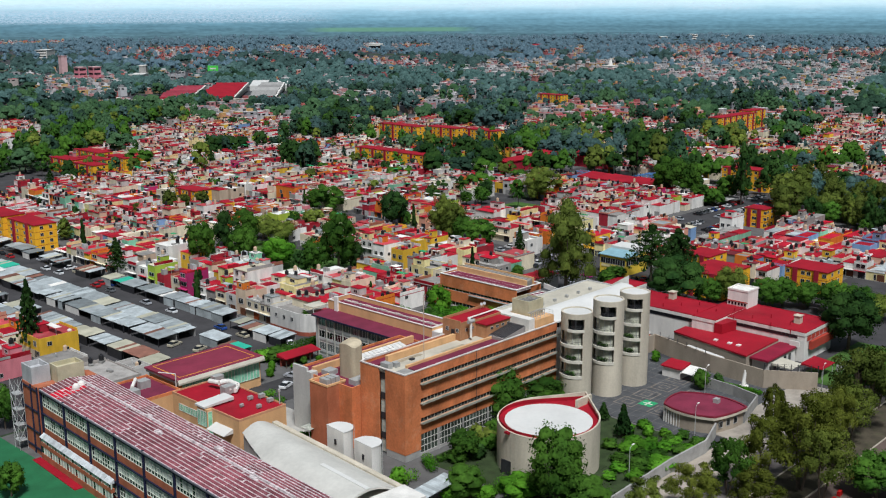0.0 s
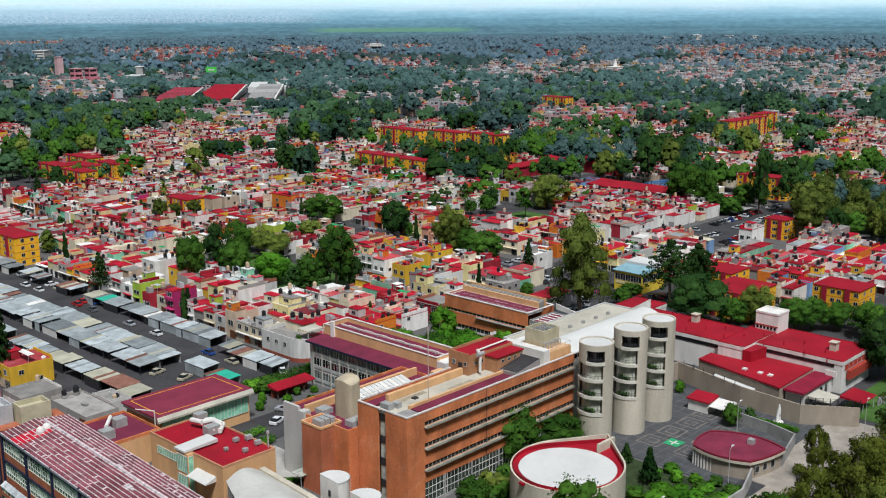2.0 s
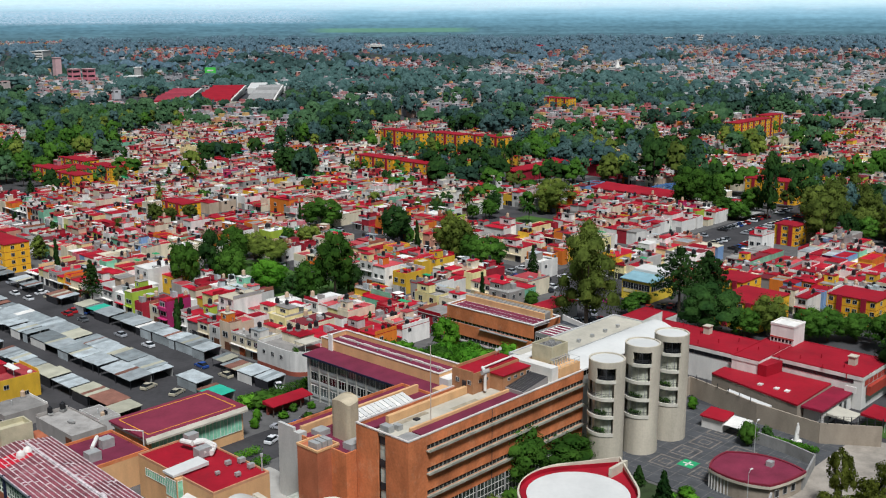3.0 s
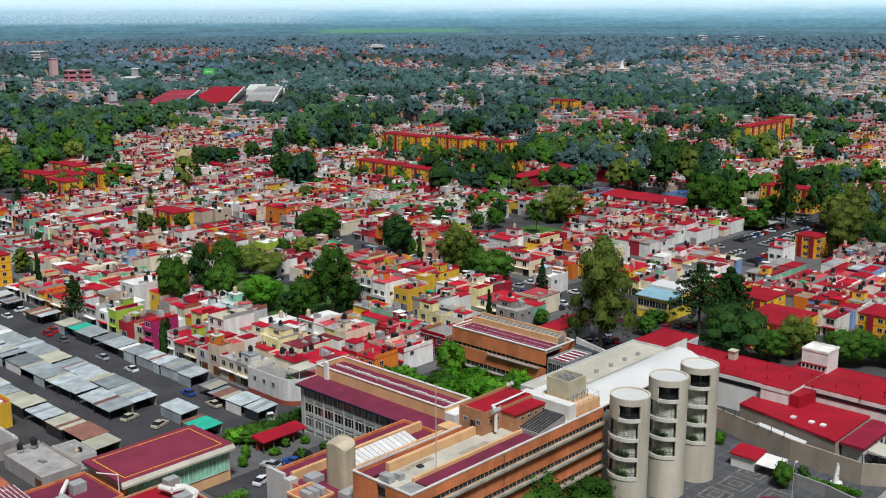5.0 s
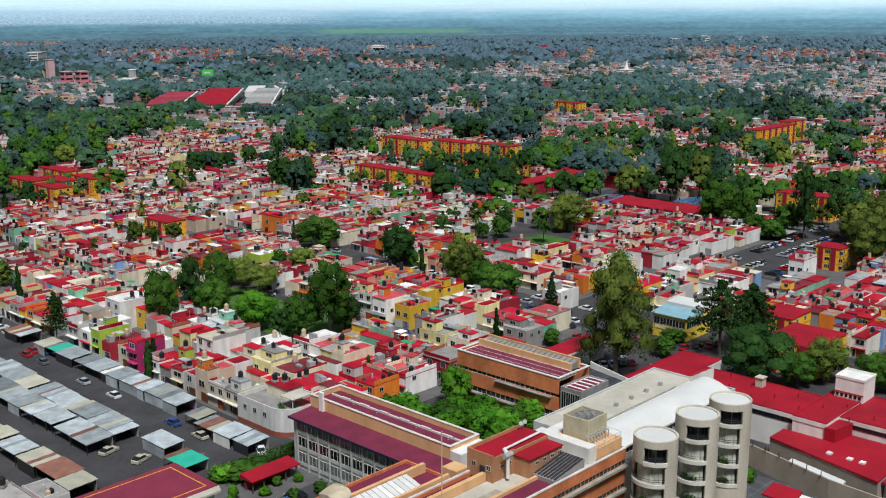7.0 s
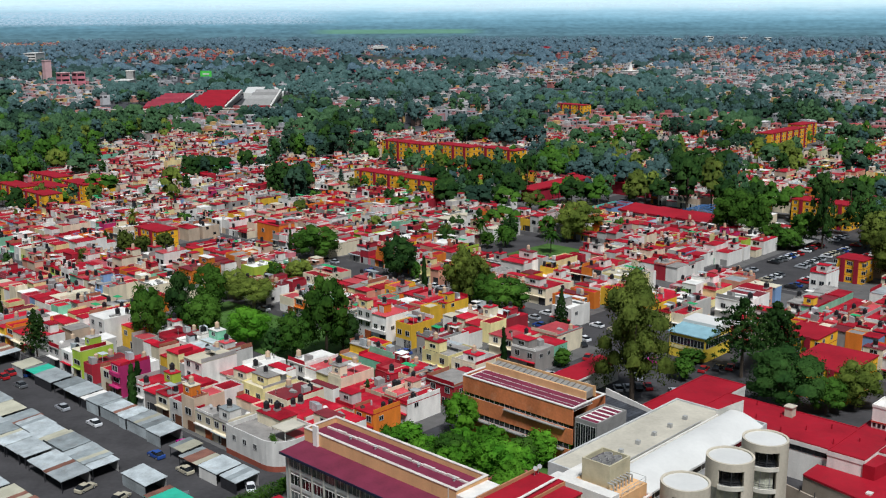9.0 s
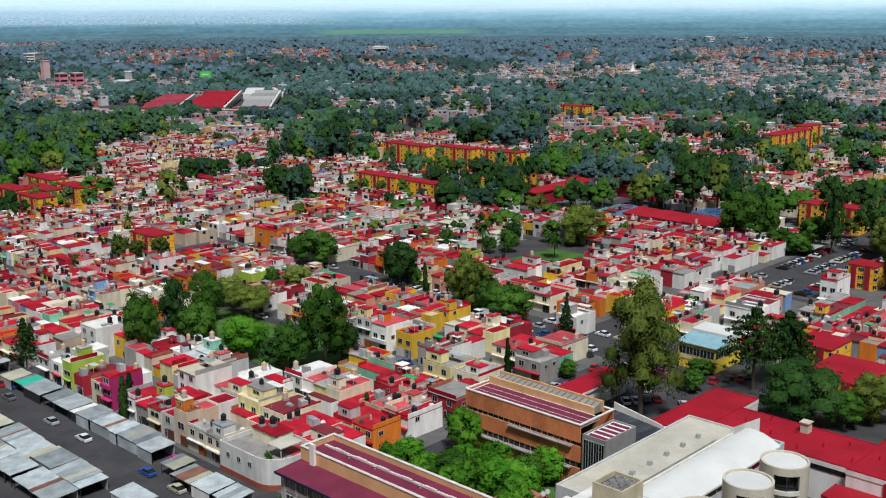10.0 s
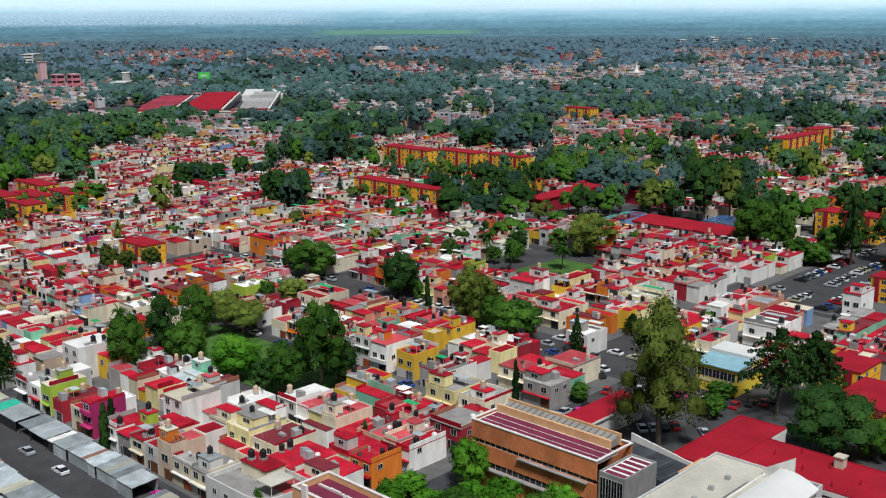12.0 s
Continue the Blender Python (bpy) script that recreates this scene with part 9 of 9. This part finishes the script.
# street trees between the rows
for i_ in range(230):
    k_ = random.randint(-2, 12)
    u_, v_ = 168 + 43.5 * k_ - 3.5 + random.choice((-2.6, 2.6, -20)), random.uniform(-200, 560)
    x_, y_ = at(u_, v_)
    if 400 < y_ < 830 and in_view(x_, y_, 0) and free(u_ - 2, v_ - 2, 4, 4):
        h_ = random.uniform(5.5, 11)
        tree(x_, y_, h_, h_ * random.uniform(0.65, 0.95), random.choice(("round", "round", "round", "tall", "conifer")), random.choice(("mid", "dark", "dark", "dull", "olive")))


raise_houses()


# ---------- the far town and woods ----------
# built-up belts: from and to along the flight, from and to as a slope across it, how red
BELTS = [(998, 1341, -0.40, -0.32, 0.3), (821, 973, -0.27, -0.17, 0.4), (903, 1099, -0.11, 0.0, 0.2), (941, 1217, 0.0, 0.05, 0.2), (709, 983, 0.11, 0.28, 0.7), (830, 860, 0.28, 0.44, 0.6), (1336, 1707, 0.03, 0.28, 0.1),
         (999, 1600, 0.24, 0.45, 0.12), (1693, 2109, 0.24, 0.45, 0.5), (1814, 2050, 0.11, 0.15, 0.6), (2106, 2293, 0.12, 0.3, 0.5), (1863, 2333, -0.32, -0.2, 0.8), (1633, 1928, -0.24, -0.16, 0.7), (1847, 2367, -0.17, -0.1, 0.7),
         (1592, 1869, -0.11, 0.01, 0.6), (2417, 2960, -0.46, -0.36, 0.4), (2201, 2442, -0.08, -0.01, 0.5)]


def town_here(x, y):
    """How red the roofs are where built-up ground, rather than woods, covers this far place; None in the woods."""
    wob = noise.noise((x * 0.011, y * 0.008, 3.1))
    k, d = (x + 4.5) / (y - 113.7) + 0.022 * wob, y * (1 + 0.05 * noise.noise((x * 0.006, y * 0.003, 9.4)))
    for a, b, c, e, red in BELTS:
        if a < d < b and c < k < e and wob + 0.6 * noise.noise((x * 0.03, y * 0.02, 5.0)) > -0.42:
            return red
    return None


def far_town():
    rng = np.random.default_rng(11)
    places = []
    woods = {"near": {}, "mid": {}}
    y = 800.0
    while y < 2940:
        step = 9.0 if y < 1350 else (10.5 if y < 1750 else 14)
        half = 0.44 * y + 40
        x = -half
        while x < half:
            px, py = x + rng.uniform(-0.6, 0.6) * step, y + rng.uniform(-0.8, 0.8) * step
            u, v = grid_of(px, py)
            if -275 < px < -146 and 985 < py < 1190:
                pass
            elif py > 830 and free(u - 4, v - 4, 8, 8):
                red = town_here(px, py)
                if red is not None and rng.random() < 0.8:
                    places.append((px, py, red))
                elif y < 1700 and rng.random() < 0.07:
                    places.append((px, py, 0.3))
                elif rng.random() < (0.6 if y < 1350 else 0.66) and noise.noise((px * 0.014, py * 0.009, 1.7)) > -0.25:
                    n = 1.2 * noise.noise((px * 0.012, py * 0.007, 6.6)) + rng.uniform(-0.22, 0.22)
                    # the farther the crown, the more haze its leaf colour holds
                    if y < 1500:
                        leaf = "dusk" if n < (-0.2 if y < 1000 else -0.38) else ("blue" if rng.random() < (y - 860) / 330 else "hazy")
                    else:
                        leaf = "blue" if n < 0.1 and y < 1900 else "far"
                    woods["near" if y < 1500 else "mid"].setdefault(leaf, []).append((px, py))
            x += step * (1.0 if y < 1750 else 1.25)
        y += step * (1.0 if y < 1350 else 1.5)
    # houses: boxes on the same street grid, walls and roofs as two meshes
    walls, red_walls, openings = Shape(), Shape(), Shape()
    roofs = {"red": Shape(), "pale": Shape()}
    for px, py, red in places:
        w, d = rng.uniform(4.5, 8), rng.uniform(5.5, 10)
        h = rng.choice([3.2, 5.4, 5.8, 6.0, 8.2]) * rng.uniform(0.9, 1.2)
        c, s = CU, SU
        cs = [(-d / 2, -w / 2), (d / 2, -w / 2), (d / 2, w / 2), (-d / 2, w / 2)]
        mine = red_walls if rng.random() < red * 0.9 - 0.1 else walls
        mine.prism([(px + a * c - b * s, py + a * s + b * c) for a, b in cs], 0, h)
        roofs["red" if rng.random() < red else "pale"].prism([(px + 0.96 * (a * c - b * s), py + 0.96 * (a * s + b * c)) for a, b in cs], h - 0.3, h + 0.15)
        for a, b, e, g in ((-d / 2 - 0.08, -w * 0.3, -d / 2 + 0.1, w * 0.05), (-d / 2 - 0.08, w * 0.15, -d / 2 + 0.1, w * 0.35), (-d * 0.3, -w / 2 - 0.08, d * 0.1, -w / 2 + 0.1)):
            z = h - 2.1 if h > 4 else 0.8
            openings.prism([(px + p * c - q * s, py + p * s + q * c) for p, q in ((a, b), (e, b), (e, g), (a, g))], z, z + 1.3)
        if rng.random() < 0.55:
            k = rng.uniform(0.3, 0.6)
            ox, oy = rng.uniform(-1, 1, 2)
            mine.prism([(px + ox + k * (a * c - b * s), py + oy + k * (a * s + b * c)) for a, b in cs], h + 0.1, h + 2.4)
    wallmat = palette("far_house_walls", [(0.42, 0.40, 0.38), (0.60, 0.60, 0.60), (0.34, 0.34, 0.35), (0.27, 0.27, 0.27), (0.40, 0.34, 0.31), (0.56, 0.55, 0.55), (0.52, 0.33, 0.13), (0.42, 0.20, 0.20), (0.36, 0.36, 0.37), (0.40, 0.26, 0.21), (0.48, 0.47, 0.46), (0.30, 0.29, 0.29)])
    redwall = palette("far_red_walls", [(0.42, 0.13, 0.11), (0.52, 0.32, 0.15), (0.40, 0.15, 0.13), (0.46, 0.40, 0.37), (0.34, 0.10, 0.10), (0.52, 0.24, 0.19)])
    redmat = palette("far_red_roofs", [(0.42, 0.06, 0.075), (0.46, 0.09, 0.10), (0.30, 0.07, 0.08), (0.48, 0.16, 0.16), (0.40, 0.06, 0.07)])
    palemat = palette("far_pale_roofs", [(0.44, 0.41, 0.39), (0.66, 0.64, 0.61), (0.40, 0.37, 0.35), (0.58, 0.56, 0.53), (0.34, 0.32, 0.31), (0.5, 0.46, 0.42)])
    for nm, s, m, lab in (("far_openings", openings, GLASS, "dark windows of the distant town houses"), ("far_house_walls", walls, wallmat, "distant dense town houses in mixed plaster colours"), ("far_house_walls", red_walls, redwall, "distant dense town houses in dark red and orange"), ("far_house_roofs", roofs["red"], redmat, "distant flat roofs painted red"), ("far_house_roofs", roofs["pale"], palemat, "distant flat roofs of grey and white")):
        tagged(new(nm, s.mesh(nm, m)), lab, "houses", kind="stuff")
    shapes = {}
    for key, dense, clumps in (("near", 14, 8), ("mid", 0, 4)):
        for k in range(12):
            shapes[key, k] = crown("tall" if k % 3 == 0 else "round", 90 + k, dense, 0.07, clumps, 5)
    for key, lift in (("near", 1.0), ("mid", 1.15)):
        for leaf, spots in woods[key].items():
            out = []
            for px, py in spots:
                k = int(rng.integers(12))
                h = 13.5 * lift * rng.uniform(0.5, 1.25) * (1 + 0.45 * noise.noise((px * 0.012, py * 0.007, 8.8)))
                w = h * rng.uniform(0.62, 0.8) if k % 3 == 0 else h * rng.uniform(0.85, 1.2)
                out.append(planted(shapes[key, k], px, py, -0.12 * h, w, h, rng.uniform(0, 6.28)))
            tagged(new("far_woods", leaf_mesh("far_woods", merged(out), LEAF[leaf])), "distant woods of " + {"far": "haze-tinted blue", "blue": "haze-tinted blue-green", "dusk": "dark green", "hazy": "hazy green"}[leaf] + " crowns", "woods", kind="stuff")


raise_stands()
far_town()


# ---------- far landmarks ----------
def far_building(name, label, x, y, w, d, h, wall, roof, floors=0, turn=0.0):
    b = thing(name, label, "building", *grid_of(x, y), turn=turn)
    part("wall", Shape().frame_walls(-d / 2, -w / 2, d / 2, w / 2, 0, h, 0.4), wall, b)
    part("roof", Shape().box(-d / 2 - 0.5, -w / 2 - 0.5, h, d / 2 + 0.5, w / 2 + 0.5, h + 0.6), roof, b)
    for k in range(floors):
        z = h * (k + 0.35) / floors + 0.01
        part("window_band", Shape().box(-d / 2 - 0.1, -w / 2 + 1, z, -d / 2 - 0.01, w / 2 - 1, z + h * 0.4 / floors), GLASS, b)
        part("window_band", Shape().box(-d / 2 + 1, -w / 2 - 0.1, z, d / 2 - 1, -w / 2 - 0.01, z + h * 0.4 / floors), GLASS, b)
    return b


board = thing("billboard", "green advertising board on tall white pole above trees", "billboard", *grid_of(-282, 1345), turn=-46.5)
part("pole", Shape().tube((0, 0, 0), (0, 0, 11.5), 0.5, 10), WHITE, board)
part("panel", Shape().box(-6.5, -0.5, 11, 6.5, 0.5, 18), paint("billboard_green", (0.10, 0.62, 0.08), 0.6), board)
part("panel_bar", Shape().box(-3.8, -0.62, 13.6, 3.8, -0.51, 15.2), WHITE, board)
PINK = paint("pink_plaster", (0.62, 0.22, 0.26), 0.85, 0.2, 0.2)
ROSY = paint("pale_rose_plaster", (0.66, 0.42, 0.42), 0.85, 0.2, 0.2)
far_building("canopy_hall", "white filling station hall with broad flat canopy", -352, 1262, 26, 16, 13, WHITE, WHITEROOF, 2, -46.5)
far_building("tower", "grey service tower beside the white canopy hall", -350, 1276, 8, 8, 22, GREYCON, WHITE, 0, -46.5)
far_building("tower", "pale pink water tower among trees", -486, 1395, 8, 8, 28, ROSY, ROSY)
for dx_, dy_, w_ in ((0, 0, 11), (15, 6, 11)):
    far_building("apartment_block", "pink flats with ribbed walls among trees", -420 + dx_, 1262 + dy_, w_, 10, 21, PINK, ROSY, 4)
church = far_building("church", "white church hall with tapering spire", 226, 1414, 12, 18, 12, WHITE, WHITE, 1)
part("spire", Shape().cyl(0, 0, 12.6, 22, 3.2, 8, 0.4), WHITE, church, "white tapering spire")
far_building("office_slab", "long white office slab with window bands", -690, 1895, 40, 20, 17, WHITE, WHITEROOF, 4, -46.5)
far_building("warehouse", "white warehouse with flat roof in the woods", -128, 2235, 48, 30, 14, WHITE, WHITEROOF, 1, -46.5)
for x_, y_, w_, h_ in ((655, 2790, 46, 15), (735, 2765, 34, 13), (800, 2770, 26, 12), (560, 2700, 30, 12)):
    far_building("office_slab", "low white office slab above far woods", x_, y_, w_, 16, h_, WHITE, WHITEROOF, 3, -46.5)
far_building("hall", "red-roofed hall in the far woods", 205, 2280, 40, 24, 9, ROSY, RED, 1, -46.5)


def backdrop():
    """The hazy far plain with its woods and pale towns, beyond all parallax: a glowing sheet with the haze painted in.
    """
    s = Shape()
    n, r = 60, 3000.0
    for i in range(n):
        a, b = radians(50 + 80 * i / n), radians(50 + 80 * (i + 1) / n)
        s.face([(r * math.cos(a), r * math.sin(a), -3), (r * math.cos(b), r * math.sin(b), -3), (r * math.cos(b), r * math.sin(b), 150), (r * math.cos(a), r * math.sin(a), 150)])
    m = bpy.data.materials.new("glowing_painted_haze")
    m.use_nodes = True
    t = m.node_tree

    def node(kind, *links, **values):
        q = t.nodes.new(kind)
        for k, val in values.items():
            q.inputs[k].default_value = val
        for out, slot in links:
            t.links.new(out, q.inputs[slot])
        return q

    def math_(op, a, b):
        q = t.nodes.new("ShaderNodeMath")
        q.operation = op
        for i, val in enumerate((a, b)):
            if isinstance(val, (int, float)):
                q.inputs[i].default_value = val
            else:
                t.links.new(val, q.inputs[i])
        return q.outputs[0]

    def span(src, a, b, c=0.0, d=1.0):
        q = node("ShaderNodeMapRange", (src, 0))
        for i, val in enumerate((a, b, c, d)):
            q.inputs[i + 1].default_value = val
        return q.outputs[0]

    geo = t.nodes.new("ShaderNodeNewGeometry")
    xyz = node("ShaderNodeSeparateXYZ", (geo.outputs["Position"], 0))
    x, z = xyz.outputs[0], xyz.outputs[2]
    flat = node("ShaderNodeCombineXYZ", (x, 0), (math_("MULTIPLY", z, 4.5), 2))
    big = node("ShaderNodeTexNoise", (flat.outputs[0], 0), Scale=0.006, Detail=4.0)
    fine = node("ShaderNodeTexNoise", (flat.outputs[0], 0), Scale=0.05, Detail=4.0)
    # woods and sky by height, haze painted in as paler, bluer stops upward
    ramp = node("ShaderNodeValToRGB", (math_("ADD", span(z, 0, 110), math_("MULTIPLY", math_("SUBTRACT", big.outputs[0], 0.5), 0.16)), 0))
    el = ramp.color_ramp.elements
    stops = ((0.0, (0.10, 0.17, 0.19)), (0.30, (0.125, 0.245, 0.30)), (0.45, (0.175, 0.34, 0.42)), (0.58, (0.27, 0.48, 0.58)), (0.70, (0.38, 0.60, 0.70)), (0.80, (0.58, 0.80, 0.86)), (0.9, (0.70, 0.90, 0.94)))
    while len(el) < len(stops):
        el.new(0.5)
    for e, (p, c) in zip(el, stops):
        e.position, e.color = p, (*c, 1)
    lines = node("ShaderNodeCombineXYZ", (math_("MULTIPLY", x, 0.3), 0), (math_("MULTIPLY", z, 7.0), 2))
    belts = node("ShaderNodeTexNoise", (lines.outputs[0], 0), Scale=0.02, Detail=5.0)
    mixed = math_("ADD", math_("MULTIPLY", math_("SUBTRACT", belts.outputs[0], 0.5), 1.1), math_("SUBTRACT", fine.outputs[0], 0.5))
    # grain fades upward: the haze is put into its contrast too
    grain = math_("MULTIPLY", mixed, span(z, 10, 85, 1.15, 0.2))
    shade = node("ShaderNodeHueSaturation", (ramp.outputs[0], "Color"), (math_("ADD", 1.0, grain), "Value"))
    # pale towns: specks in belts
    cells = node("ShaderNodeTexNoise", (flat.outputs[0], 0), Scale=0.11, Detail=3.0, Roughness=0.8)
    speck = span(cells.outputs[0], 0.4, 0.66)
    left = math_("MULTIPLY", span(x, -260, -420), math_("MULTIPLY", span(z, 44, 52), span(z, 86, 78)))
    top = math_("MULTIPLY", span(big.outputs[0], 0.42, 0.6), math_("MULTIPLY", span(z, 74, 80), span(z, 106, 92)))
    town = math_("MULTIPLY", speck, math_("MAXIMUM", math_("MULTIPLY", left, 0.95), math_("MULTIPLY", top, 0.7)))
    mix1 = node("ShaderNodeMix", (town, 0), (shade.outputs[0], 6))
    mix1.data_type = "RGBA"
    t.links.new(shade.outputs[0], mix1.inputs[6])
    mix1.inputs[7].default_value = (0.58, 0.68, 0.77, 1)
    # the long green field
    field = math_("MULTIPLY", math_("MULTIPLY", span(x, -370, -300), span(x, 110, 40)), math_("MULTIPLY", span(z, 19, 22), span(z, 33, 30)))
    mix2 = node("ShaderNodeMix")
    mix2.data_type = "RGBA"
    t.links.new(math_("MULTIPLY", field, 0.65), mix2.inputs[0])
    t.links.new(mix1.outputs[2], mix2.inputs[6])
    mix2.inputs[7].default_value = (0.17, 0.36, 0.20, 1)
    # the sheet gives off its own light to keep the painted haze bright
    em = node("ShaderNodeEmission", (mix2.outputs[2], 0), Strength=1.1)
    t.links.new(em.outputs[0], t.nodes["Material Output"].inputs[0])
    tagged(new("backdrop", s.mesh("backdrop", m)), "glowing sheet painted with hazy blue distance at the horizon", "backdrop", kind="structure")


backdrop()
